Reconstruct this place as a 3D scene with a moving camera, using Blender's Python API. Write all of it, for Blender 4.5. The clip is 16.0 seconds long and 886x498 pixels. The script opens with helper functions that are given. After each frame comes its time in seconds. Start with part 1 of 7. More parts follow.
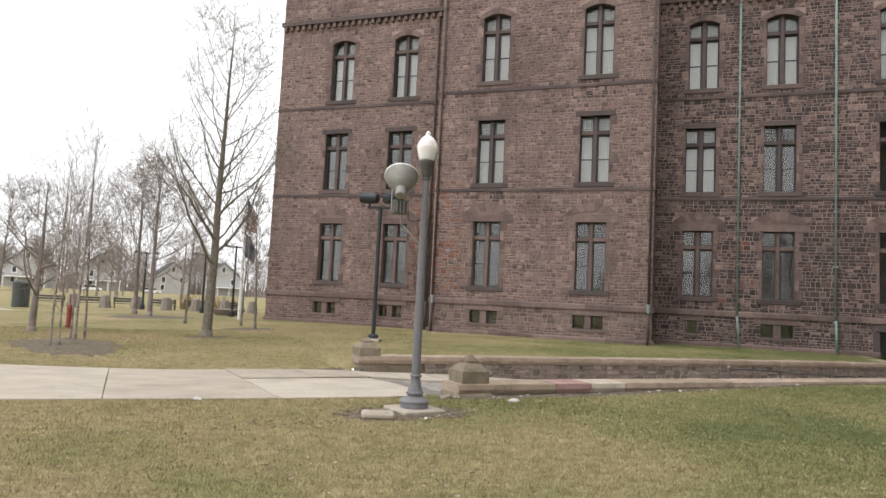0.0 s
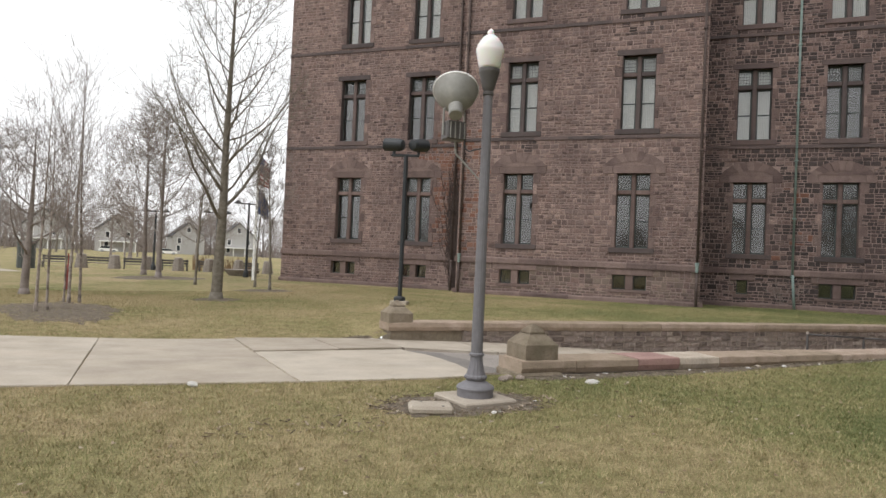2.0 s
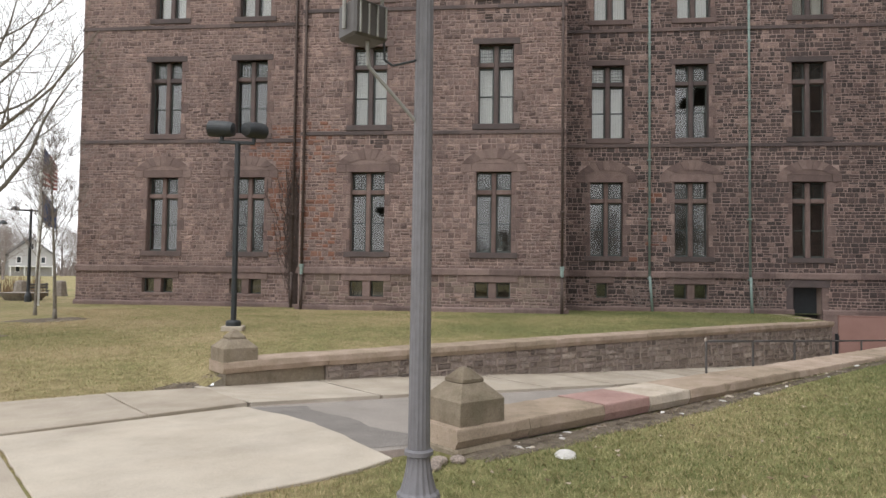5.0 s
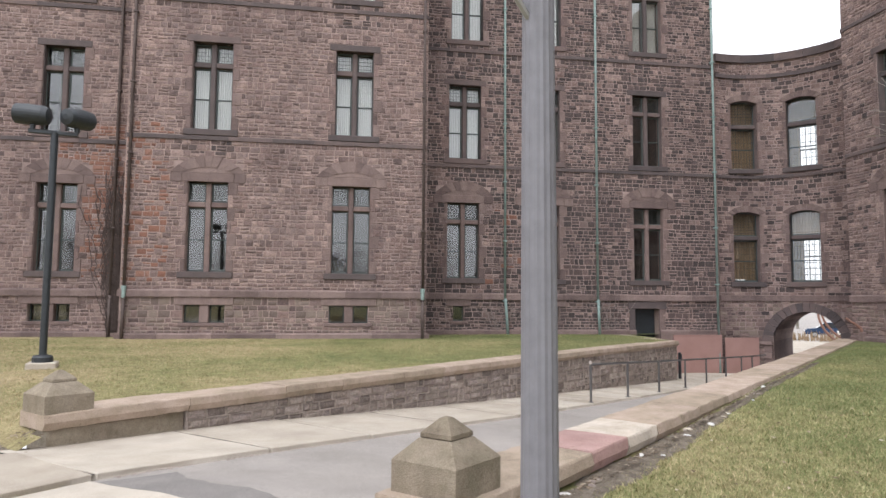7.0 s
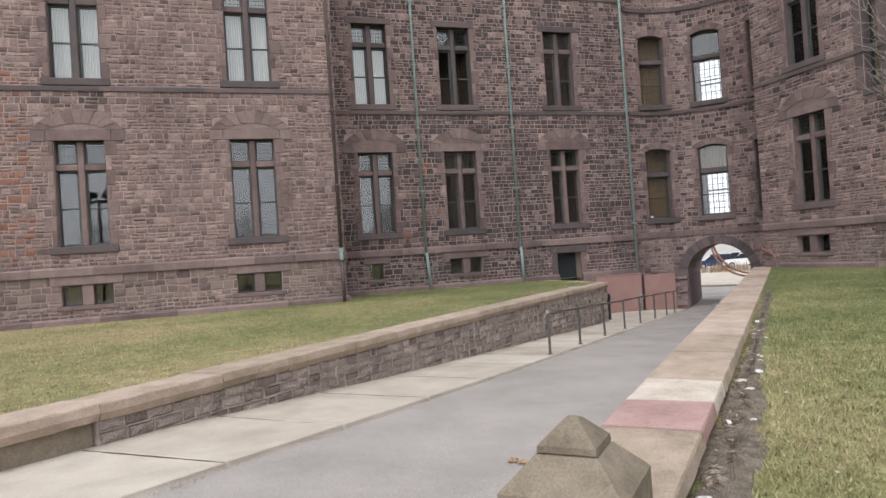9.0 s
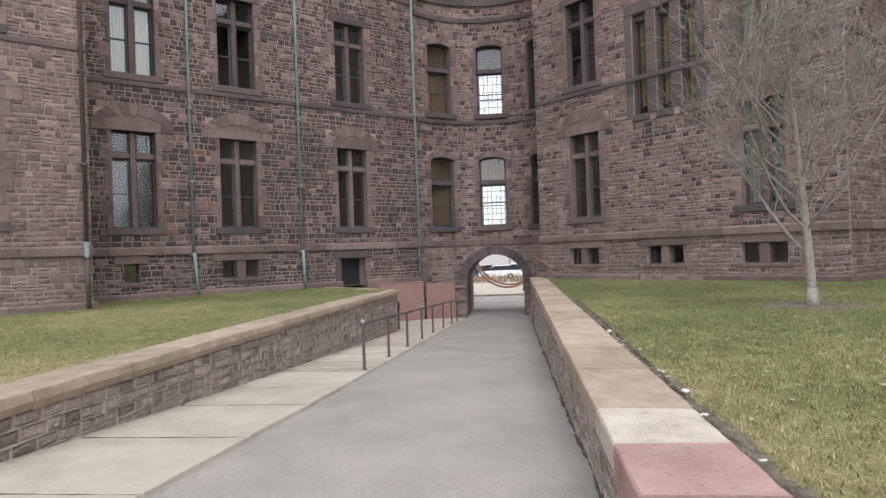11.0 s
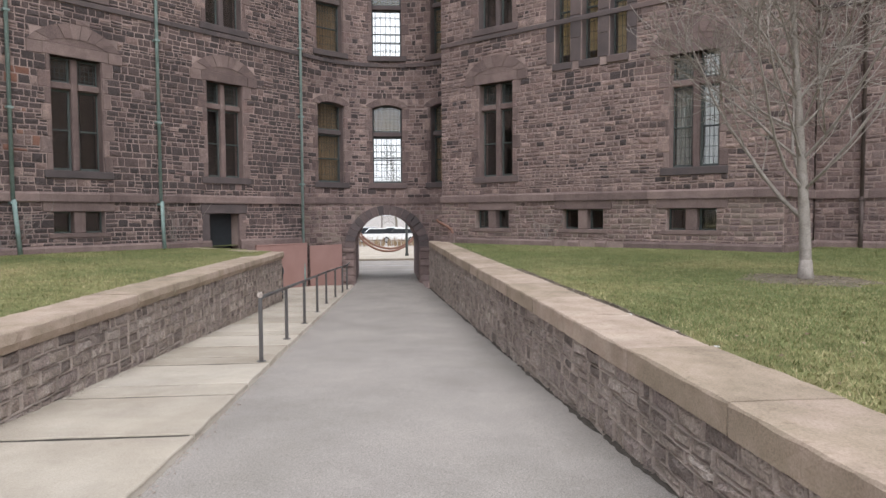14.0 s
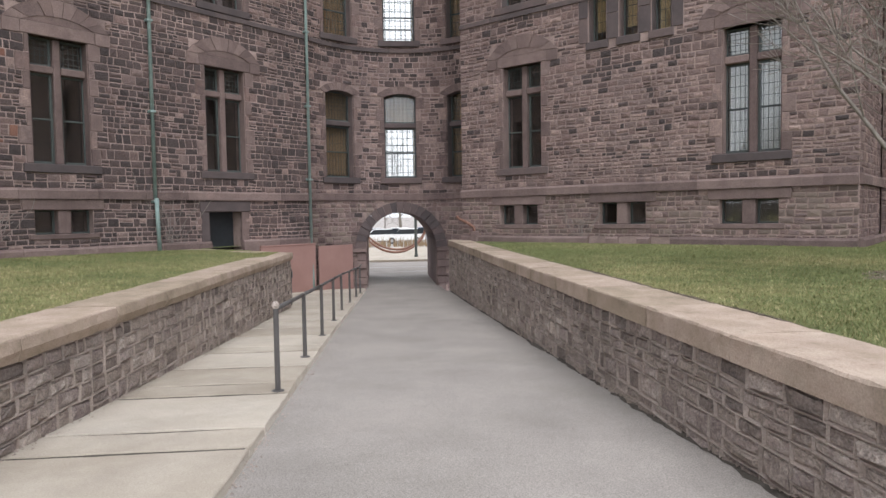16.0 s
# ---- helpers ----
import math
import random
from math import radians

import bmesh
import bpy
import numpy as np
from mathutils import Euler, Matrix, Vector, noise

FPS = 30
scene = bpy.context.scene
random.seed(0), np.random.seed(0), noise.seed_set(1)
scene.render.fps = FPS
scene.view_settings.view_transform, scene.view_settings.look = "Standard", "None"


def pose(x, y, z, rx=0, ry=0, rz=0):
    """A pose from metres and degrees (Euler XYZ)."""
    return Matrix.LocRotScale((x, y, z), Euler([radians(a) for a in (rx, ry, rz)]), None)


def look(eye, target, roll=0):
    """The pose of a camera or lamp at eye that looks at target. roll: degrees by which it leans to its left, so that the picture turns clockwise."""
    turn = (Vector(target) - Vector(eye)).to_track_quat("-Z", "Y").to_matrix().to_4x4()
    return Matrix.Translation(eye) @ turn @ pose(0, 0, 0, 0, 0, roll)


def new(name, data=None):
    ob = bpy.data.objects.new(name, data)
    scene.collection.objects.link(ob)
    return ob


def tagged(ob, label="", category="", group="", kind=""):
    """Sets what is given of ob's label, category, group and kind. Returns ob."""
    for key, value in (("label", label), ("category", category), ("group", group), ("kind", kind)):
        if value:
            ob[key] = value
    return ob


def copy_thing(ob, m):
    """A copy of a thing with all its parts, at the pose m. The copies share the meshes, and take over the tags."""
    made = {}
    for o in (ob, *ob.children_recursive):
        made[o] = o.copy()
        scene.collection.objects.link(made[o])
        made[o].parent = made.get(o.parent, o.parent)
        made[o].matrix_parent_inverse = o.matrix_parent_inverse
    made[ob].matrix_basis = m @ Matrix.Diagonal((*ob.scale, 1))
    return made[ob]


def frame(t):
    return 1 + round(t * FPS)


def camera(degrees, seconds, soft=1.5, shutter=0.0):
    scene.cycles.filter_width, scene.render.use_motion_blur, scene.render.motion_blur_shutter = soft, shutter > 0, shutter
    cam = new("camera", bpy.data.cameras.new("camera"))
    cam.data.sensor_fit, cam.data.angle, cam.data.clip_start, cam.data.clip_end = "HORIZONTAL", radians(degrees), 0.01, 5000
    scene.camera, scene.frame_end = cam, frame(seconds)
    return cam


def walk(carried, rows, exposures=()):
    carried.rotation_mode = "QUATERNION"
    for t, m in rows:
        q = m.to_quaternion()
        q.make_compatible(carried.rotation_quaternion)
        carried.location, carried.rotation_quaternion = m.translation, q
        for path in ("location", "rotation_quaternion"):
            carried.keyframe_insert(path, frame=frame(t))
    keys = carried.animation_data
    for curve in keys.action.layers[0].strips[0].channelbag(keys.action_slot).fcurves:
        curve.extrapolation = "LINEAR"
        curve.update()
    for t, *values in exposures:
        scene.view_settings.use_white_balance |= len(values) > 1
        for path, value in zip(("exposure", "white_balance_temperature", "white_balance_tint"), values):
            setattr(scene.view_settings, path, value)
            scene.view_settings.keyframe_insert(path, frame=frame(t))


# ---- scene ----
cam = camera(67.2, 16.0)
PATH = [
    (0, (-0.013, 0.068, 1.512), (0.838, 1.871, 1.669), 2.8),
    (0.5, (0.114, 0.726, 1.537), (0.954, 2.538, 1.656), 1.8),
    (1, (0.195, 1.405, 1.5), (0.993, 3.237, 1.599), 1.8),
    (1.5, (0.399, 2.028, 1.449), (1.208, 3.855, 1.531), 1.3),
    (2, (0.524, 2.689, 1.427), (1.343, 4.513, 1.463), 2.6),
    (2.5, (0.772, 3.268, 1.435), (1.636, 5.072, 1.427), 1.0),
    (3, (0.932, 3.91, 1.438), (1.803, 5.71, 1.428), 0.9),
    (3.5, (1.122, 4.526, 1.436), (2.007, 6.319, 1.445), 1.1),
    (4, (1.285, 5.163, 1.456), (2.146, 6.968, 1.437), -0.3),
    (4.5, (1.445, 5.807, 1.432), (2.387, 7.571, 1.405), 0.3),
    (5, (1.684, 6.39, 1.434), (2.932, 7.951, 1.513), 0.7),
    (5.2, (1.778, 6.63, 1.427), (3.164, 8.067, 1.548), 1.5),
    (7.3, (2.108, 8.92, 1.358), (3.726, 10.084, 1.52), -0.2),
    (7.5, (2.166, 9.147, 1.379), (3.778, 10.318, 1.547), -1.3),
    (8, (2.32, 9.698, 1.358), (3.916, 10.9, 1.468), -1.2),
    (8.2, (2.45, 9.879, 1.373), (4.097, 11.009, 1.487), -1.9),
    (10.3, (3.999, 11.799, 1.171), (5.877, 12.478, 1.061), -2.4),
    (10.5, (4.145, 12.005, 1.204), (6.065, 12.559, 1.131), -1.6),
    (11, (4.591, 12.405, 1.192), (6.579, 12.623, 1.202), -2.0),
    (11.5, (5.071, 12.724, 1.113), (7.067, 12.852, 1.139), -0.6),
    (12, (5.645, 12.913, 1.052), (7.642, 12.862, 0.952), -1.0),
    (12.5, (6.137, 13.142, 1.058), (8.133, 13.059, 0.951), -0.9),
    (13, (6.688, 13.332, 1.056), (8.679, 13.177, 0.947), -0.7),
    (13.5, (7.272, 13.507, 1.038), (9.261, 13.333, 0.932), -1.0),
    (14, (7.834, 13.73, 1.029), (9.823, 13.546, 0.924), -0.3),
    (14.5, (8.418, 13.856, 0.979), (10.408, 13.68, 0.872), -0.1),
    (15, (8.967, 14.024, 0.919), (10.957, 13.858, 0.814), 0.2),
    (15.5, (9.511, 14.121, 0.883), (11.498, 13.926, 0.772), -0.2),
    (16, (10.036, 14.284, 0.851), (12.025, 14.1, 0.75), -0.9),
]
walk(cam, [(t, look(eye, target, roll)) for t, eye, target, roll in PATH],
     exposures=[(0.0, 0.60, 6500, 10), (1.0, 0.35, 6500, 10), (3.0, 0.42, 6480, 10), (5.0, 0.54, 6450, 10), (7.4, 1.04, 6120, 12), (10.5, 0.76, 6120, 11), (11.0, 0.88, 6120, 11), (12.0, 0.90, 6120, 11), (16.0, 0.92, 6100, 11)])

# ---- world, sun, exposure ----
world = bpy.data.worlds.new("overcast")
scene.world = world
world.use_nodes = True
wn, wl = world.node_tree.nodes, world.node_tree.links
wn.clear()
sky = wn.new("ShaderNodeTexSky")
sky.sky_type = "NISHITA"
sky.sun_disc = False
sky.sun_elevation, sky.sun_rotation = radians(55), radians(256)
sky.dust_density, sky.air_density = 4.0, 1.0
hsv = wn.new("ShaderNodeHueSaturation")
hsv.inputs["Saturation"].default_value = 0.12
mixw = wn.new("ShaderNodeMix")
mixw.data_type = "RGBA"
mixw.inputs[0].default_value = 0.75
mixw.inputs[7].default_value = (11.5, 11.6, 11.8, 1)
bg = wn.new("ShaderNodeBackground")
bg.inputs["Strength"].default_value = 0.1
wo = wn.new("ShaderNodeOutputWorld")
wl.new(sky.outputs[0], hsv.inputs["Color"])
wl.new(hsv.outputs[0], mixw.inputs[6])
wl.new(mixw.outputs[2], bg.inputs["Color"])
wl.new(bg.outputs[0], wo.inputs["Surface"])
sun = new("sun", bpy.data.lights.new("sun", "SUN"))
sun.data.energy, sun.data.angle, sun.data.color = 0.7, radians(40), (1.0, 0.97, 0.93)
sun.matrix_world = look((0, 0, 60), (40, 10, 0))
scene.view_settings.exposure = 0.0


# ---- materials ----
def material(name, build):
    m = bpy.data.materials.new(name)
    m.use_nodes = True
    nt = m.node_tree
    bs = nt.nodes["Principled BSDF"]
    build(nt, bs)
    return m


def node(nt, kind, **kw):
    n = nt.nodes.new(kind)
    for k, v in kw.items():
        n.inputs[k].default_value = v
    return n


def ramp(nt, fac, stops):
    r = nt.nodes.new("ShaderNodeValToRGB")
    el = r.color_ramp.elements
    while len(el) < len(stops):
        el.new(0.5)
    for e, (p, c) in zip(el, stops):
        e.position, e.color = p, (*c, 1)
    nt.links.new(fac, r.inputs["Fac"])
    return r.outputs["Color"]


def coords(nt):
    return nt.nodes.new("ShaderNodeNewGeometry").outputs["Position"]


def noise_tex(nt, scale, detail=4.0, rough=0.6, vec=None):
    n = node(nt, "ShaderNodeTexNoise", Scale=scale, Detail=detail, Roughness=rough)
    nt.links.new(vec if vec is not None else coords(nt), n.inputs["Vector"])
    return n.outputs["Fac"]


def blend(nt, a, b, fac, mode="MIX"):
    m = nt.nodes.new("ShaderNodeMix")
    m.data_type, m.blend_type = "RGBA", mode
    for sock, val in ((6, a), (7, b), (0, fac)):
        if isinstance(val, (int, float)):
            m.inputs[sock].default_value = val
        elif isinstance(val, tuple):
            m.inputs[sock].default_value = (*val, 1)
        else:
            nt.links.new(val, m.inputs[sock])
    return m.outputs[2]


def bump(nt, bs, height, strength, distance=0.02):
    b = node(nt, "ShaderNodeBump", Strength=strength, Distance=distance)
    nt.links.new(height, b.inputs["Height"])
    nt.links.new(b.outputs[0], bs.inputs["Normal"])


def rough_surface(name, stops, scale=6.0, fine=60.0, rough=0.9, island=0.0, objrand=0.0, bump_s=0.5, speck=0.25, dist=0.02, blotch=0.35, stain=0.0, stain_scale=0.35, moss=0.0):
    """A grained surface: colour by island or object random, blotches, fine grain, weather streaks and lichen."""
    def build(nt, bs):
        big = noise_tex(nt, scale)
        tiny = noise_tex(nt, fine, 3.0, 0.7)
        fac = big
        if island or objrand:
            rnd = nt.nodes.new("ShaderNodeNewGeometry").outputs["Random Per Island"] if island else nt.nodes.new("ShaderNodeObjectInfo").outputs["Random"]
            mx = node(nt, "ShaderNodeMix")
            mx.inputs[0].default_value = blotch
            nt.links.new(rnd, mx.inputs[2])
            nt.links.new(big, mx.inputs[3])
            fac = mx.outputs[0]
        col = ramp(nt, fac, stops)
        grain = ramp(nt, tiny, [(0.3, (1 - speck,) * 3), (0.7, (1 + speck * 0.4,) * 3)])
        col = blend(nt, col, grain, 1.0, "MULTIPLY")
        if stain:
            mp = node(nt, "ShaderNodeMapping", Scale=(1.0, 1.0, 0.35))
            nt.links.new(coords(nt), mp.inputs["Vector"])
            streak = noise_tex(nt, stain_scale, 6.0, 0.65, mp.outputs[0])
            col = blend(nt, col, ramp(nt, streak, [(0.32, (1 - stain, 1 - stain * 1.03, 1 - stain * 0.98)), (0.52, (1.0, 1.0, 1.0)), (0.72, (1 + stain * 0.45, 1 + stain * 0.36, 1 + stain * 0.30))]), 1.0, "MULTIPLY")
        if moss:
            lich = noise_tex(nt, 3.4, 7.0, 0.72)
            col = blend(nt, col, (0.13, 0.125, 0.075), ramp(nt, lich, [(0.50, (0, 0, 0)), (0.68, (moss, moss, moss))]))
            dark = noise_tex(nt, 14.0, 5.0, 0.7)
            col = blend(nt, col, ramp(nt, dark, [(0.30, (0.76, 0.74, 0.71)), (0.44, (1, 1, 1))]), 1.0, "MULTIPLY")
        nt.links.new(col, bs.inputs["Base Color"])
        bs.inputs["Roughness"].default_value = rough
        bs.inputs["Specular IOR Level"].default_value = 0.25
        add = node(nt, "ShaderNodeMath")
        nt.links.new(big, add.inputs[0])
        nt.links.new(tiny, add.inputs[1])
        bump(nt, bs, add.outputs[0], bump_s, dist)
    return material(name, build)


STONE_STOPS = [(0.12, (0.085, 0.064, 0.061)), (0.28, (0.172, 0.123, 0.113)), (0.44, (0.265, 0.184, 0.165)), (0.60, (0.205, 0.152, 0.142)), (0.85, (0.43, 0.312, 0.270))]
M_STONE = rough_surface("sandstone_rubble", STONE_STOPS, 5, 38, island=1, blotch=0.45, bump_s=0.8, speck=0.38, dist=0.03, stain=0.26)
M_DARK = rough_surface("dark_sandstone", [(0.0, (0.06, 0.05, 0.05)), (0.5, (0.10, 0.078, 0.075)), (1.0, (0.16, 0.113, 0.103))], 5, 38, island=1, bump_s=0.8, dist=0.03, speck=0.38, stain=0.2)
M_RUST = rough_surface("rust_red_stone", [(0.0, (0.16, 0.085, 0.065)), (0.5, (0.235, 0.118, 0.085)), (1.0, (0.30, 0.185, 0.145))], 5, 45, island=1, stain=0.2)
M_GREY = rough_surface("grey_sandstone", [(0.0, (0.12, 0.09, 0.08)), (0.5, (0.19, 0.145, 0.125)), (1.0, (0.29, 0.23, 0.19))], 5, 45, island=1)
M_TRIM = rough_surface("dressed_sandstone", [(0.25, (0.150, 0.109, 0.101)), (0.5, (0.200, 0.145, 0.132)), (0.75, (0.265, 0.195, 0.176))], 3.0, 40, objrand=1, blotch=0.6, bump_s=0.45, speck=0.35, stain=0.25, stain_scale=0.8)
M_TRIMD = rough_surface("dark_dressed_sandstone", [(0.25, (0.085, 0.07, 0.07)), (0.5, (0.12, 0.095, 0.092)), (0.8, (0.18, 0.13, 0.12))], 1.8, 50, objrand=1, blotch=0.6, bump_s=0.3)
M_MORTAR = rough_surface("lime_mortar", [(0.3, (0.26, 0.195, 0.176)), (0.7, (0.43, 0.325, 0.290))], 1.6, 40, stain=0.3)
M_RAMPMORTAR = rough_surface("brown_mortar", [(0.3, (0.27, 0.225, 0.195)), (0.7, (0.47, 0.39, 0.34))], 3.0, 50)
RAMP_STONE = [(0.12, (0.165, 0.138, 0.124)), (0.32, (0.30, 0.245, 0.215)), (0.48, (0.42, 0.350, 0.298)), (0.62, (0.34, 0.275, 0.250)), (0.85, (0.62, 0.535, 0.465))]
M_WALLSTONE = rough_surface("ramp_wall_stone", RAMP_STONE, 9, 42, objrand=1, blotch=0.42, bump_s=1.0, speck=0.48, dist=0.03, stain=0.25, stain_scale=0.8)
M_WALLSTONE_I = rough_surface("ramp_wall_stone_far", RAMP_STONE, 9, 42, island=1, blotch=0.42, bump_s=1.0, speck=0.48, dist=0.03, stain=0.25, stain_scale=0.8)
M_STONE_O = rough_surface("sandstone_rubble_near", STONE_STOPS, 5, 38, objrand=1, blotch=0.45, bump_s=0.8, speck=0.38, dist=0.03, stain=0.26)
M_PED = rough_surface("weathered_pedestal_stone", [(0.25, (0.15, 0.12, 0.085)), (0.5, (0.25, 0.205, 0.15)), (0.8, (0.36, 0.305, 0.235))], 4.5, 70, objrand=1, blotch=0.75, bump_s=0.7, moss=0.25, stain=0.16, stain_scale=1.6)
M_JOINT = rough_surface("joint_dirt", [(0.3, (0.05, 0.043, 0.036)), (0.7, (0.11, 0.095, 0.078))], 6, 60)
M_COPING = rough_surface("tan_coping_stone", [(0.2, (0.24, 0.19, 0.14)), (0.42, (0.365, 0.290, 0.218)), (0.58, (0.44, 0.342, 0.272)), (0.8, (0.53, 0.43, 0.35))], 2.6, 70, objrand=1, blotch=0.75, bump_s=0.5, moss=0.22, stain=0.10, stain_scale=1.2)
M_PINK = rough_surface("pink_coping_stone", [(0.3, (0.36, 0.222, 0.198)), (0.7, (0.45, 0.300, 0.268))], 2.0, 80, bump_s=0.4, stain=0.2, stain_scale=1.5, moss=0.12)
M_PALE = rough_surface("pale_coping_stone", [(0.3, (0.46, 0.39, 0.31)), (0.7, (0.60, 0.53, 0.45))], 2.5, 70, bump_s=0.4, moss=0.3, stain=0.15, stain_scale=1.5)
M_CONCRETE = rough_surface("pale_concrete", [(0.25, (0.35, 0.30, 0.24)), (0.5, (0.45, 0.395, 0.325)), (0.8, (0.56, 0.503, 0.425))], 1.3, 90, objrand=1, blotch=0.7, bump_s=0.35, speck=0.22, stain=0.12, stain_scale=0.9)
M_ASPHALT = rough_surface("worn_grey_asphalt", [(0.25, (0.285, 0.260, 0.232)), (0.5, (0.345, 0.312, 0.283)), (0.75, (0.400, 0.361, 0.328))], 0.7, 85, bump_s=0.7, speck=0.46, dist=0.005, stain=0.10, stain_scale=0.9)
M_PATCH = rough_surface("dark_asphalt", [(0.3, (0.205, 0.188, 0.175)), (0.7, (0.27, 0.248, 0.230))], 1.6, 90, bump_s=0.6, speck=0.45, dist=0.006)
M_DIRT = rough_surface("mulch_soil", [(0.25, (0.10, 0.08, 0.06)), (0.5, (0.19, 0.155, 0.12)), (0.8, (0.30, 0.255, 0.20))], 9, 70, bump_s=1.0, speck=0.4)
M_GREEN = rough_surface("copper_green_pipe", [(0.3, (0.20, 0.27, 0.25)), (0.7, (0.31, 0.39, 0.365))], 3, 40, rough=0.7, bump_s=0.1)
M_BROWNPIPE = rough_surface("brown_pipe", [(0.3, (0.075, 0.055, 0.05)), (0.7, (0.13, 0.10, 0.09))], 3, 40, rough=0.7, bump_s=0.1)
M_REDPANEL = rough_surface("red_brown_painted_panel", [(0.3, (0.30, 0.175, 0.15)), (0.7, (0.37, 0.225, 0.195))], 0.8, 60, rough=0.75, bump_s=0.1, speck=0.1)
M_SLATE = rough_surface("slate_roof", [(0.3, (0.06, 0.06, 0.065)), (0.7, (0.12, 0.115, 0.115))], 2, 30)
M_BARK = rough_surface("grey_brown_bark", [(0.3, (0.15, 0.132, 0.105)), (0.7, (0.27, 0.242, 0.20))], 8, 50, bump_s=0.8)
M_PALEBARK = rough_surface("pale_smooth_bark", [(0.3, (0.235, 0.205, 0.18)), (0.7, (0.36, 0.32, 0.285))], 8, 50, bump_s=0.4)
M_BIRCH = rough_surface("birch_bark", [(0.35, (0.14, 0.115, 0.10)), (0.55, (0.34, 0.29, 0.25)), (0.8, (0.48, 0.43, 0.38))], 5, 30, bump_s=0.3)
M_TWIG = rough_surface("twigs", [(0.3, (0.20, 0.168, 0.152)), (0.7, (0.32, 0.278, 0.252))], 3, 30, bump_s=0.1)
M_WHITESTONE = rough_surface("white_stone", [(0.3, (0.5, 0.48, 0.45)), (0.7, (0.72, 0.70, 0.67))], 8, 60)


def plain(name, col, rough=0.5, metal=0.0, var=0.15, scale=8):
    def build(nt, bs):
        n = noise_tex(nt, scale)
        c = ramp(nt, n, [(0.3, tuple(x * (1 - var) for x in col)), (0.7, tuple(min(1, x * (1 + var)) for x in col))])
        nt.links.new(c, bs.inputs["Base Color"])
        bs.inputs["Roughness"].default_value, bs.inputs["Metallic"].default_value = rough, metal
    return material(name, build)


M_SASH = plain("dark_green_sash_paint", (0.055, 0.065, 0.06), 0.5)
# tan sheet added in place of the brown connector interior
M_TANROOM = plain("tan_room_sheet", (0.40, 0.27, 0.165), 0.9, var=0.1)
# warm window light put into a bright ochre colour
M_OCHRELIGHT = plain("ochre_light_sheet", (0.66, 0.50, 0.27), 0.9, var=0.1)
M_CURTAIN = plain("white_blind_and_sky_cloth", (0.64, 0.64, 0.62), 0.9, var=0.08)
# dark tone holds the shade of unlit rooms
M_INTERIOR = plain("shade_dark_interior", (0.10, 0.09, 0.08), 0.9)
M_WARMROOM = plain("tan_interior_plaster", (0.42, 0.30, 0.17), 0.9)
M_POLE = plain("grey_lamp_paint", (0.165, 0.16, 0.172), 0.55, var=0.12, scale=14)
M_BLACK = plain("black_metal_paint", (0.022, 0.026, 0.03), 0.45)
M_DISH = plain("grey_green_metal", (0.27, 0.265, 0.245), 0.5, 0.2)
M_RAIL = plain("grey_brown_rail_paint", (0.085, 0.078, 0.075), 0.5)
M_RUSTIRON = plain("rusty_steel", (0.20, 0.10, 0.07), 0.75)
M_WHITE = plain("white_paint", (0.78, 0.78, 0.76), 0.5)
M_CARBLUE = plain("dark_blue_car_paint", (0.03, 0.055, 0.11), 0.25)
M_CARGREY = plain("silver_car_paint", (0.38, 0.39, 0.40), 0.3, 0.3)
M_TYRE = plain("tyre_rubber", (0.02, 0.02, 0.02), 0.85)
M_DARKGLASS = plain("dark_window_glass", (0.03, 0.035, 0.04), 0.1)
M_REDSIGN = plain("red_marker", (0.26, 0.05, 0.04), 0.5)
M_HEDGE = rough_surface("dry_planting", [(0.3, (0.22, 0.15, 0.09)), (0.7, (0.38, 0.28, 0.17))], 3, 20)
M_SIDING = plain("house_siding", (0.40, 0.39, 0.375), 0.8)
M_LEAF = plain("dead_leaf", (0.30, 0.17, 0.08), 0.8, var=0.3)


def glass_build(nt, bs):
    nt.nodes.remove(bs)
    fr = node(nt, "ShaderNodeFresnel", IOR=1.5)
    tr = nt.nodes.new("ShaderNodeBsdfTransparent")
    tr.inputs["Color"].default_value = (0.89, 0.895, 0.88, 1)
    gl = nt.nodes.new("ShaderNodeBsdfGlossy")
    gl.inputs["Roughness"].default_value = 0.03
    n = noise_tex(nt, 1.6, 1.0)
    b = node(nt, "ShaderNodeBump", Strength=0.04, Distance=0.05)
    nt.links.new(n, b.inputs["Height"])
    nt.links.new(b.outputs[0], gl.inputs["Normal"])
    sc = node(nt, "ShaderNodeMath")
    sc.operation = "MULTIPLY"
    sc.inputs[1].default_value = 2.3
    sc.use_clamp = True
    mx = nt.nodes.new("ShaderNodeMixShader")
    nt.links.new(fr.outputs[0], sc.inputs[0])
    nt.links.new(sc.outputs[0], mx.inputs["Fac"])
    nt.links.new(tr.outputs[0], mx.inputs[1])
    nt.links.new(gl.outputs[0], mx.inputs[2])
    nt.links.new(mx.outputs[0], nt.nodes["Material Output"].inputs["Surface"])


M_GLASS = material("window_glass", glass_build)


def acorn_build(nt, bs):
    bs.inputs["Base Color"].default_value = (0.85, 0.85, 0.84, 1)
    bs.inputs["Roughness"].default_value = 0.25
    bs.inputs["Subsurface Weight"].default_value = 0.3
    n = noise_tex(nt, 30)
    bump(nt, bs, n, 0.05)


M_ACORN = material("frosted_white_globe", acorn_build)


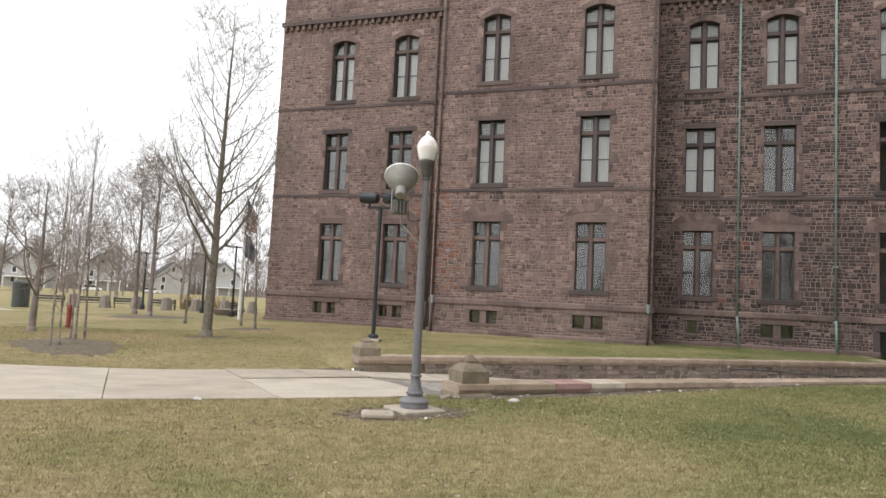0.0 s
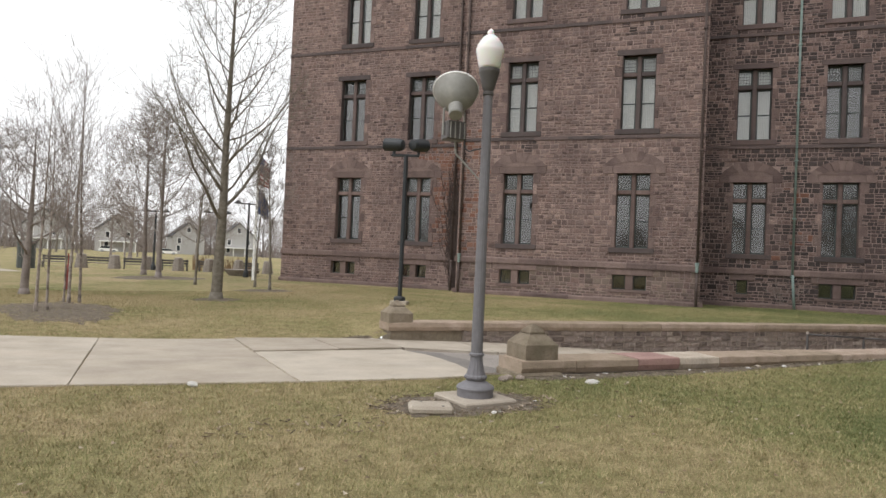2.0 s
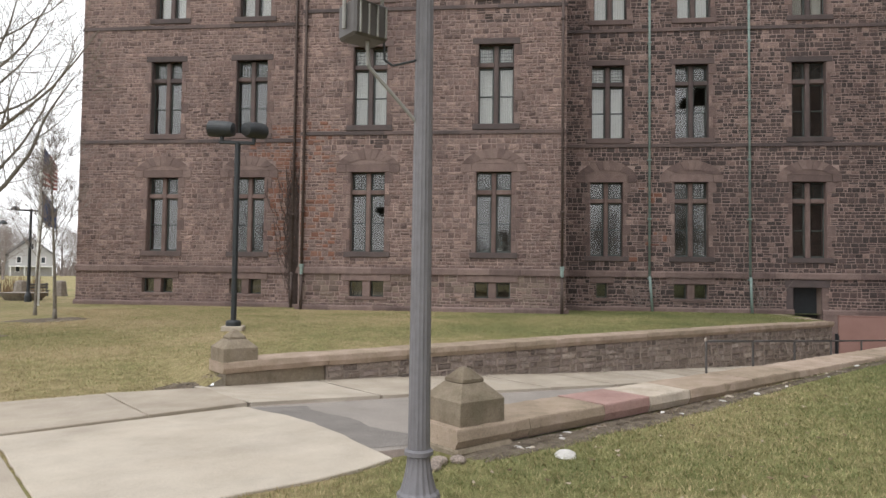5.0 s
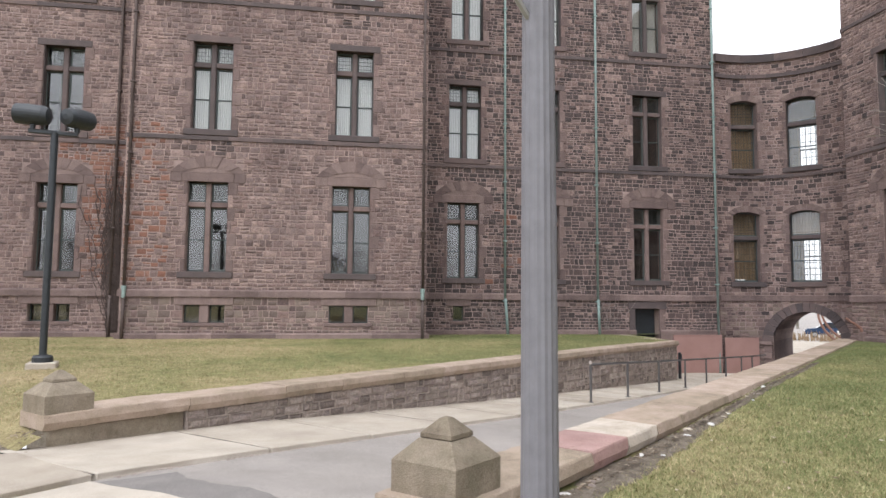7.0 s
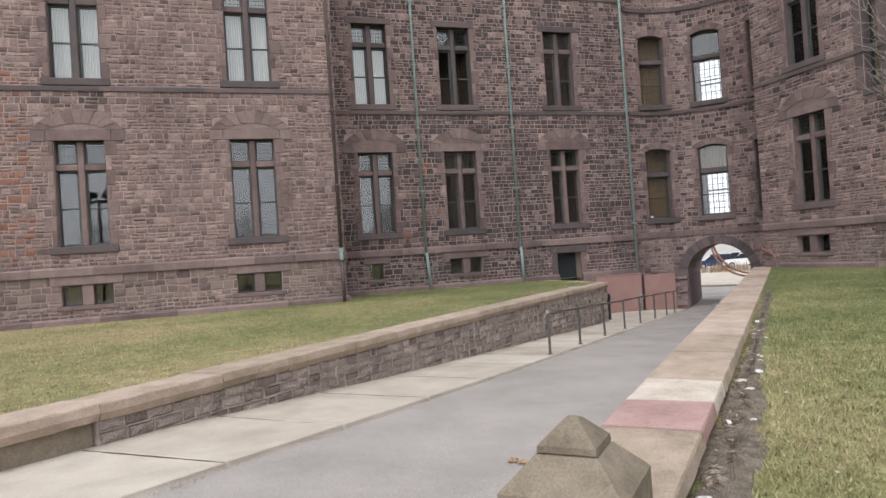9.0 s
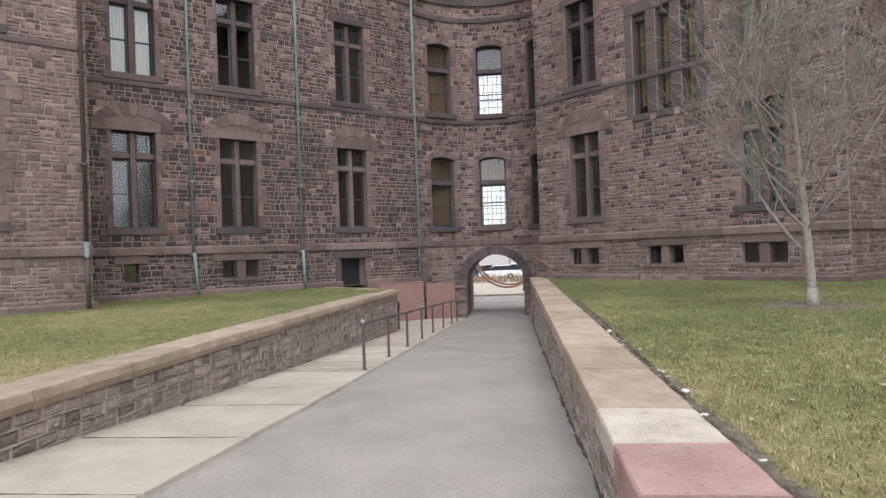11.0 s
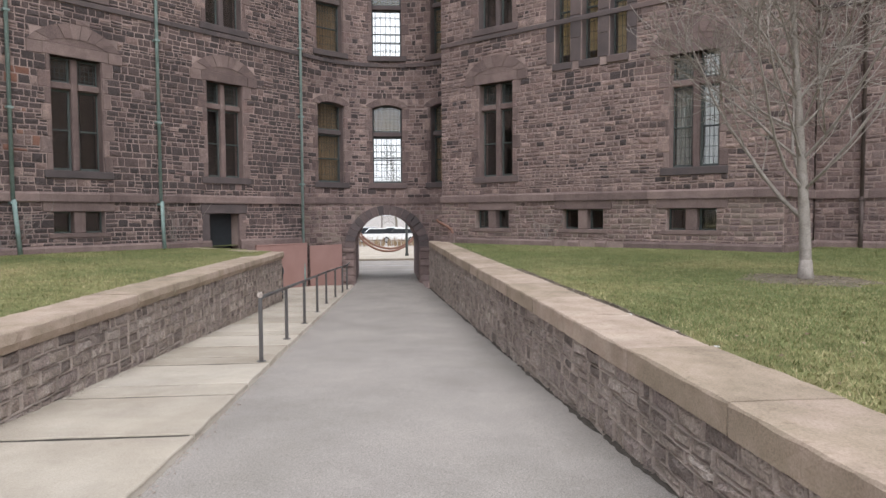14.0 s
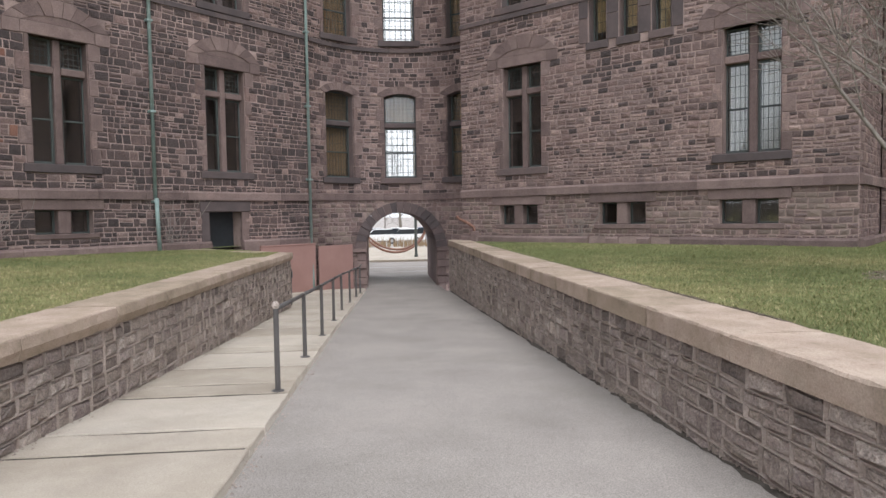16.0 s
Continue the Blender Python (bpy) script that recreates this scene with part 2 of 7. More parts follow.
def worn_patch(nt, fac):
    """The near lawn is worn to straw round one spot."""
    d = nt.nodes.new("ShaderNodeVectorMath")
    d.operation = "DISTANCE"
    d.inputs[1].default_value = (-3.5, 3.0, -0.2)
    nt.links.new(coords(nt), d.inputs[0])
    m = node(nt, "ShaderNodeMapRange", **{"From Min": 3.0, "From Max": 10.5, "To Min": -0.17, "To Max": 0.0})
    nt.links.new(d.outputs["Value"], m.inputs["Value"])
    a = node(nt, "ShaderNodeMath")
    nt.links.new(fac, a.inputs[0])
    nt.links.new(m.outputs[0], a.inputs[1])
    return a.outputs[0]


def lawn_build(nt, bs):
    big = noise_tex(nt, 0.22, 3.0)
    mid = noise_tex(nt, 1.7, 5.0)
    fine = noise_tex(nt, 38, 4.0, 0.75)
    pos = nt.nodes.new("ShaderNodeVectorMath")
    pos.operation = "DOT_PRODUCT"
    pos.inputs[1].default_value = (1.0, -0.9, 0.0)
    nt.links.new(coords(nt), pos.inputs[0])
    # the lawn is greener towards the building court
    mr = node(nt, "ShaderNodeMapRange", **{"From Min": -12.0, "From Max": 10.0, "To Min": -0.14, "To Max": 0.18})
    nt.links.new(pos.outputs["Value"], mr.inputs["Value"])
    a = node(nt, "ShaderNodeMath")
    nt.links.new(big, a.inputs[0])
    nt.links.new(mr.outputs[0], a.inputs[1])
    b = node(nt, "ShaderNodeMath")
    b.operation = "MULTIPLY_ADD"
    nt.links.new(mid, b.inputs[0])
    b.inputs[1].default_value = 0.5
    nt.links.new(a.outputs[0], b.inputs[2])
    c = ramp(nt, worn_patch(nt, b.outputs[0]), [(0.42, (0.43, 0.345, 0.21)), (0.60, (0.35, 0.30, 0.16)), (0.80, (0.25, 0.245, 0.11)), (1.0, (0.163, 0.18, 0.080))])
    g = ramp(nt, fine, [(0.25, (0.45, 0.45, 0.45)), (0.7, (1.2, 1.2, 1.2))])
    c = blend(nt, c, g, 1.0, "MULTIPLY")
    clump = ramp(nt, noise_tex(nt, 5.0, 5.0, 0.7), [(0.34, (0.70, 0.68, 0.64)), (0.62, (1.10, 1.10, 1.09))])
    c = blend(nt, c, clump, 1.0, "MULTIPLY")
    nt.links.new(c, bs.inputs["Base Color"])
    bs.inputs["Roughness"].default_value = 0.95
    bs.inputs["Specular IOR Level"].default_value = 0.1
    bump(nt, bs, fine, 0.9, 0.03)


M_LAWN = material("winter_lawn", lawn_build)


def blade_build(nt, bs):
    big = noise_tex(nt, 0.22, 3.0)
    pos = nt.nodes.new("ShaderNodeVectorMath")
    pos.operation = "DOT_PRODUCT"
    pos.inputs[1].default_value = (1.0, -0.9, 0.0)
    nt.links.new(coords(nt), pos.inputs[0])
    mr = node(nt, "ShaderNodeMapRange", **{"From Min": -12.0, "From Max": 10.0, "To Min": -0.14, "To Max": 0.18})
    nt.links.new(pos.outputs["Value"], mr.inputs["Value"])
    rnd = nt.nodes.new("ShaderNodeNewGeometry").outputs["Random Per Island"]
    a = node(nt, "ShaderNodeMath")
    nt.links.new(big, a.inputs[0])
    nt.links.new(mr.outputs[0], a.inputs[1])
    b = node(nt, "ShaderNodeMath")
    b.operation = "MULTIPLY_ADD"
    nt.links.new(rnd, b.inputs[0])
    b.inputs[1].default_value = 0.5
    nt.links.new(a.outputs[0], b.inputs[2])
    c = ramp(nt, worn_patch(nt, b.outputs[0]), [(0.40, (0.50, 0.40, 0.25)), (0.62, (0.41, 0.35, 0.20)), (0.82, (0.255, 0.26, 0.12)), (1.0, (0.165, 0.19, 0.080))])
    clump = ramp(nt, noise_tex(nt, 5.0, 5.0, 0.7), [(0.34, (0.70, 0.68, 0.64)), (0.62, (1.10, 1.10, 1.09))])
    c = blend(nt, c, clump, 1.0, "MULTIPLY")
    nt.links.new(c, bs.inputs["Base Color"])
    bs.inputs["Roughness"].default_value = 0.8
    bs.inputs["Specular IOR Level"].default_value = 0.15


M_BLADE = material("grass_blades", blade_build)


# ---- geometry helpers ----
class Geo:
    """Collects vertices, faces and material slots for one mesh."""
    def __init__(self):
        self.v, self.f, self.m = [], [], []

    def add(self, verts, faces, mi=0):
        n = len(self.v)
        self.v.extend(verts)
        self.f.extend([tuple(i + n for i in q) for q in faces])
        self.m.extend([mi] * len(faces))

    def box(self, x0, x1, y0, y1, z0, z1, mi=0, fn=None):
        p = [(x, y, z) for z in (z0, z1) for y in (y0, y1) for x in (x0, x1)]
        if fn:
            p = [fn(*q) for q in p]
        self.add(p, [(0, 2, 3, 1), (4, 5, 7, 6), (0, 1, 5, 4), (2, 6, 7, 3), (0, 4, 6, 2), (1, 3, 7, 5)], mi)

    def cbox(self, x0, x1, y0, y1, z0, z1, b=0.01, mi=0, fn=None, jit=0.0):
        """A box with chamfered edges."""
        c, h = ((x0 + x1) / 2, (y0 + y1) / 2, (z0 + z1) / 2), ((x1 - x0) / 2, (y1 - y0) / 2, (z1 - z0) / 2)
        key, pts = {}, []
        for sx in (-1, 1):
            for sy in (-1, 1):
                for sz in (-1, 1):
                    for ax in range(3):
                        s = (sx, sy, sz)
                        q = [c[i] + s[i] * (h[i] if i == ax else h[i] - b) for i in range(3)]
                        if jit:
                            q = [w + random.uniform(-jit, jit) for w in q]
                        key[(sx, sy, sz, ax)] = len(pts)
                        pts.append(tuple(q))
        fs = []
        for ax in range(3):
            o = [i for i in range(3) if i != ax]
            for s in (-1, 1):
                ring = []
                for a, b2 in ((-1, -1), (1, -1), (1, 1), (-1, 1)):
                    k = [0, 0, 0]
                    k[ax], k[o[0]], k[o[1]] = s, a, b2
                    ring.append(key[(*k, ax)])
                flip = (s < 0) != (ax == 1)
                fs.append(tuple(reversed(ring)) if flip else tuple(ring))
        for ax in range(3):
            o = [i for i in range(3) if i != ax]
            for a in (-1, 1):
                for b2 in (-1, 1):
                    k0, k1 = [0, 0, 0], [0, 0, 0]
                    k0[ax], k1[ax] = -1, 1
                    k0[o[0]] = k1[o[0]] = a
                    k0[o[1]] = k1[o[1]] = b2
                    q = (key[(*k0, o[0])], key[(*k1, o[0])], key[(*k1, o[1])], key[(*k0, o[1])])
                    fs.append(q)
        for sx in (-1, 1):
            for sy in (-1, 1):
                for sz in (-1, 1):
                    fs.append(tuple(key[(sx, sy, sz, i)] for i in range(3)))
        if fn:
            pts = [fn(*q) for q in pts]
        self.add(pts, fs, mi)

    def tube(self, p0, p1, r0, r1, n=8, mi=0, caps=True):
        p0, p1 = Vector(p0), Vector(p1)
        d = (p1 - p0).normalized()
        a = d.orthogonal().normalized()
        b = d.cross(a)
        vs = [tuple(p + (a * math.cos(k * math.tau / n) + b * math.sin(k * math.tau / n)) * r) for p, r in ((p0, r0), (p1, r1)) for k in range(n)]
        fs = [(k, (k + 1) % n, n + (k + 1) % n, n + k) for k in range(n)]
        if caps:
            fs += [tuple(reversed(range(n))), tuple(range(n, 2 * n))]
        self.add(vs, fs, mi)

    def lathe(self, prof, n=24, c=(0, 0, 0), mi=0, flute=0.0, square=False):
        vs, fs = [], []
        for r, z in prof:
            for k in range(n):
                a = (k + 0.5 * square) * math.tau / n
                rr = r * (1 - (flute if k % 2 else 0))
                vs.append((c[0] + rr * math.cos(a), c[1] + rr * math.sin(a), c[2] + z))
        for i in range(len(prof) - 1):
            for k in range(n):
                k2 = (k + 1) % n
                fs.append((i * n + k, i * n + k2, (i + 1) * n + k2, (i + 1) * n + k))
        fs.append(tuple(reversed(range(n))))
        fs.append(tuple(range((len(prof) - 1) * n, len(prof) * n)))
        self.add(vs, fs, mi)

    def prism(self, poly, y0, y1, mi=0, fn=None):
        """A polygon in x, z pushed through from y0 to y1."""
        n = len(poly)
        p = [(x, y, z) for y in (y0, y1) for x, z in poly]
        if fn:
            p = [fn(*q) for q in p]
        fs = [tuple(range(n)), tuple(reversed(range(n, 2 * n)))] + [(k, n + k, n + (k + 1) % n, (k + 1) % n) for k in range(n)]
        self.add(p, fs, mi)

    def mesh(self, name, mats, smooth=False):
        me = bpy.data.meshes.new(name)
        me.from_pydata(self.v, [], self.f)
        for m in mats if isinstance(mats, (list, tuple)) else [mats]:
            me.materials.append(m)
        if len(me.materials) > 1:
            me.polygons.foreach_set("material_index", self.m)
        if smooth:
            me.polygons.foreach_set("use_smooth", [True] * len(me.polygons))
        bm = bmesh.new()
        bm.from_mesh(me)
        bmesh.ops.recalc_face_normals(bm, faces=bm.faces)
        bm.to_mesh(me)
        bm.free()
        me.update()
        return me


def part(name, geo, mats, parent=None, label="", smooth=False):
    ob = new(name, geo if isinstance(geo, bpy.types.Mesh) else geo.mesh(name, mats, smooth))
    ob.parent = parent
    return tagged(ob, label)


def thing(name, label, category, group="", kind="", m=None):
    ob = new(name)
    if m is not None:
        ob.matrix_basis = m
    return tagged(ob, label, category, group, kind)


def lerp_table(table, x):
    for (a, p), (b, q) in zip(table, table[1:]):
        if x <= b:
            return p + (q - p) * max(0.0, (x - a) / (b - a))
    return table[-1][1]


# ---- the plan ----
TURN_A = radians(44.5)
UX, UY = math.cos(TURN_A), -math.sin(TURN_A)
VX, VY = math.sin(TURN_A), math.cos(TURN_A)
RAMP = [(4.5, -0.36), (5.3, -0.395), (6, -0.452), (8, -0.57), (10, -0.70), (12, -0.82), (14, -0.94), (16, -1.05), (18, -1.15), (20, -1.25), (23, -1.40), (29, -1.68), (35.5, -1.96), (37.2, -2.0), (60, -2.05)]
EDGE = [(5.2, 15.18), (6, 15.37), (8, 15.38), (12, 15.355), (17, 15.32), (23, 15.23), (28.5, 15.08), (37, 14.87)]
WALK_FALL = 0.042
CIRC_X, CIRC_Y, CIRC_R = 33.33, 13.42, 4.1


def ramp_z(x):
    return lerp_table(RAMP, x)


def edge_y(x):
    return lerp_table(EDGE, x)


def left_y(x):
    return 17.43 - 0.0348 * (x - 7.83)


def right_top(x):
    return 0.0 if x < 9.6 else -0.003 * min(x - 9.6, 15)


def smooth(a, b, x):
    t = min(1.0, max(0.0, (x - a) / (b - a)))
    return t * t * (3 - 2 * t)


def walk_drop(x, y):
    """The walk tilts away from the near lawn, more towards the ramp."""
    return WALK_FALL * smooth(-7.0, 2.0, x) * (min(max(y, 11.2), 17.7) - 11.2)


def ramp_surface(x, y):
    """The asphalt: level across lower down, tilted like the walk at its mouth."""
    return ramp_z(x) + WALK_FALL * (15.3 - y) * (1 - smooth(5.4, 9.5, x))


def ground_z(x, y):
    t = min(1, max(0, (0.9 * x + 0.4 * y - 11) / 8))
    z = -0.22 + 0.13 * t * t * (3 - 2 * t)
    drop = walk_drop(x, y) * (1 - smooth(17.8, 21.5, y))
    if y > 17.4:
        drop *= 1 - smooth(5.5, 6.1, x)
    z -= drop * (1.0 if x < 6.5 else 0.0)
    return z + 0.02 * noise.noise((x * 0.3, y * 0.3, 0.0))


def wall_map(v):
    """Wall facing the viewer at depth v: s along, d inwards, z up."""
    return lambda s, d, z: (s * UX + (v + d) * VX, s * UY + (v + d) * VY, z)


def side_map(u):
    return lambda s, d, z: ((u + d) * UX - s * VX, (u + d) * UY - s * VY, z)


def curve_map(r):
    def fn(s, d, z):
        a = -s / CIRC_R
        return (CIRC_X + (r + d) * math.cos(a), CIRC_Y + (r + d) * math.sin(a), z)
    return fn


def map_pose(fn, s, d, z):
    """The pose of a thing set on a mapped wall: x along, y inwards."""
    o = Vector(fn(s, d, z))
    x = (Vector(fn(s + 0.01, d, z)) - Vector(fn(s - 0.01, d, z))).normalized()
    y = Vector((-x.y, x.x, 0))
    return Matrix(((x.x, y.x, 0, o.x), (x.y, y.y, 0, o.y), (0, 0, 1, o.z), (0, 0, 0, 1)))


# ---- masonry ----
def wall_body(geo, fn, s0, s1, z0, z1, holes, thick=0.6, step=None, floor_fn=None):
    """A wall with rectangular holes: both faces, reveals, ends and top."""
    ss = {s0, s1} | {h[0] for h in holes} | {h[1] for h in holes}
    zs = {z0, z1} | {h[2] for h in holes} | {h[3] for h in holes}
    if step:
        k = int((s1 - s0) / step)
        ss |= {s0 + (s1 - s0) * i / k for i in range(1, k)}
    ss, zs = sorted(x for x in ss if s0 <= x <= s1), sorted(x for x in zs if z0 <= x <= z1)

    def solid(i, j):
        if not (0 <= i < len(ss) - 1 and 0 <= j < len(zs) - 1):
            return False
        a, b = (ss[i] + ss[i + 1]) / 2, (zs[j] + zs[j + 1]) / 2
        return not any(h[0] < a < h[1] and h[2] < b < h[3] for h in holes)
    for i in range(len(ss) - 1):
        for j in range(len(zs) - 1):
            if not solid(i, j):
                continue
            a, b, c, e = ss[i], ss[i + 1], zs[j], zs[j + 1]
            quads = [[(a, 0, c), (b, 0, c), (b, 0, e), (a, 0, e)], [(b, thick, c), (a, thick, c), (a, thick, e), (b, thick, e)]]
            if not solid(i - 1, j):
                quads.append([(a, thick, c), (a, 0, c), (a, 0, e), (a, thick, e)])
            if not solid(i + 1, j):
                quads.append([(b, 0, c), (b, thick, c), (b, thick, e), (b, 0, e)])
            if not solid(i, j - 1):
                quads.append([(a, thick, c), (b, thick, c), (b, 0, c), (a, 0, c)])
            if not solid(i, j + 1):
                quads.append([(a, 0, e), (b, 0, e), (b, thick, e), (a, thick, e)])
            for q in quads:
                geo.add([fn(*p) for p in q], [(0, 1, 2, 3)])


def warped(fn):
    """Lets the courses of rubble wander a little."""
    def out(s, d, z):
        return fn(s + 0.03 * noise.noise((s * 1.3, z * 3.1, 3.0)), d, z + 0.035 * noise.noise((s * 0.9, z * 1.1, 9.0)) + 0.012 * noise.noise((s * 3.7, z * 2.0, 5.0)))
    return out


def stone_shape(geo, fn, a, b, c, e, rng, mi=0, proud=0.022, inset=0.012, grid=1, g=0.010):
    """One rough-faced stone on a wall face; grid 2 gives a hewn face of several facets."""
    a, b, c, e = a + g, b - g, c + g, e - g
    if b - a < 0.03 or e - c < 0.03:
        return
    fn = warped(fn)
    p = proud * rng.uniform(0.5, 1.3)
    i = min(inset, (e - c) * 0.25, (b - a) * 0.25)
    j = [rng.uniform(0.2, 1.7) * i for _ in range(8)]
    back = [(a, 0.012, c), (b, 0.012, c), (b, 0.012, e), (a, 0.012, e)]
    front = [(a + j[0], -p * rng.uniform(0.4, 1), c + j[1]), (b - j[2], -p * rng.uniform(0.4, 1), c + j[3]), (b - j[4], -p * rng.uniform(0.4, 1), e - j[5]), (a + j[6], -p * rng.uniform(0.4, 1), e - j[7])]
    if grid == 1:
        mid = (a + (b - a) * rng.uniform(0.3, 0.7), -p * rng.uniform(1.0, 1.7), c + (e - c) * rng.uniform(0.35, 0.65))
        geo.add([fn(*q) for q in back + front + [mid]], [(0, 1, 5, 4), (1, 2, 6, 5), (2, 3, 7, 6), (3, 0, 4, 7), (4, 5, 8), (5, 6, 8), (6, 7, 8), (7, 4, 8)], mi)
        return
    inner = []
    for fx, fz in ((0.22, 0.25), (0.52, 0.2), (0.8, 0.28), (0.2, 0.72), (0.5, 0.8), (0.78, 0.7)):
        inner.append((a + (b - a) * (fx + rng.uniform(-0.09, 0.09)), -p * rng.uniform(0.8, 2.0), c + (e - c) * (fz + rng.uniform(-0.1, 0.1))))
    geo.add([fn(*q) for q in back + front + inner], [(0, 1, 5, 4), (1, 2, 6, 5), (2, 3, 7, 6), (3, 0, 4, 7),
            (4, 5, 9), (4, 9, 8), (5, 10, 9), (5, 6, 10), (6, 13, 10), (6, 12, 13), (6, 7, 12), (7, 11, 12), (7, 4, 11), (4, 8, 11), (8, 9, 12), (8, 12, 11), (9, 10, 13), (9, 13, 12)], mi)


def courses(s0, s1, z0, z1, blocks, levels, rng, hmin=0.11, hmax=0.27, wmin=0.15, wmax=0.43):
    """Rectangles of random coursed rubble that leave the blocks free."""
    out = []
    lv = sorted({z0, z1} | {z for z in levels if z0 < z < z1} | {b[2] for b in blocks if z0 < b[2] < z1} | {b[3] for b in blocks if z0 < b[3] < z1})
    for lo, hi in zip(lv, lv[1:]):
        if hi - lo < 0.02:
            continue
        hs = []
        while sum(hs) < hi - lo - 0.05:
            hs.append(rng.uniform(hmin, hmax))
        if not hs:
            hs = [1]
        k = (hi - lo) / sum(hs)
        z = lo
        for h in hs:
            h *= k
            cuts = sorted((max(b[0], s0), min(b[1], s1)) for b in blocks if b[2] < z + h / 2 < b[3] and b[1] > s0 and b[0] < s1)
            free, x = [], s0
            for c0, c1 in cuts:
                if c0 > x:
                    free.append((x, c0))
                x = max(x, c1)
            if x < s1:
                free.append((x, s1))
            for f0, f1 in free:
                x = f0
                while x < f1 - 0.001:
                    w = rng.uniform(wmin, wmax) * (0.7 + 1.2 * h)
                    if f1 - x - w < wmin * 0.7:
                        w = f1 - x
                    if h > 0.17 and rng.random() < 0.25:
                        m = rng.uniform(0.4, 0.6) * h
                        out += [(x, x + w, z, z + m), (x, x + w, z + m, z + h)]
                    else:
                        out.append((x, x + w, z, z + h))
                    x += w
            z += h
    return out


NEAR_STONES = []


def masonry(name, label, fn, s0, s1, z0, z1, holes, blocks, levels, seed, zones=(), near=None, thick=0.6, step=None, stones_from=None, hmax=0.27):
    """A stone-faced wall: body, joined stones and, for a near stretch, stones of their own."""
    rng = random.Random(seed)
    body = Geo()
    wall_body(body, fn, s0, s1, z0, z1, holes, thick, step)
    ob = part(name, body, M_MORTAR)
    tagged(ob, label, "wall", kind="structure")
    geo, count = Geo(), 0
    for a, b, c, e in courses(s0, s1, stones_from if stones_from is not None else z0, z1, list(blocks) + list(holes), levels, rng, hmax=hmax):
        mi, m, q = 0, ((a + b) / 2, (c + e) / 2), rng.random()
        for k, r0, r1, r2, r3, prob in zones:
            if r0 < m[0] < r1 and r2 < m[1] < r3 and q < prob:
                mi = k
        if near and near(a, b, c, e) and count < 300 and mi == 0:
            NEAR_STONES.append((ob, fn, a, b, c, e, seed * 1000 + count))
            count += 1
        else:
            stone_shape(geo, fn, a, b, c, e, rng, mi)
    st = part("stonework", geo, [M_STONE, M_DARK, M_RUST, M_GREY], ob)
    tagged(st, "rough brown sandstone rubble courses", kind="stuff")
    return ob


def band(parent, fn, s0, s1, z0, z1, d, mat, name="string_course", n=1, lip=0.0):
    g = Geo()
    for i in range(n):
        a, b = s0 + (s1 - s0) * i / n, s0 + (s1 - s0) * (i + 1) / n
        g.prism([(-d, z0), (0.02, z0), (0.02, z1 + lip), (-d * 0.4, z1 + lip * 0.7), (-d, z1)], a, b, fn=lambda y, s, z: fn(s, y, z))
    return part(name, g, mat, parent)


def blocks_band(parent, fn, s0, s1, z0, z1, d, mat, name, length, seed, slope=0.0):
    """A course of long dressed blocks, each one a piece."""
    rng = random.Random(seed)
    x = s0
    while x < s1 - 0.01:
        w = min(length * rng.uniform(0.7, 1.3), s1 - x)
        if s1 - x - w < length * 0.4:
            w = s1 - x
        g = Geo()
        k = max(1, int(w / 0.5))
        for i in range(k):
            a, b = x + w * i / k + (0.004 if i == 0 else 0), x + w * (i + 1) / k - (0.004 if i == k - 1 else 0)
            g.prism([(-d, z0), (0.02, z0), (0.02, z1), (-d + slope, z1), (-d, z1 - slope * 1.2)], a, b, fn=lambda y, s, z: fn(s, y, z))
        part(name, g, mat, parent)
        x += w


# ---- windows ----
def arc_pts(w, z_spring, rise, n=8):
    """Points of a segmental arch from left to right."""
    r = (w * w / 4 + rise * rise) / (2 * rise)
    zc = z_spring + rise - r
    a = math.asin(min(1, w / 2 / r))
    return [(r * math.sin(-a + 2 * a * i / n), zc + r * math.cos(-a + 2 * a * i / n)) for i in range(n + 1)]


QUOINS = (0.16, 0.33, 0.11, 0.25)


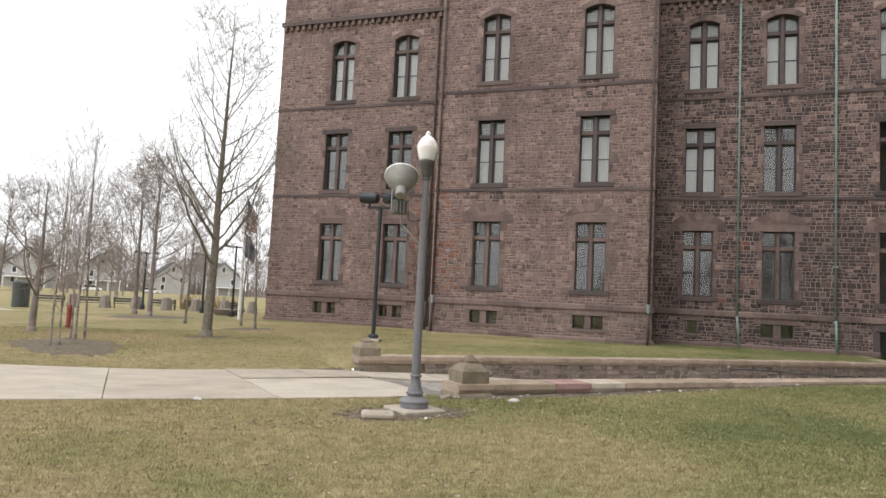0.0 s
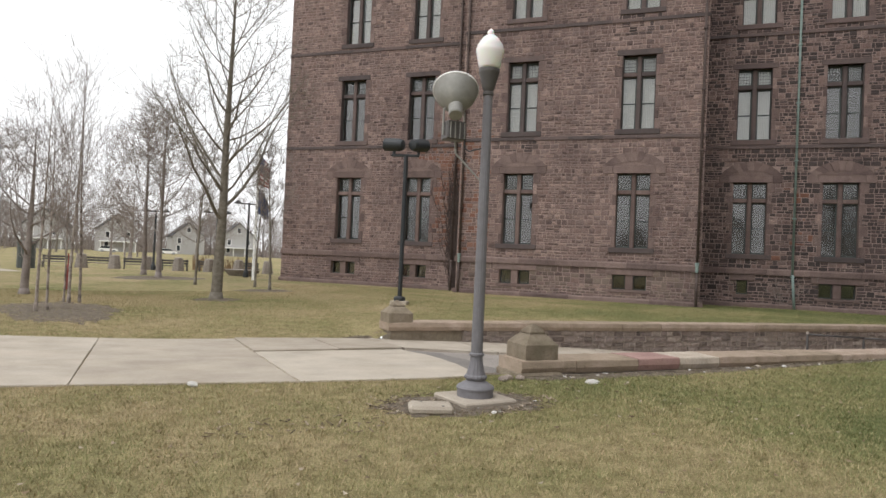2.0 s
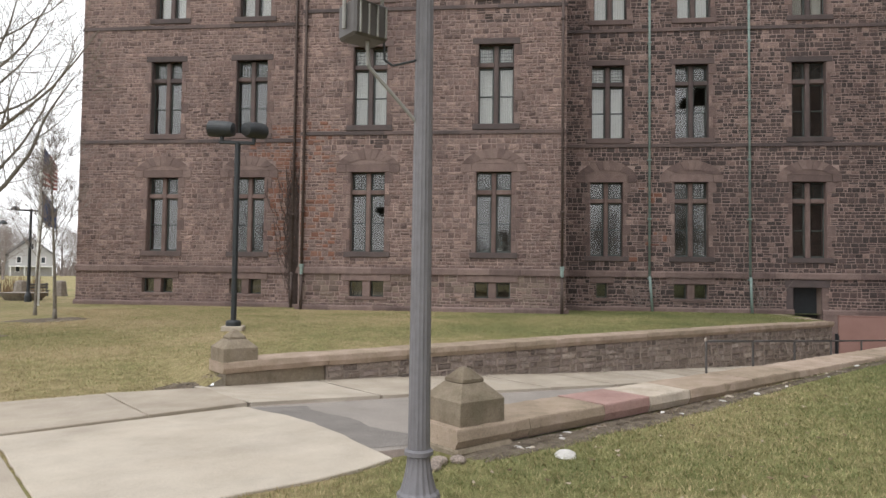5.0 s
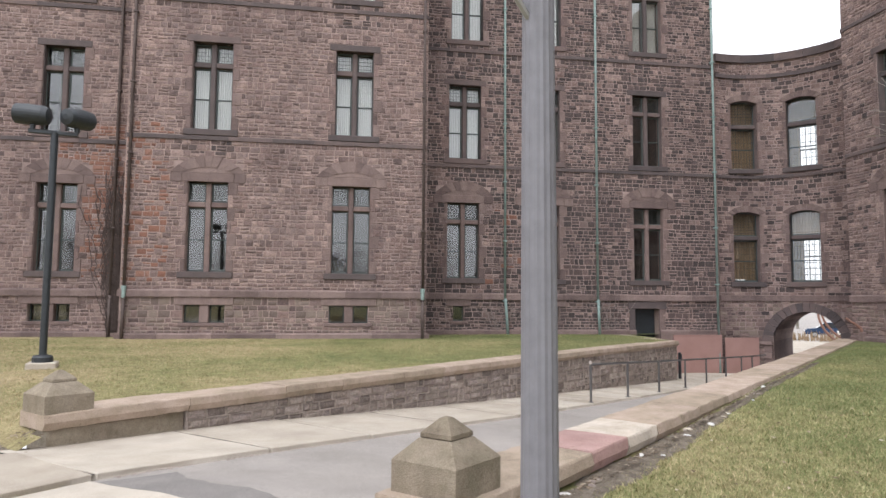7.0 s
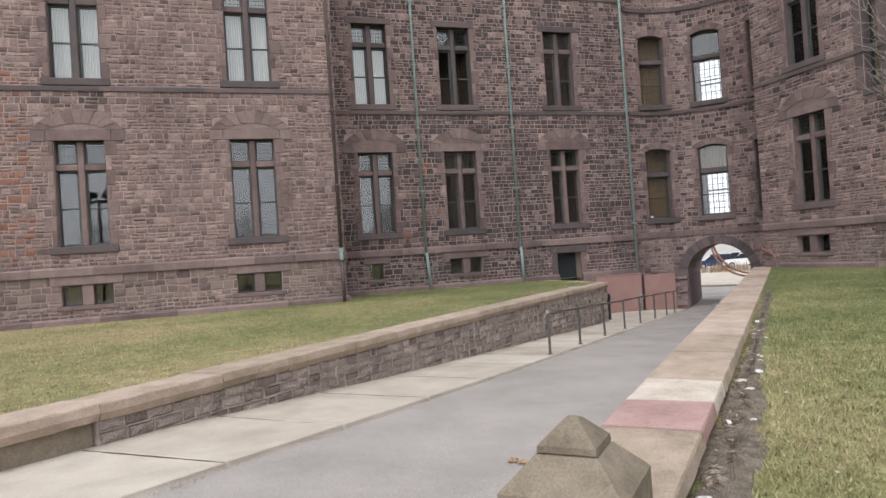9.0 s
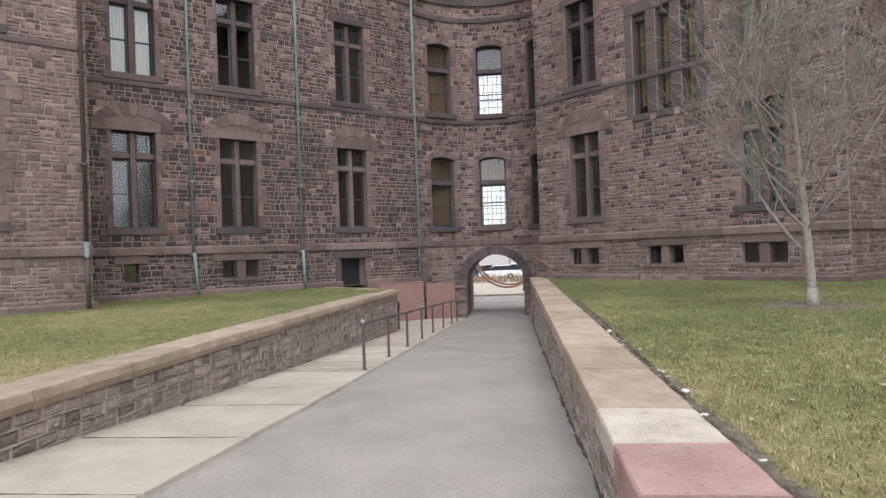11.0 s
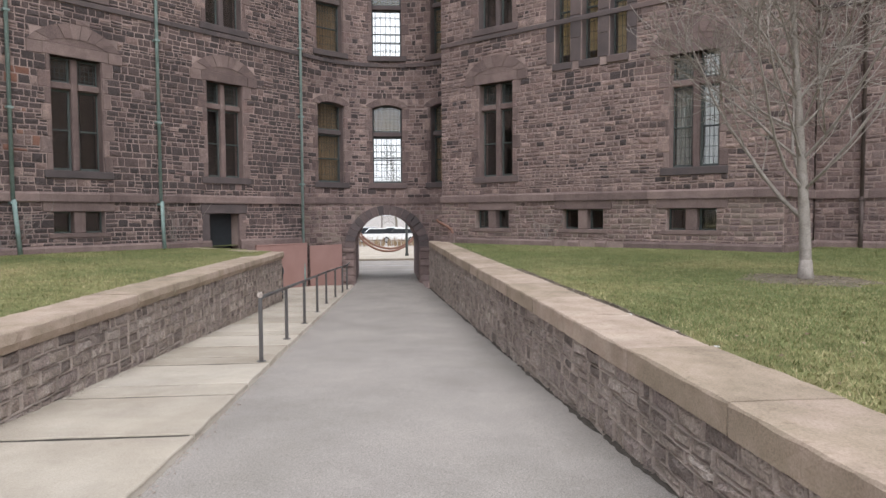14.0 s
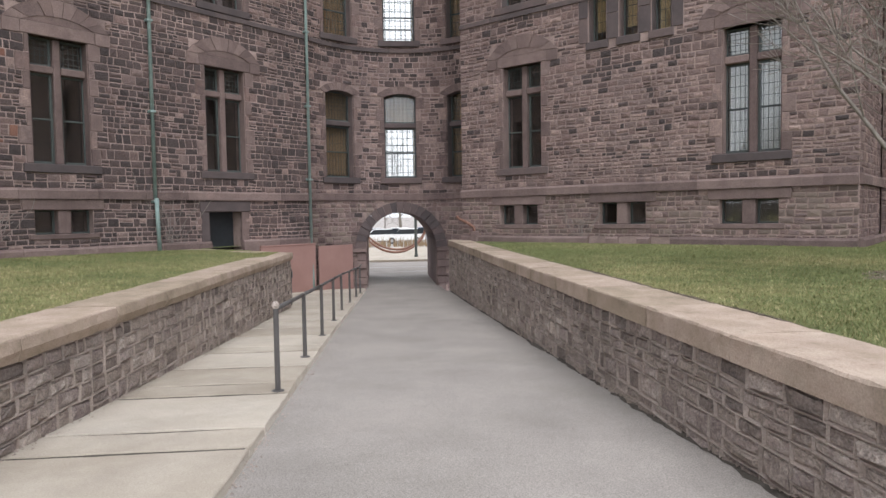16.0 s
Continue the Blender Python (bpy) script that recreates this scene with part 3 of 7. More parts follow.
def make_window(name, w, h, label, transom=0.72, arched=0.0, blind=0.0, lintel="", mull_mat=None, lattice=True, two=True, sillw=0.25, room=None, blind_mat=None, bow=0.0):
    """A stone-mullioned window: x along, y inwards, z up from the sill."""
    win = thing(name, label, "window", kind="structure")
    mull_mat = mull_mat or M_TRIM

    def bowed(geo):
        # surrounds follow a curved wall
        if bow:
            geo.v = [(x, y - x * x / (2 * bow), z) for x, y, z in geo.v]
        return geo
    zt0, zt1 = h * transom, h * transom + 0.2
    rise = arched
    hs = h - rise
    g = Geo()
    g.cbox(-w / 2 - sillw, w / 2 + sillw, -0.07, 0.30, -0.24, 0.0, 0.02)
    part("sill", bowed(g), M_TRIMD, win)
    m0 = 0.1
    if two:
        g = Geo()
        g.cbox(-m0, m0, 0.16, 0.45, 0.0, h - 0.005, 0.03)
        part("mullion", g, mull_mat, win)
    for side in ([-1, 1] if two else [0]):
        x0, x1 = ((m0, w / 2) if side > 0 else (-w / 2, -m0)) if two else (-w / 2, w / 2)
        g = Geo()
        g.cbox(x0, x1, 0.15, 0.42, zt0, zt1, 0.025)
        part("transom", g, mull_mat, win)
        for lo, hi, low in ((0.0, zt0, True), (zt1, h, False)):
            if hi - lo < 0.25:
                continue
            g, t, y = Geo(), 0.065, 0.30
            top = hi if low or not rise else hi
            g.cbox(x0, x0 + t, y, y + 0.07, lo, top, 0.008)
            g.cbox(x1 - t, x1, y, y + 0.07, lo, top, 0.008)
            g.cbox(x0 + t, x1 - t, y, y + 0.07, lo, lo + t * (1.4 if low else 1), 0.008)
            g.cbox(x0 + t, x1 - t, y, y + 0.07, top - t, top, 0.008)
            if low:
                mid = lo + (hi - lo) * 0.5
                g.cbox(x0 + t, x1 - t, y - 0.015, y + 0.055, mid - 0.025, mid + 0.025, 0.008)
            sash = part("sash", g, M_SASH, win)
            g = Geo()
            g.box(x0 + t - 0.01, x1 - t + 0.01, y + 0.03, y + 0.036, lo + t - 0.01, top - t + 0.01)
            pane = part("pane", g, M_GLASS, sash)
            pane.visible_shadow = False
            if lattice and (not low or lattice == "all"):
                g = Geo()
                nx, nz = max(3, int((x1 - x0) / 0.13)), max(3, int((top - lo) / (0.13 if not low else 0.3)))
                for i in range(1, nx):
                    xx = x0 + (x1 - x0) * i / nx
                    g.box(xx - 0.006, xx + 0.006, y + 0.018, y + 0.028, lo + t, top - t)
                for i in range(1, nz):
                    zz = lo + (top - lo) * i / nz
                    g.box(x0 + t, x1 - t, y + 0.016, y + 0.026, zz - 0.006, zz + 0.006)
                part("glazing_bars", g, M_SASH, sash)
        if blind:
            g = Geo()
            bot = h * (1 - blind)
            n = 14
            for i in range(n):
                a, b = x0 + 0.05 + (x1 - x0 - 0.1) * i / n, x0 + 0.05 + (x1 - x0 - 0.1) * (i + 1) / n
                d0, d1 = (0.0, 0.03) if i % 2 else (0.03, 0.0)
                g.add([(a, 0.47 + d0, bot), (b, 0.47 + d1, bot), (b, 0.47 + d1, h - 0.05), (a, 0.47 + d0, h - 0.05), (a, 0.476 + d0, bot), (b, 0.476 + d1, bot), (b, 0.476 + d1, h - 0.05), (a, 0.476 + d0, h - 0.05)],
                      [(0, 1, 2, 3), (7, 6, 5, 4), (0, 4, 5, 1), (3, 2, 6, 7)])
            part("blind", g, blind_mat or M_CURTAIN, win, "tan blind standing in for the room behind the glass" if blind_mat else "white window blind, also used for reflected sky")
    # dressed stones up the sides
    if lintel or rise:
        nq = 7
        for sx in (-1, 1):
            for q in range(nq):
                qw = QUOINS[(q + (sx > 0) * 3) % 4]
                g = Geo()
                z0_, z1_ = hs * q / nq, hs * (q + 1) / nq
                x0, x1 = sorted((sx * w / 2, sx * (w / 2 + qw)))
                g.cbox(x0, x1, -0.026, 0.1, z0_ + 0.008, z1_ - 0.008, 0.014, jit=0.005)
                part("quoin", bowed(g), (M_STONE_O, M_TRIM, M_STONE_O, M_TRIM)[(q * 5 + sx) % 4], win)
    # dark jamb lining
    for sx in (-1, 1):
        g = Geo()
        g.cbox(*sorted((sx * w / 2, sx * (w / 2 - 0.03))), 0.02, 0.44, 0.0, hs, 0.005)
        part("jamb", g, mull_mat, win)
    if rise:
        pts = arc_pts(w, hs, rise)
        g = Geo()
        for (xa, za), (xb, zb) in zip(pts, pts[1:]):
            g.prism([(xa, za), (xb, zb), (xb, h + 0.02), (xa, h + 0.02)], 0.015, 0.42)
        part("arch_head", g, mull_mat, win)
        po = arc_pts(w + 0.56, hs + 0.1, rise + 0.2, 9)
        pi = arc_pts(w, hs, rise, 9)
        for i in range(9):
            g = Geo()
            e = 0.004
            g.prism([(pi[i][0] + e, pi[i][1]), (pi[i + 1][0] - e, pi[i + 1][1]), (po[i + 1][0] - e, po[i + 1][1]), (po[i][0] + e, po[i][1])], -0.045, 0.05)
            part("voussoir", bowed(g), M_TRIM, win)
    elif lintel == "arch":
        g = Geo()
        g.cbox(-w / 2 - 0.2, w / 2 + 0.2, -0.03, 0.40, h, h + 0.34, 0.015)
        part("lintel", g, M_TRIM, win)
        wi, wo, n = w + 0.34, w + 1.22, 9
        pi, po = arc_pts(wi, h + 0.34, 0.22, n), arc_pts(wo, h + 0.34, 0.66, n)
        tym = Geo()
        tym.prism([(pi[0][0], h + 0.345)] + pi[1:-1] + [(pi[-1][0], h + 0.345)], -0.025, 0.05)
        part("tympanum", tym, M_TRIM, win)
        for i in range(n):
            g = Geo()
            e = 0.005
            g.prism([(pi[i][0] + e, pi[i][1]), (pi[i + 1][0] - e, pi[i + 1][1]), (po[i + 1][0] - e, po[i + 1][1]), (po[i][0] + e, po[i][1])], -0.04 - 0.012 * (i % 2), 0.05)
            part("voussoir", g, M_TRIM, win)
        for sx in (-1, 1):
            g = Geo()
            a, b = sorted((sx * (w / 2 + 0.2), sx * (w / 2 + 0.62)))
            g.cbox(a + 0.004, b, -0.04, 0.05, h - 0.02, h + 0.335, 0.015)
            part("impost", g, M_TRIM, win)
    elif lintel == "flat":
        g = Geo()
        g.cbox(-w / 2 - 0.25, w / 2 + 0.25, -0.035, 0.40, h, h + 0.26, 0.015)
        part("lintel", g, M_TRIMD if mull_mat is M_TRIMD else M_TRIM, win)
    # a shallow room, its shade put into a dark colour, closes the view through the glass
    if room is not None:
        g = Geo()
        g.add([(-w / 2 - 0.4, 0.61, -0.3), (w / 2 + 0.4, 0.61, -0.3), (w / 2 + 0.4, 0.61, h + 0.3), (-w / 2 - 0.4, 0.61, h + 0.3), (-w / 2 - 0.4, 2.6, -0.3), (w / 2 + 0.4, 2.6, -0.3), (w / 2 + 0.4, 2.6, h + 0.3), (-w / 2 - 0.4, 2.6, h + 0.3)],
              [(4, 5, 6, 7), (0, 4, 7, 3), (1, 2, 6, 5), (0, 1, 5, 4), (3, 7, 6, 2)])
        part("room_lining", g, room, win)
    return win


def make_basement(name, w, h, single=False):
    win = thing(name, "small basement window with stone mullion and dark panes", "window", kind="structure")
    g = Geo()
    g.cbox(-w / 2 - 0.3, w / 2 + 0.3, -0.05, 0.3, h, h + 0.30, 0.015)
    part("lintel", g, M_TRIM, win)
    g = Geo()
    g.cbox(-w / 2 - 0.15, w / 2 + 0.15, -0.05, 0.3, -0.14, 0.0, 0.015)
    part("sill", g, M_TRIM, win)
    spans = [(-w / 2, w / 2)] if single else [(-w / 2, -0.17), (0.17, w / 2)]
    if not single:
        g = Geo()
        g.cbox(-0.17, 0.17, 0.0, 0.4, 0.0, h, 0.02)
        part("mullion", g, M_TRIM, win)
    for x0, x1 in spans:
        g = Geo()
        for a, b, c, e in ((x0, x0 + 0.05, 0, h), (x1 - 0.05, x1, 0, h), (x0 + 0.05, x1 - 0.05, 0, 0.05), (x0 + 0.05, x1 - 0.05, h - 0.05, h)):
            g.cbox(a, b, 0.26, 0.32, c, e, 0.006)
        sash = part("sash", g, M_SASH, win)
        g = Geo()
        g.box(x0 + 0.04, x1 - 0.04, 0.285, 0.291, 0.04, h - 0.04)
        part("pane", g, M_GLASS, sash).visible_shadow = False
    # dark lining carries the shade of the basement room
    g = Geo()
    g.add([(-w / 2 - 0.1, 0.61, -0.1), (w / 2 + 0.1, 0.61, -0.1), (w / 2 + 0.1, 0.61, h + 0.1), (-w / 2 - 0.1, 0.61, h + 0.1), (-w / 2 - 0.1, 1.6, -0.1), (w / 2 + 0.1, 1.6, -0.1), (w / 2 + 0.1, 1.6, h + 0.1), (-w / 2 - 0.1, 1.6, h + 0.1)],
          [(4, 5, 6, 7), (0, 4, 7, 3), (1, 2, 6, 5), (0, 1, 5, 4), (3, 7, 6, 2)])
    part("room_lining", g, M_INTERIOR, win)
    return win


SW, SH = 1.5, 3.4
Z0, Z1, Z2, ZB = 2.4, 7.82, 13.35, 0.5
PROTO = {}
for key, kw in {
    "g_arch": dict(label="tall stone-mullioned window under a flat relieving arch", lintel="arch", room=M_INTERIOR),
    # white sheets here imitate the sky mirrored in the panes
    "g_sky": dict(label="tall stone-mullioned window, white sheets behind leaded panes for reflected sky", lintel="arch", blind=0.97, lattice="all", room=M_INTERIOR),
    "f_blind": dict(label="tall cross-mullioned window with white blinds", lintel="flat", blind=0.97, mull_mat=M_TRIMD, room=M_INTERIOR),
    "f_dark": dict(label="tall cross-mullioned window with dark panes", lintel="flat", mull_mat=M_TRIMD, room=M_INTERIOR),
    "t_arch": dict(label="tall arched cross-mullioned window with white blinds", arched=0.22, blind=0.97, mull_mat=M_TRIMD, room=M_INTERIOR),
}.items():
    PROTO[key] = make_window("window", SW, SH if key != "t_arch" else 3.7, **kw)
PROTO["base"] = make_basement("basement_window", SW, 0.66)
PROTO["base1"] = make_basement("basement_window", 0.5, 0.66, single=True)
FIRST_USE = set()


def set_window(key, fn, s, z):
    """Places a window; the first use moves the built one."""
    m = map_pose(fn, s, 0.0, z)
    if key not in FIRST_USE:
        FIRST_USE.add(key)
        PROTO[key].matrix_basis = m
        return PROTO[key]
    return copy_thing(PROTO[key], m)


def hole(s, z, w=SW, h=SH):
    return (s - w / 2, s + w / 2, z, z + h)


def keepout(s, z, key):
    """Rectangles taken by trim round a window."""
    if key.startswith("base"):
        w = 0.5 if key == "base1" else SW
        return [(s - w / 2 - 0.3, s + w / 2 + 0.3, z + 0.66, z + 0.96), (s - w / 2 - 0.15, s + w / 2 + 0.15, z - 0.14, z)]
    h = 3.7 if key == "t_arch" else SH
    out = [(s - SW / 2 - 0.25, s + SW / 2 + 0.25, z - 0.24, z)]
    hq = h - (0.22 if key == "t_arch" else 0)
    for sx in (-1, 1):
        for q in range(7):
            x0, x1 = sorted((s + sx * SW / 2, s + sx * (SW / 2 + QUOINS[(q + (sx > 0) * 3) % 4])))
            out.append((x0, x1, z + hq * q / 7, z + hq * (q + 1) / 7))
    if key.startswith("g_"):
        out += [(s - SW / 2 - 0.62, s + SW / 2 + 0.62, z + h, z + h + 0.34), (s - SW / 2 - 0.5, s + SW / 2 + 0.5, z + h + 0.34, z + h + 0.75)]
    elif key == "t_arch":
        out += [(s - SW / 2 - 0.26, s + SW / 2 + 0.26, z + h - 0.2, z + h + 0.28)]
    else:
        out += [(s - SW / 2 - 0.25, s + SW / 2 + 0.25, z + h, z + h + 0.26)]
    return out


def facade(name, label, fn, s0, s1, top, wins, seed, zones=(), extra_holes=(), near=None, corbel=False, low=-0.5, trim_rects=()):
    """A stone wall of the main building with its windows, bands and plinth."""
    holes, blocks = list(extra_holes), list(trim_rects)
    for key, s, z in wins:
        if key == "base1":
            holes.append(hole(s, z, 0.5, 0.66))
        elif key == "base":
            holes.append(hole(s, z, SW, 0.66))
        elif key == "t_arch":
            holes.append(hole(s, z, SW, 3.7))
        else:
            holes.append(hole(s, z))
        blocks += keepout(s, z, key)
    bands = [(1.46, 1.74, 0.10, M_TRIM), (7.40, 7.56, 0.06, M_TRIMD), (12.76, 12.92, 0.06, M_TRIMD)]
    for z0, z1, d, m in bands:
        blocks.append((s0 - 1, s1 + 1, z0, z1))
    if corbel:
        blocks.append((s0 - 1, s1 + 1, 17.75, 18.35))
    w = masonry(name, label, fn, s0, s1, low, top, holes, blocks, (), seed, zones, near, stones_from=0.12)
    for z0, z1, d, m in bands:
        blocks_band(w, fn, s0, s1, z0, z1, d, m, "course_block", 1.6, seed + int(z0), 0.05 if z0 < 2 else 0.02)
    # plinth, open at doors
    cuts = sorted((h[0], h[1]) for h in extra_holes)
    x = s0
    for a, b in cuts + [(s1, s1)]:
        if a > x:
            blocks_band(w, fn, x, a, low, 0.12, 0.14, M_TRIM, "plinth_block", 1.8, seed + 77, 0.05)
        x = max(x, b)
    if corbel:
        band(w, fn, s0, s1, 18.1, 18.35, 0.28, M_TRIMD, "cornice")
        n = int((s1 - s0) / 0.42)
        for i in range(n):
            g = Geo()
            a = s0 + (s1 - s0) * (i + 0.5) / n
            g.cbox(a - 0.1, a + 0.1, -0.22, 0.02, 17.8, 18.09, 0.02, fn=fn)
            part("corbel", g, M_TRIM, w)
    for key, s, z in wins:
        set_window(key, fn, s, z)
    return w


FA, FB, FD, FR = wall_map(35.0), wall_map(33.6), wall_map(36.85), side_map(16.25)
TOP = 22.0
# outer pavilion
facade("wall_outer_pavilion", "brown sandstone rubble wall of the outer pavilion", FA, -23.5, -12.4, TOP,
       [("base", -19.5, ZB), ("base", -15.3, ZB), ("g_arch", -19.36, Z0), ("g_arch", -15.23, Z0), ("f_dark", -19.32, Z1), ("f_dark", -15.2, Z1), ("t_arch", -19.2, Z2 - 0.1), ("t_arch", -15.1, Z2 - 0.1)], 11,
       zones=[(2, -15.2, -12.4, 2.2, 7.4, 0.45), (2, -14.4, -12.4, 5.0, 8.2, 0.75)], corbel=True)
# middle pavilion
facade("wall_middle_pavilion", "brown sandstone rubble wall of the projecting pavilion", FB, -12.35, -1.05, TOP,
       [("base", -9.4, ZB), ("base", -4.06, ZB), ("g_arch", -9.4, Z0), ("g_arch", -4.03, Z0), ("f_blind", -9.37, Z1), ("f_blind", -3.97, Z1), ("t_arch", -9.3, Z2), ("t_arch", -3.9, Z2)], 12,
       zones=[(3, -12.4, -1, 0.1, 1.46, 0.6), (2, -12.4, -10.8, 2.0, 8.0, 0.32), (1, -10.4, -8.3, 6.9, 7.5, 0.7), (1, -4.9, -3.0, 12.2, 13.2, 0.6)])
# recessed range
DZ = [(1, -1.1, 13.45, 0.1, 18.0, 0.64), (1, 3.2, 13.45, 0.1, 7.4, 0.85), (1, -1, 2.0, 12.0, 13.3, 0.6), (1, 0.2, 2.0, 6.8, 7.7, 0.8), (1, 4.0, 5.6, 6.8, 7.7, 0.8), (1, 9.0, 11.0, 6.6, 7.7, 0.8), (1, -1, 13.6, 1.8, 2.3, 0.4), (2, 2.2, 3.9, 2.2, 6.0, 0.10), (1, 8.5, 11.2, 1.7, 2.3, 0.5)]
facade("wall_recessed_range", "brown sandstone rubble wall of the recessed range", FD, -1.1, 13.45, TOP,
       [("base1", 0.85, ZB), ("base", 4.8, ZB), ("g_arch", 1.05, Z0), ("g_arch", 4.83, Z0), ("g_arch", 9.93, Z0), ("f_blind", 1.11, Z1), ("f_dark", 4.86, Z1), ("f_dark", 9.95, Z1), ("t_arch", 1.2, Z2), ("t_arch", 4.95, Z2), ("t_arch", 10.0, Z2)], 13,
       zones=DZ, extra_holes=[(9.2, 10.4, -2.1, 1.08)], near=lambda a, b, c, e: 6.5 < a < 12.6 and 0.2 < c < 4.6, corbel=True, low=-2.4)
# right building: s runs against v
RZ = [(1, -33, -19, 0.1, 12.0, 0.12), (1, -30.4, -28.4, 6.9, 7.8, 0.7), (1, -27, -24, 5.0, 6.0, 0.5), (3, -32.2, -19.6, 0.1, 1.46, 0.4), (1, -23.2, -21.0, 1.76, 2.3, 0.6)]
facade("wall_court_side", "brown sandstone rubble wall of the side range", FR, -31.87, -19.65, TOP,
       [("base", -29.5, ZB), ("base", -25.8, ZB), ("base", -22.2, ZB), ("g_arch", -29.33, Z0), ("g_sky", -22.15, Z0), ("f_dark", -29.35, Z1), ("f_blind", -22.15, Z1)], 14,
       zones=RZ, extra_holes=[(-26.88, -26.28, 6.1, 9.9), (-25.88, -25.28, 6.1, 9.9), (-24.88, -24.28, 6.1, 9.9)], trim_rects=[(-27.2, -23.95, 6.1, 10.3), (-27.0, -24.16, 5.86, 6.1)], near=lambda a, b, c, e: -25.5 < a < -19.7 and 1.7 < c < 5.0, low=-2.4)
# plain returns and backs that close the buildings
FS = side_map(20.2)
facade("wall_far_side", "brown sandstone rubble wall set back beyond the corner", FS, -19.6, 14.0, TOP, [(k_, s_, z_) for s_ in (-9.0, 0.5, 9.0) for k_, z_ in (("base", ZB), ("g_arch", Z0), ("f_dark", Z1))], 15)


def return_wall(name, fn, s0, s1, seed, low=-0.5, near=None):
    facade(name, "brown sandstone rubble return wall", fn, s0, s1, TOP, [], seed, low=low)


return_wall("wall_return_outer", side_map(-12.38), -34.98, -33.62, 21)
# the pavilion's far flank, the outer end and the corner returns
return_wall("wall_return_middle", lambda s, d, z: ((-1.05 - d) * UX + s * VX, (-1.05 - d) * UY + s * VY, z), 33.62, 36.85, 22)
return_wall("wall_return_end", side_map(-23.5), -50.0, -35.02, 23)
return_wall("wall_return_corner", lambda s, d, z: (s * UX + (19.65 + d) * VX, s * UY + (19.65 + d) * VY, z), 16.27, 20.2, 24)
return_wall("wall_return_connector", lambda s, d, z: (s * -UX + (31.88 - d) * VX, s * -UY + (31.88 - d) * VY, z), -21.0, -16.27, 25, low=-2.4)

# stair window of three lights
for i, s in enumerate((-26.58, -25.58, -24.58)):
    # ochre blinds stand in for the stair's warm light; nothing glows
    w = make_window("stair_window", 0.6, 3.8, "narrow tall leaded stair window, warm light put into its blind colour", transom=0.93, two=False, mull_mat=M_TRIMD, lattice="all", room=M_WARMROOM, sillw=0.07, blind=0.97 if i == 2 else 0.9, blind_mat=M_OCHRELIGHT)
    w.matrix_basis = map_pose(FR, s, 0.0, 6.1)

# dressed frame round the stair lights
sf = thing("stair_window_frame", "dark dressed stone frame round the stair lights", "window frame", kind="structure")
for a, b in ((-27.2, -26.89), (-26.27, -25.89), (-25.27, -24.89), (-24.27, -23.95)):
    for q in range(5):
        g = Geo()
        g.cbox(a + 0.004, b - 0.004, -0.03, 0.1, 6.1 + 0.76 * q + 0.005, 6.1 + 0.76 * (q + 1) - 0.005, 0.012, fn=FR)
        part("jamb_stone", g, M_TRIMD, sf)
for a, b in ((-27.2, -25.6), (-25.59, -23.95)):
    g = Geo()
    g.cbox(a, b, -0.035, 0.1, 9.905, 10.3, 0.015, fn=FR)
    part("lintel", g, M_TRIMD, sf)

# ---- curved connector ----
FC = curve_map(CIRC_R)
FO = curve_map(CIRC_R + 4.7)
ARCH_Y, ARCH_R, SPRING, FLOOR = 13.47, 1.42, -0.42, -2.02
S0, S1 = -CIRC_R * radians(57), CIRC_R * radians(62)
cw, ch = 1.3, 3.4
ang = [radians(-36) * CIRC_R, 0.0, radians(36) * CIRC_R]
c_holes = [(s - cw / 2, s + cw / 2, z, z + ch) for s in ang for z in (2.4, 7.9)]
arch_hole = (-ARCH_R - 0.045, ARCH_R - 0.045, -2.4, 1.0)
c_blocks = [(*sorted((s + sx * cw / 2, s + sx * (cw / 2 + QUOINS[(q + (sx > 0) * 3) % 4]))), z + (ch - 0.16) * q / 7, z + (ch - 0.16) * (q + 1) / 7) for s in ang for z in (2.4, 7.9) for sx in (-1, 1) for q in range(7)]
c_blocks += [(s - cw / 2 - 0.2, s + cw / 2 + 0.2, z - 0.24, z) for s in ang for z in (2.4, 7.9)] + [(s - cw / 2 - 0.24, s + cw / 2 + 0.24, z + ch - 0.2, z + ch + 0.25) for s in ang for z in (2.4, 7.9)]
c_bands = [(1.50, 1.76, 0.06, M_TRIM), (7.42, 7.58, 0.07, M_TRIMD), (12.4, 12.6, 0.08, M_TRIMD), (13.2, 13.6, 0.12, M_TRIMD)]
c_blocks += [(S0, S1, z0, z1) for z0, z1, _, _ in c_bands]
arch_block = [(-ARCH_R - 0.2, ARCH_R + 0.1, SPRING + 0.0, 1.0), (-ARCH_R * 0.7, ARCH_R * 0.7 - 0.1, 1.0, 1.2)]
conn = masonry("wall_connector", "curved sandstone rubble wall of the two-storey connector", FC, S0, S1, -2.4, 13.6, c_holes + [arch_hole], c_blocks + arch_block, (), 31,
               zones=[(1, -4, 4, -2, 13, 0.3), (1, -4, 4, 6.3, 7.4, 0.5), (1, -1.2, 1.2, 5.9, 7.4, 0.5), (1, -4, -1.5, 0.6, 1.5, 0.4), (3, -4, 4, -2, 1.5, 0.3)], near=lambda a, b, c, e: -2.6 < a < 2.4 and 0.9 < c < 7.4, thick=0.55, step=0.35)
for z0, z1, d, m in c_bands:
    blocks_band(conn, FC, S0, S1, z0, z1, d, m, "course_block", 1.3, 40 + int(z0), 0.02)
k = (CIRC_R + 4.7) / CIRC_R
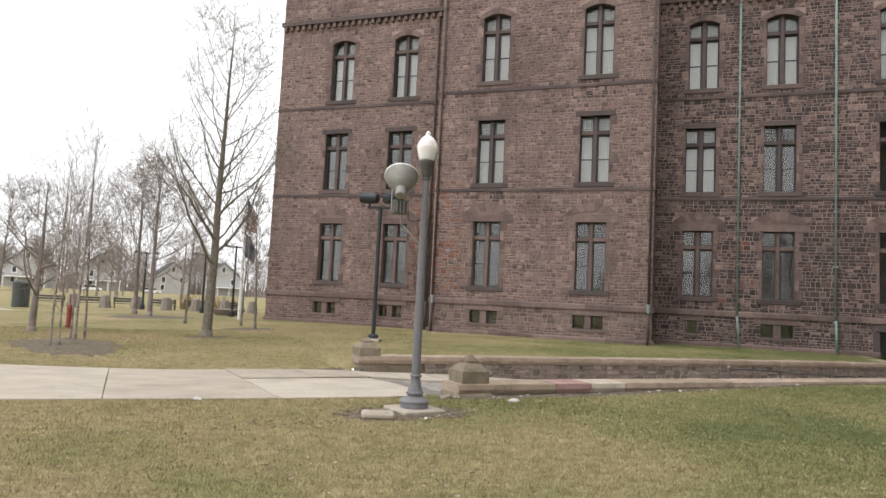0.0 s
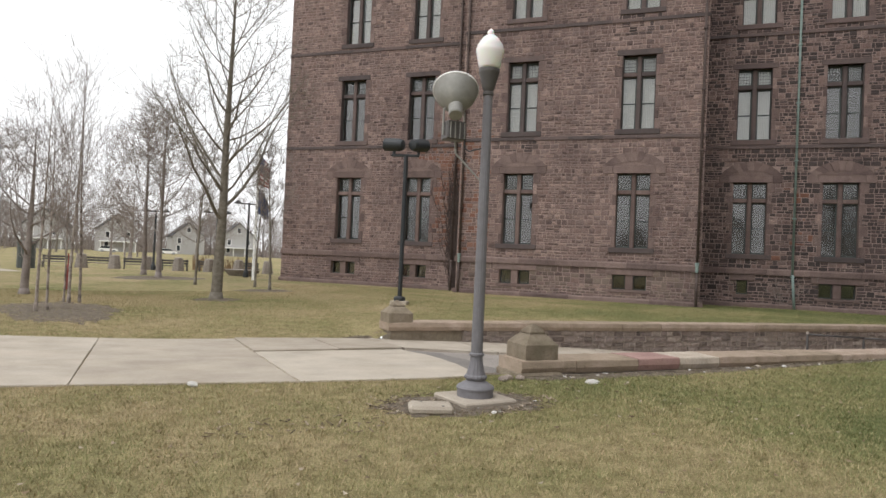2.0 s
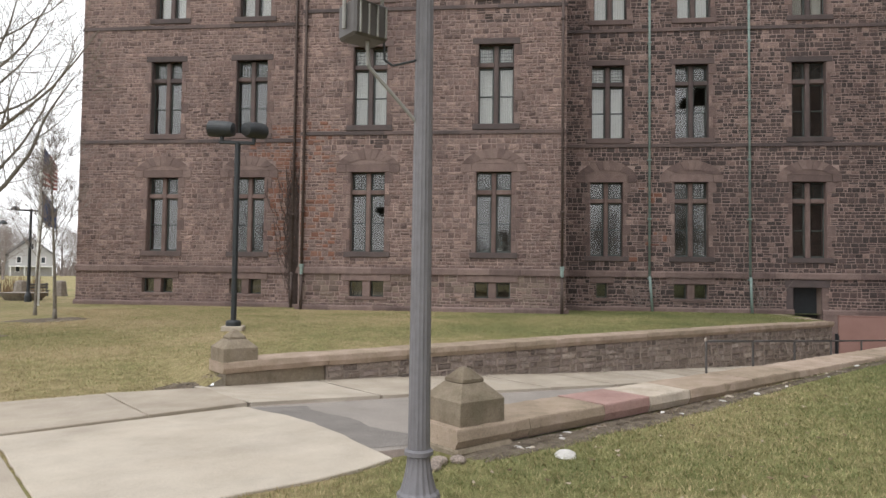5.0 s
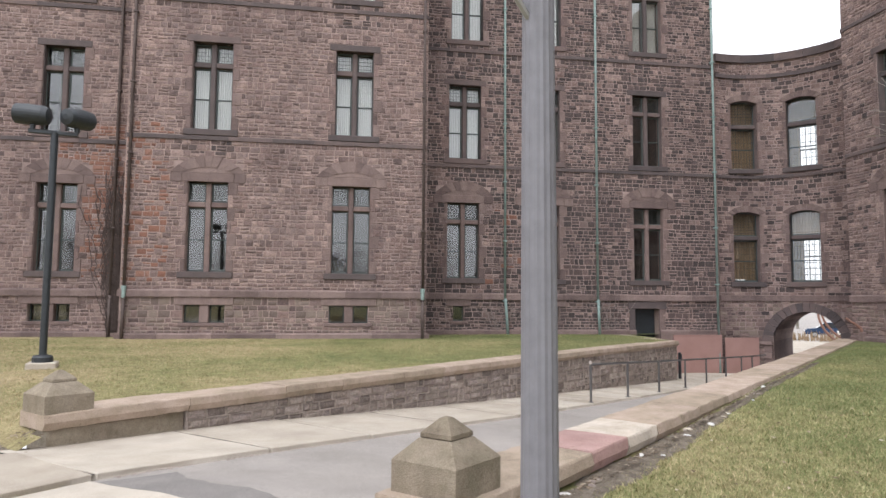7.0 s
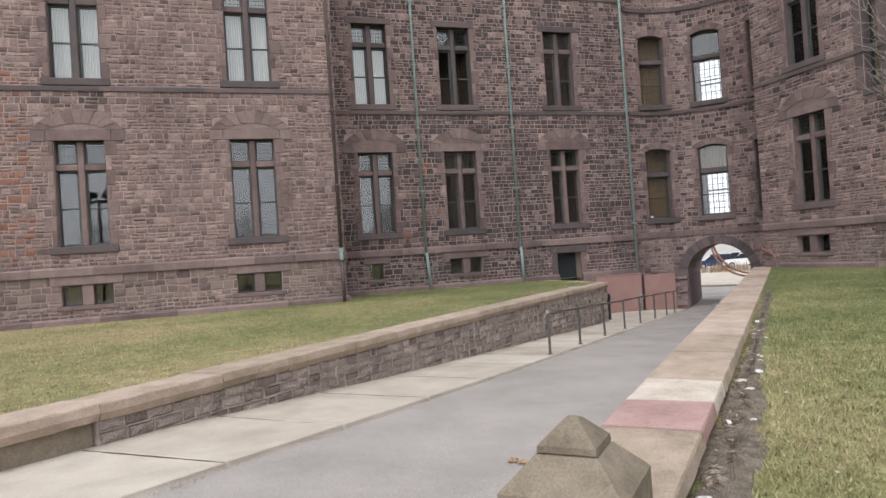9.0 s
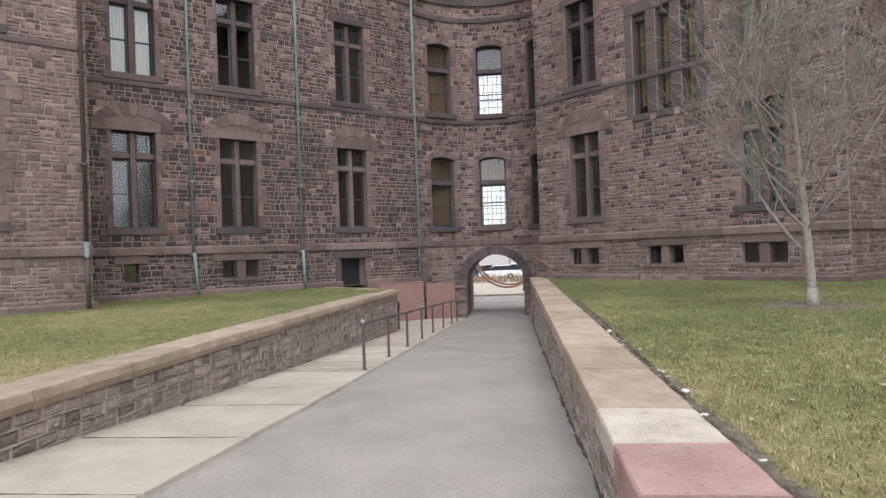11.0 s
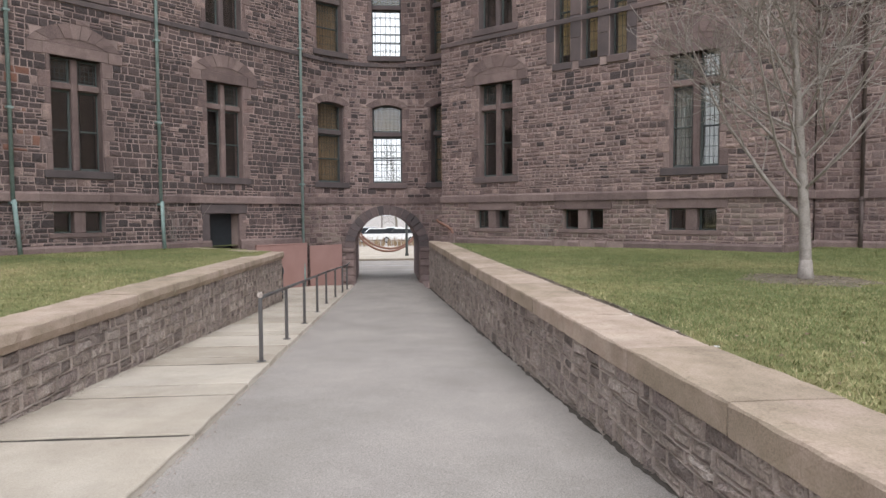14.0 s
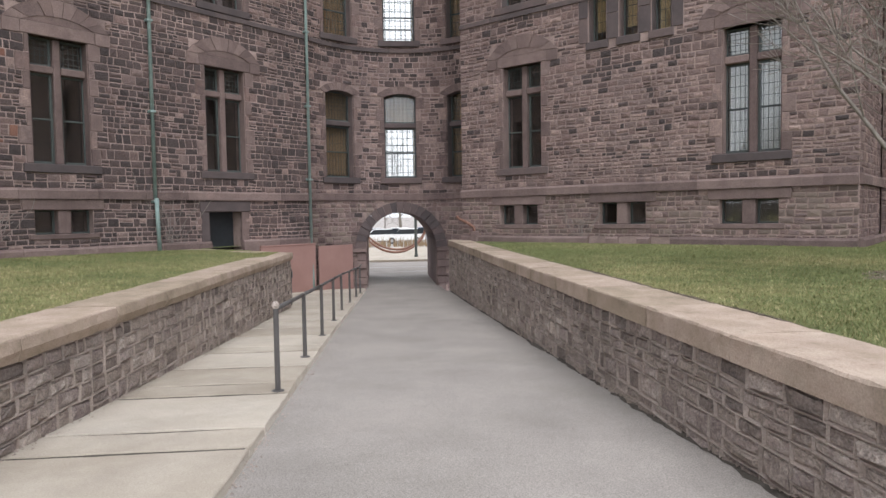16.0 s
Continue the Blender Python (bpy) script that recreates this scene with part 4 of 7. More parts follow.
o_holes = [(s - w_ / k, s + w_ / k, z, z + h_) for s, w_ in ((ang[0] * 0.78, 0.75), (0.0, 0.75), (ang[2] * 0.78, 0.75)) for z, h_ in ((2.6, 2.6), (8.0, 3.4))]
og = Geo()
wall_body(og, FO, S0, S1, -2.4, 13.2, o_holes + [(-1.55 / k, 1.45 / k, -2.4, 1.05)], 0.45, 0.25)
tagged(part("wall_connector_outer", og, M_WARMROOM), "plastered outer wall of the connector", "wall", kind="structure")
for z in (2.05, 7.5, 12.9):
    g = Geo()
    n = 20
    for i in range(n):
        a, b = S0 + (S1 - S0) * i / n, S0 + (S1 - S0) * (i + 1) / n
        g.add([FC(a, 0.56, z), FC(b, 0.56, z), FC(b, 4.69, z), FC(a, 4.69, z), FC(a, 0.56, z + 0.2), FC(b, 0.56, z + 0.2), FC(b, 4.69, z + 0.2), FC(a, 4.69, z + 0.2)],
              [(3, 2, 1, 0), (4, 5, 6, 7), (0, 1, 5, 4), (2, 3, 7, 6)])
    tagged(part("connector_floor", g, M_WARMROOM if z < 9 else M_INTERIOR), "plain floor slab inside the connector", "floor", kind="structure")
for s in ang:
    for z in (2.4, 7.9):
        # tan blinds added here to stand for the interior walls
        w = make_window("connector_window", cw, ch, "segmental-arched connector window with leaded panes", transom=0.60, arched=0.16, two=False, mull_mat=M_TRIMD, lattice="all", sillw=0.2, blind=0.96 if s else 0.36 if z < 5 else 0.0, blind_mat=M_TANROOM, bow=CIRC_R)
        w.matrix_basis = map_pose(FC, s, 0.0, z)
for h in o_holes:
    g = Geo()
    wdt = (h[1] - h[0]) * k
    for i in range(7):
        x = -wdt / 2 + wdt * i / 6
        g.box(x - 0.018, x + 0.018, 0.2, 0.24, 0, h[3] - h[2])
    oh = h[3] - h[2]
    for i in range(9):
        zz = oh * i / 8
        t = 0.05 if i in (0, 4, 8) else 0.016
        g.box(-wdt / 2, wdt / 2, 0.195, 0.245, zz - t, zz + t)
    ow = part("rear_connector_window", g, M_SASH)
    tagged(ow, "dark gridded rear window of the connector", "window", kind="structure")
    ow.matrix_basis = map_pose(FO, (h[0] + h[1]) / 2, 0.0, h[2])

# arch ring and tunnel
X_IN = CIRC_X + CIRC_R - 0.30
tun = thing("archway", "round stone archway through the connector", "archway", kind="structure")
NV = 19
for i in range(NV):
    a0, a1 = math.pi * i / NV + 0.006, math.pi * (i + 1) / NV - 0.006
    g = Geo()
    pts = []
    for a, r in ((a0, ARCH_R), (a1, ARCH_R), (a1, ARCH_R + 0.42), (a0, ARCH_R + 0.42)):
        pts.append((ARCH_Y + r * math.cos(a), SPRING + r * math.sin(a)))

    def front(y, extra=0.0):
        dy = y - CIRC_Y
        return CIRC_X + math.sqrt(max(0.1, CIRC_R ** 2 - dy * dy)) - extra
    vs = [(front(y, 0.07 + 0.015 * (i % 3)), y, z) for y, z in pts] + [(X_IN + 0.45, y, z) for y, z in pts]
    g.add(vs, [(0, 1, 2, 3), (7, 6, 5, 4), (0, 4, 5, 1), (1, 5, 6, 2), (2, 6, 7, 3), (3, 7, 4, 0)])
    part("voussoir", g, M_TRIMD, tun)
for sgn in (-1, 1):
    z = FLOOR - 0.2
    kk = 0
    while z < SPRING - 0.05:
        hgt = min((0.34, 0.27, 0.38, 0.3)[kk % 4], SPRING - z)
        g = Geo()
        y0, y1 = sorted((ARCH_Y + sgn * ARCH_R, ARCH_Y + sgn * (ARCH_R + (0.36, 0.52)[kk % 2])))
        g.cbox(front(y1 if sgn > 0 else y0, 0.06), X_IN + 0.5, y0, y1, z + 0.005, z + hgt - 0.005, 0.02)
        part("jamb_stone", g, M_TRIM, tun)
        z += hgt
        kk += 1
g = Geo()
X_OUT = CIRC_X + CIRC_R + 5.1
for sgn in (-1, 1):
    y = ARCH_Y + sgn * ARCH_R
    g.box(X_IN + 0.4, X_OUT, *sorted((y, y + sgn * 0.4)), -2.4, SPRING)
n = 16
for i in range(n):
    a0, a1 = math.pi * i / n, math.pi * (i + 1) / n
    p = [(ARCH_Y + r * math.cos(a), SPRING + r * math.sin(a)) for r, a in ((ARCH_R, a0), (ARCH_R, a1), (ARCH_R + 0.35, a1), (ARCH_R + 0.35, a0))]
    vs = [(x, y, z) for x in (X_IN + 0.4, X_OUT) for y, z in p]
    g.add(vs, [(0, 1, 5, 4), (3, 7, 6, 2), (0, 4, 7, 3), (0, 3, 2, 1), (4, 5, 6, 7), (1, 2, 6, 5)])
part("vault", g, M_STONE, tun, "plain stone barrel vault")
# stone filling beside the ring
g = Geo()
fill = [(-1, -2.4), (1, -2.4)]
for i in range(NV):
    a0, a1 = math.pi * i / NV, math.pi * (i + 1) / NV
    for ya, za, yb, zb in [(ARCH_Y + (ARCH_R + 0.38) * math.cos(a0), SPRING + (ARCH_R + 0.38) * math.sin(a0), ARCH_Y + (ARCH_R + 0.38) * math.cos(a1), SPRING + (ARCH_R + 0.38) * math.sin(a1))]:
        top = 1.5
        vs = [(front(y, -0.01), y, z) for y, z in ((ya, za), (yb, zb), (yb, top), (ya, top))]
        g.add(vs, [(0, 1, 2, 3)])
part("spandrel", g, M_GREY, tun)

# roofs and backs that close the buildings
g = Geo()
rf = wall_map(0.0)
for u0, u1, v0, v1 in ((-23.5, -12.4, 35.0, 50.0), (-12.4, -1.05, 33.6, 50.0), (-1.1, 13.45, 36.85, 50.0)):
    g.add([rf(u0, v0, TOP), rf(u1, v0, TOP), rf(u1, v1, TOP), rf(u0, v1, TOP), rf(u0 + 2, (v0 + v1) / 2, TOP + 5), rf(u1 - 2, (v0 + v1) / 2, TOP + 5)], [(0, 1, 5, 4), (1, 2, 5), (2, 3, 4, 5), (3, 0, 4)])
g.add([rf(16.25, 32.2, TOP), rf(16.25, -14.0, TOP), rf(30, -14.0, TOP), rf(30, 32.2, TOP), rf(23, 30, TOP + 5), rf(23, -10, TOP + 5)], [(0, 1, 5, 4), (1, 2, 5), (2, 3, 4, 5), (3, 0, 4)])
tagged(part("roof", g, M_SLATE), "dark slate hipped roofs of the building", "roof", kind="structure")
g = Geo()
for p in ([(-23.5, 50.0), (13.45, 50.0)], [(13.45, 50.0), (13.45, 38.0)], [(30, 32.2), (21.2, 32.2)], [(30, -14.0), (30, 32.2)], [(20.2, -14.0), (30, -14.0)]):
    (a, b), (c, e) = p
    q = [rf(a, b, -2.4), rf(c, e, -2.4), rf(c, e, TOP), rf(a, b, TOP)]
    dx, dy = (q[1][0] - q[0][0]), (q[1][1] - q[0][1])
    ln = math.hypot(dx, dy)
    ox, oy = -dy / ln * 0.3, dx / ln * 0.3
    g.add(q + [(x + ox, y + oy, z) for x, y, z in q], [(0, 1, 2, 3), (7, 6, 5, 4), (0, 4, 5, 1), (3, 2, 6, 7), (0, 3, 7, 4), (1, 5, 6, 2)])
tagged(part("wall_rear", g, M_STONE), "plain sandstone rear walls of the building", "wall", kind="structure")

# ---- ground ----
TRENCH = [(5.0, 11.5), (34.4, 11.5), (37.6, 9.5), (44.5, 9.5), (44.5, 18.0), (35.8, 16.6), (32.6, 19.6), (31.9, 19.9), (28.95, 17.2), (28.6, 17.05), (7.0, 17.75), (5.9, 17.75), (5.6, 17.2), (5.0, 15.8)]


def in_poly(x, y, poly):
    c = False
    for (xa, ya), (xb, yb) in zip(poly, poly[1:] + poly[:1]):
        if (ya > y) != (yb > y) and x < (xb - xa) * (y - ya) / (yb - ya) + xa:
            c = not c
    return c


def axis(lo, hi, step, far):
    inner = list(np.arange(lo, hi + 1e-6, step))
    outer = [4, 10, 20, 40, 80, 160, 320, 640, far]
    return [lo - o for o in reversed(outer)] + inner + [hi + o for o in outer]


gx, gy = axis(-12, 46, 0.33, 1500), axis(-6, 40, 0.33, 1500)
g = Geo()
gv = [(x, y, ground_z(x, y)) for y in gy for x in gx]
gf = []
# beyond the archway the land lies lower
for j in range(len(gy) - 1):
    for i in range(len(gx) - 1):
        cx, cy = (gx[i] + gx[i + 1]) / 2, (gy[j] + gy[j + 1]) / 2
        if not in_poly(cx, cy, TRENCH) and not (cx > 40.0):
            gf.append((j * len(gx) + i, j * len(gx) + i + 1, (j + 1) * len(gx) + i + 1, (j + 1) * len(gx) + i))
g.v, g.f, g.m = gv, gf, [0] * len(gf)
tagged(part("ground", g, M_LAWN, smooth=True), "patchy green and straw-coloured winter lawn", "lawn", kind="structure")
g = Geo()
g.add([(40.0, -1500, -2.1), (1500, -1500, -2.1), (1500, 1500, -2.1), (40.0, 1500, -2.1), (40.0, -1500, -0.05), (40.0, 1500, -0.05)], [(0, 1, 2, 3)])
tagged(part("ground_lower", g, M_ASPHALT), "grey asphalt forecourt beyond the archway", "asphalt", kind="structure")
# ramp surface, one sheet from the walk to the road
g = Geo()
xs = [5.05 + 0.2 * i for i in range(20)] + [9.05 + 0.4 * i for i in range(88)]
rows = []
for x in xs:
    y1 = edge_y(x) if x < 37 else 14.9
    y0 = 11.75 if x < 34.0 else 11.95
    rows.append([(x, y0 + (y1 - y0) * k / 6, ramp_surface(x, y0 + (y1 - y0) * k / 6)) for k in range(7)])
for a, b in zip(rows, rows[1:]):
    for k in range(6):
        g.add([a[k], b[k], b[k + 1], a[k + 1]], [(0, 1, 2, 3)])
tagged(part("road", g, M_ASPHALT), "worn grey asphalt ramp sloping down to the archway", "ramp", kind="structure")

# a darker strip of asphalt where the ramp meets the walk
g = Geo()
n = 26
for i in range(n):
    ya, yb = 11.9 + 3.2 * i / n, 11.9 + 3.2 * (i + 1) / n

    def patch_end(y):
        return 6.15 + 0.35 * noise.noise((y * 0.8, 3.0, 0.0)) + 0.08 * noise.noise((y * 5.0, 1.0, 0.0))
    for k in range(4):
        p = [(5.1 + (patch_end(y) - 5.1) * q / 4, y) for y in (ya, yb) for q in (k, k + 1)]
        g.add([(x, y, ramp_surface(x, y) + 0.004) for x, y in p], [(0, 1, 3, 2)])
tagged(part("road_patch", g, M_PATCH), "darker strip of asphalt at the ramp mouth", "asphalt", kind="structure")

# ---- ramp walls and copings ----
LEFT_TOP = [(5, -0.09), (7.8, -0.065), (15, -0.06), (22, -0.07), (28.6, -0.10), (34, -0.1)]


def left_top(x):
    return lerp_table(LEFT_TOP, x)


FL = lambda s, d, z: (s, left_y(s) + 0.07 + d, z)
FG = lambda s, d, z: (-s, 11.80 - d, z)


def ramp_wall(name, label, fn, s0, s1, top, sx, seed, near):
    rng = random.Random(seed)
    body = Geo()
    n = 24
    for i in range(n):
        a, b = s0 + (s1 - s0) * i / n, s0 + (s1 - s0) * (i + 1) / n
        body.add([fn(a, 0, -2.5), fn(b, 0, -2.5), fn(b, 0, top(sx * b)), fn(a, 0, top(sx * a)), fn(a, 0.55, -2.5), fn(b, 0.55, -2.5), fn(b, 0.55, top(sx * b)), fn(a, 0.55, top(sx * a))],
                 [(0, 1, 2, 3), (7, 6, 5, 4), (3, 2, 6, 7)] + ([(0, 3, 7, 4)] if i == 0 else []) + ([(1, 5, 6, 2)] if i == n - 1 else []))
    ob = tagged(part(name, body, M_RAMPMORTAR), label, "wall", kind="structure")
    far, joint, cnt = Geo(), Geo(), 0
    wf = warped(fn)
    for a, b, c, e in courses(s0, s1, -2.1, -0.22, [], (), rng, 0.075, 0.21, 0.17, 0.52):
        x = sx * (a + b) / 2
        # the course under the coping follows its line
        lift = top(x) + 0.22
        c, e = c + lift, e + lift
        if e < ramp_z(x) - 0.05:
            continue
        # raised ribbon pointing under and beside the stone
        w, p = 0.0045 + 0.005 * rng.random(), 0.022 + 0.012 * rng.random()
        n = max(1, int((b - a) / 0.12))
        for k in range(n):
            q0, q1 = a + (b - a) * k / n, a + (b - a) * (k + 1) / n
            joint.add([wf(q0, 0.01, c - w * 1.6), wf(q1, 0.01, c - w * 1.6), wf(q1, -p, c - w * 0.5), wf(q0, -p, c - w * 0.5), wf(q0, -p, c + w * 0.5), wf(q1, -p, c + w * 0.5), wf(q0, 0.01, c + w * 1.6), wf(q1, 0.01, c + w * 1.6)],
                      [(0, 1, 2, 3), (3, 2, 5, 4), (4, 5, 7, 6)])
        joint.add([wf(a - w * 1.6, 0.01, c), wf(a - w * 0.5, -p, c), wf(a - w * 0.5, -p, e), wf(a - w * 1.6, 0.01, e), wf(a + w * 0.5, -p, c), wf(a + w * 0.5, -p, e), wf(a + w * 1.6, 0.01, c), wf(a + w * 1.6, 0.01, e)],
                  [(0, 1, 2, 3), (1, 4, 5, 2), (4, 6, 7, 5)])
        if near(x, c) and cnt < 300:
            NEAR_STONES.append((ob, fn, a, b, c, e, seed * 1000 + cnt))
            cnt += 1
        else:
            stone_shape(far, fn, a, b, c, e, rng, 0, 0.021, 0.016, 2, 0.009)
    tagged(part("stonework", far, M_WALLSTONE_I, ob), "rough grey-brown rubble courses", kind="stuff")
    tagged(part("pointing", joint, M_RAMPMORTAR, ob), "pale raised mortar joints", kind="stuff")
    return ob


wl_left = ramp_wall("wall_ramp_left", "low grey-brown rubble retaining wall beside the sidewalk", FL, 7.83, 28.55, lambda x: left_top(x) - 0.20, 1, 51, lambda x, z: 12.5 < x < 20)
wl_right = ramp_wall("wall_ramp_right", "grey-brown rubble retaining wall beside the ramp", FG, -34.3, -5.7, lambda x: right_top(x) - 0.19, -1, 52, lambda x, z: 10.8 < x < 18.5)


def coping(parent, x0, x1, y0f, y1f, topf, thick, mats, seed, lens):
    """Long coping stones laid end to end."""
    rng = random.Random(seed)
    x, i = x0, 0
    while x < x1 - 0.01:
        w = lens[i] if i < len(lens) else rng.uniform(1.1, 1.9)
        if x1 - x - w < 0.5:
            w = x1 - x
        g = Geo()
        lift = rng.uniform(-0.006, 0.006)

        def fn(px, py, pz, lift=lift):
            yy = y0f(px) + (y1f(px) - y0f(px)) * py
            return (px, yy, topf(px) + pz + lift)
        k = max(3, int(w / 0.13))
        g2 = []
        for j in range(k + 1):
            px = x + 0.006 + (w - 0.012) * j / k
            ro, rb, ch = rng.uniform(-0.010, 0.008), rng.uniform(-0.006, 0.010), rng.uniform(0.012, 0.024)
            sec = [(0.03 + rb, -thick * rng.uniform(0.96, 1.02)), (-0.02 + ro / 0.7, -thick * 0.55), (rb * 0.4, -ch), (ch * 0.9, 0.0), (0.5, 0.003), (1 - ch * 0.9, 0.0), (1.0 + rb * 0.3, -ch), (1.0 + ro / 0.9, -thick * 0.5), (1.0 + ro * 0.4, -thick)]
            g2.append([fn(px, a, b + (rng.uniform(-0.006, 0.004) if b == 0 else 0)) for a, b in sec])
        n = len(sec)
        vs = [p for r in g2 for p in r]
        fs = [(j * n + q, j * n + (q + 1) % n, (j + 1) * n + (q + 1) % n, (j + 1) * n + q) for j in range(k) for q in range(n)]
        fs += [tuple(range(n)), tuple(reversed(range(k * n, k * n + n)))]
        g.add(vs, fs)
        part("coping_stone", g, mats.get(i, M_COPING), parent)
        x += w
        i += 1


coping(wl_right, 5.68, 34.25, lambda x: 11.16, lambda x: 11.86, right_top, 0.19, {2: M_PINK, 3: M_PALE}, 61, [0.97, 1.20, 0.87, 0.89, 1.65, 1.5])
coping(wl_left, 5.86, 28.62, lambda x: left_y(x), lambda x: left_y(x) + 0.68, left_top, 0.2, {}, 62, [1.97, 1.75, 1.28])
g = Geo()
g.cbox(5.93, 7.82, 17.545, 18.12, -0.9, -0.262, 0.02, jit=0.01)
part("base_block", g, M_PED, wl_left, "long dressed block under the coping")

# return wall to the building
rdx, rdy = 31.75 - 28.3, 20.1 - 16.72
rl = math.hypot(rdx, rdy)
FT = lambda s, d, z: (28.45 + rdx / rl * s - rdy / rl * (d), 16.75 + rdy / rl * s + rdx / rl * (d), z)
g = Geo()
g.box(0, rl, 0.06, 0.55, -2.5, -0.35, fn=FT)
ret = tagged(part("wall_ramp_return", g, M_MORTAR), "rubble areaway wall returning to the building", "wall", kind="structure")
rng = random.Random(71)
g = Geo()
for a, b, c, e in courses(0, rl, -2.0, -0.35, [], (), rng, 0.09, 0.24, 0.2, 0.6):
    stone_shape(g, lambda s, d, z: FT(s, 0.06 + d, z), a, b, c, e, rng, 0, 0.035)
tagged(part("stonework", g, M_WALLSTONE_I, ret), "rough grey-brown rubble courses", kind="stuff")
x = 0.0
while x < rl - 0.01:
    w = min(1.6, rl - x)
    g = Geo()
    g.cbox(x + 0.004, x + w - 0.004, 0.0, 0.66, -0.35, -0.095, 0.025, fn=FT)
    part("coping_stone", g, M_COPING, ret)
    x += w


def pedestal(x, y, z, label, h=0.285):
    t = thing("stone_pedestal", label, "pedestal", "pedestals at the ramp entrance", m=pose(x, y, z))
    g = Geo()
    o = h * 0.44

    def ring(r, zz):
        return [(-r, -r, zz), (r, -r, zz), (r, r, zz), (-r, r, zz)]
    secs = [(h, 0.0), (h, 0.225), (h - 0.012, 0.24), (o + 0.02, 0.372), (o - 0.01, 0.376)]
    vs = [p for r, zz in secs for p in ring(r, zz)]
    fs = [(i * 4 + k, i * 4 + (k + 1) % 4, (i + 1) * 4 + (k + 1) % 4, (i + 1) * 4 + k) for i in range(len(secs) - 1) for k in range(4)] + [(3, 2, 1, 0), (16, 17, 18, 19)]
    g.add(vs, fs)
    part("body", g, M_PED, t)
    g = Geo()
    secs = [(o, 0.374), (o + 0.014, 0.382), (o + 0.01, 0.412), (0.035, 0.512), (0.008, 0.522)]
    vs = [p for r, zz in secs for p in ring(r, zz)]
    fs = [(i * 4 + k, i * 4 + (k + 1) % 4, (i + 1) * 4 + (k + 1) % 4, (i + 1) * 4 + k) for i in range(len(secs) - 1) for k in range(4)] + [(3, 2, 1, 0), (16, 17, 18, 19)]
    g.add(vs, fs)
    part("cap", g, M_PED, t, "weathered stone pyramid cap")
    return t


pedestal(6.07, 11.51, 0.0, "square tan sandstone pedestal with pyramid cap on the wall end")
pedestal(6.17, 17.81, -0.085, "square tan sandstone pedestal with pyramid cap beside the lawn", 0.305)
# rough base stones under the pedestals
for bx, by, bz in ((6.0, 11.51, -0.32),):
    g = Geo()
    g.cbox(bx - 0.34, bx + 0.4, by - 0.40, by + 0.40, bz, bz + 0.15 if by < 12 else bz + 0.12, 0.03, jit=0.012)
    tagged(part("base_stone", g, M_PED), "rough tan base stone under the pedestal", "base stone", kind="structure")

# ---- concrete walk and sidewalk ----
walk_ob = tagged(thing("pavement", "pale concrete walk of large slabs with dark joints", "pavement", kind="structure"), kind="structure")


def slab(poly, zf, thick=0.12, mat=None, parent=walk_ob, name="slab", gap=0.007, wear=0.008):
    """A slab with slightly chipped, rounded edges."""
    cx, cy = sum(p[0] for p in poly) / len(poly), sum(p[1] for p in poly) / len(poly)
    fine = []
    for p, q in zip(poly, poly[1:] + poly[:1]):
        k = min(40, max(1, int(math.hypot(q[0] - p[0], q[1] - p[1]) / 0.14)))
        fine += [(p[0] + (q[0] - p[0]) * j / k, p[1] + (q[1] - p[1]) * j / k) for j in range(k)]
    n = len(fine)

    def shrink(p, e):
        d = math.hypot(p[0] - cx, p[1] - cy)
        e = e + wear * (0.6 + noise.noise((p[0] * 3.1, p[1] * 3.1, 4.0)) + 0.7 * noise.noise((p[0] * 11, p[1] * 11, 8.0)))
        return (p[0] + (cx - p[0]) * e / d, p[1] + (cy - p[1]) * e / d)
    rings = []
    for e, dz in ((gap, -thick), (gap, -0.010), (gap + 0.010, 0.0)):
        rings.append([(*shrink(p, e), zf(*p) + dz) for p in fine])
    vs = [p for r in rings for p in r] + [(cx, cy, sum(p[2] for p in rings[2]) / n)]
    fs = [(i * n + k, i * n + (k + 1) % n, (i + 1) * n + (k + 1) % n, (i + 1) * n + k) for i in range(2) for k in range(n)]
    fs += [(2 * n + k, 2 * n + (k + 1) % n, 3 * n) for k in range(n)]
    g = Geo()
    g.add(vs, fs)
    return part(name, g, mat or M_CONCRETE, parent)


NEAR_Y = [(-40, 14.0), (-8, 12.3), (-0.4, 11.6), (2.4, 11.24), (4.2, 11.18), (5.2, 11.4)]
FAR_Y = [(-40, 19.5), (-8, 17.4), (-1, 17.75), (2.5, 17.85), (4.1, 17.72), (5.5, 17.25)]
wz = lambda x, y: -0.195 - walk_drop(x, y)
ny, fy = lambda x: lerp_table(NEAR_Y, x), lambda x: lerp_table(FAR_Y, x)
xs = [-40, -31, -23, -16, -10.5, -6.5, -3.2, -0.2, 2.43]
for a, b in zip(xs, xs[1:]):
    slab([(a, ny(a)), (b, ny(b)), (b, fy(b)), (a, fy(a))], wz)
slab([(2.43, ny(2.43)), (4.2, ny(4.2)), (4.7, 11.22), (5.12, 11.36), (5.2, 11.9), (5.33, 12.6), (5.42, 13.4), (5.4, 14.1), (5.3, 14.75), (5.28, 15.12), (3.9, 15.10), (2.43, 15.04)], wz, wear=0.02)
slab([(2.43, 15.05), (4.05, 15.15), (4.1, fy(4.1)), (2.43, fy(2.43))], lambda x, y: wz(x, y) + 0.022)
slab([(4.05, 15.15), (5.36, 15.23), (5.42, 16.2), (5.48, 17.25), (4.1, fy(4.1))], lambda x, y: wz(x, y) + 0.03)
side = thing("sidewalk", "pale concrete sidewalk of short slabs beside the ramp wall", "sidewalk", kind="structure")
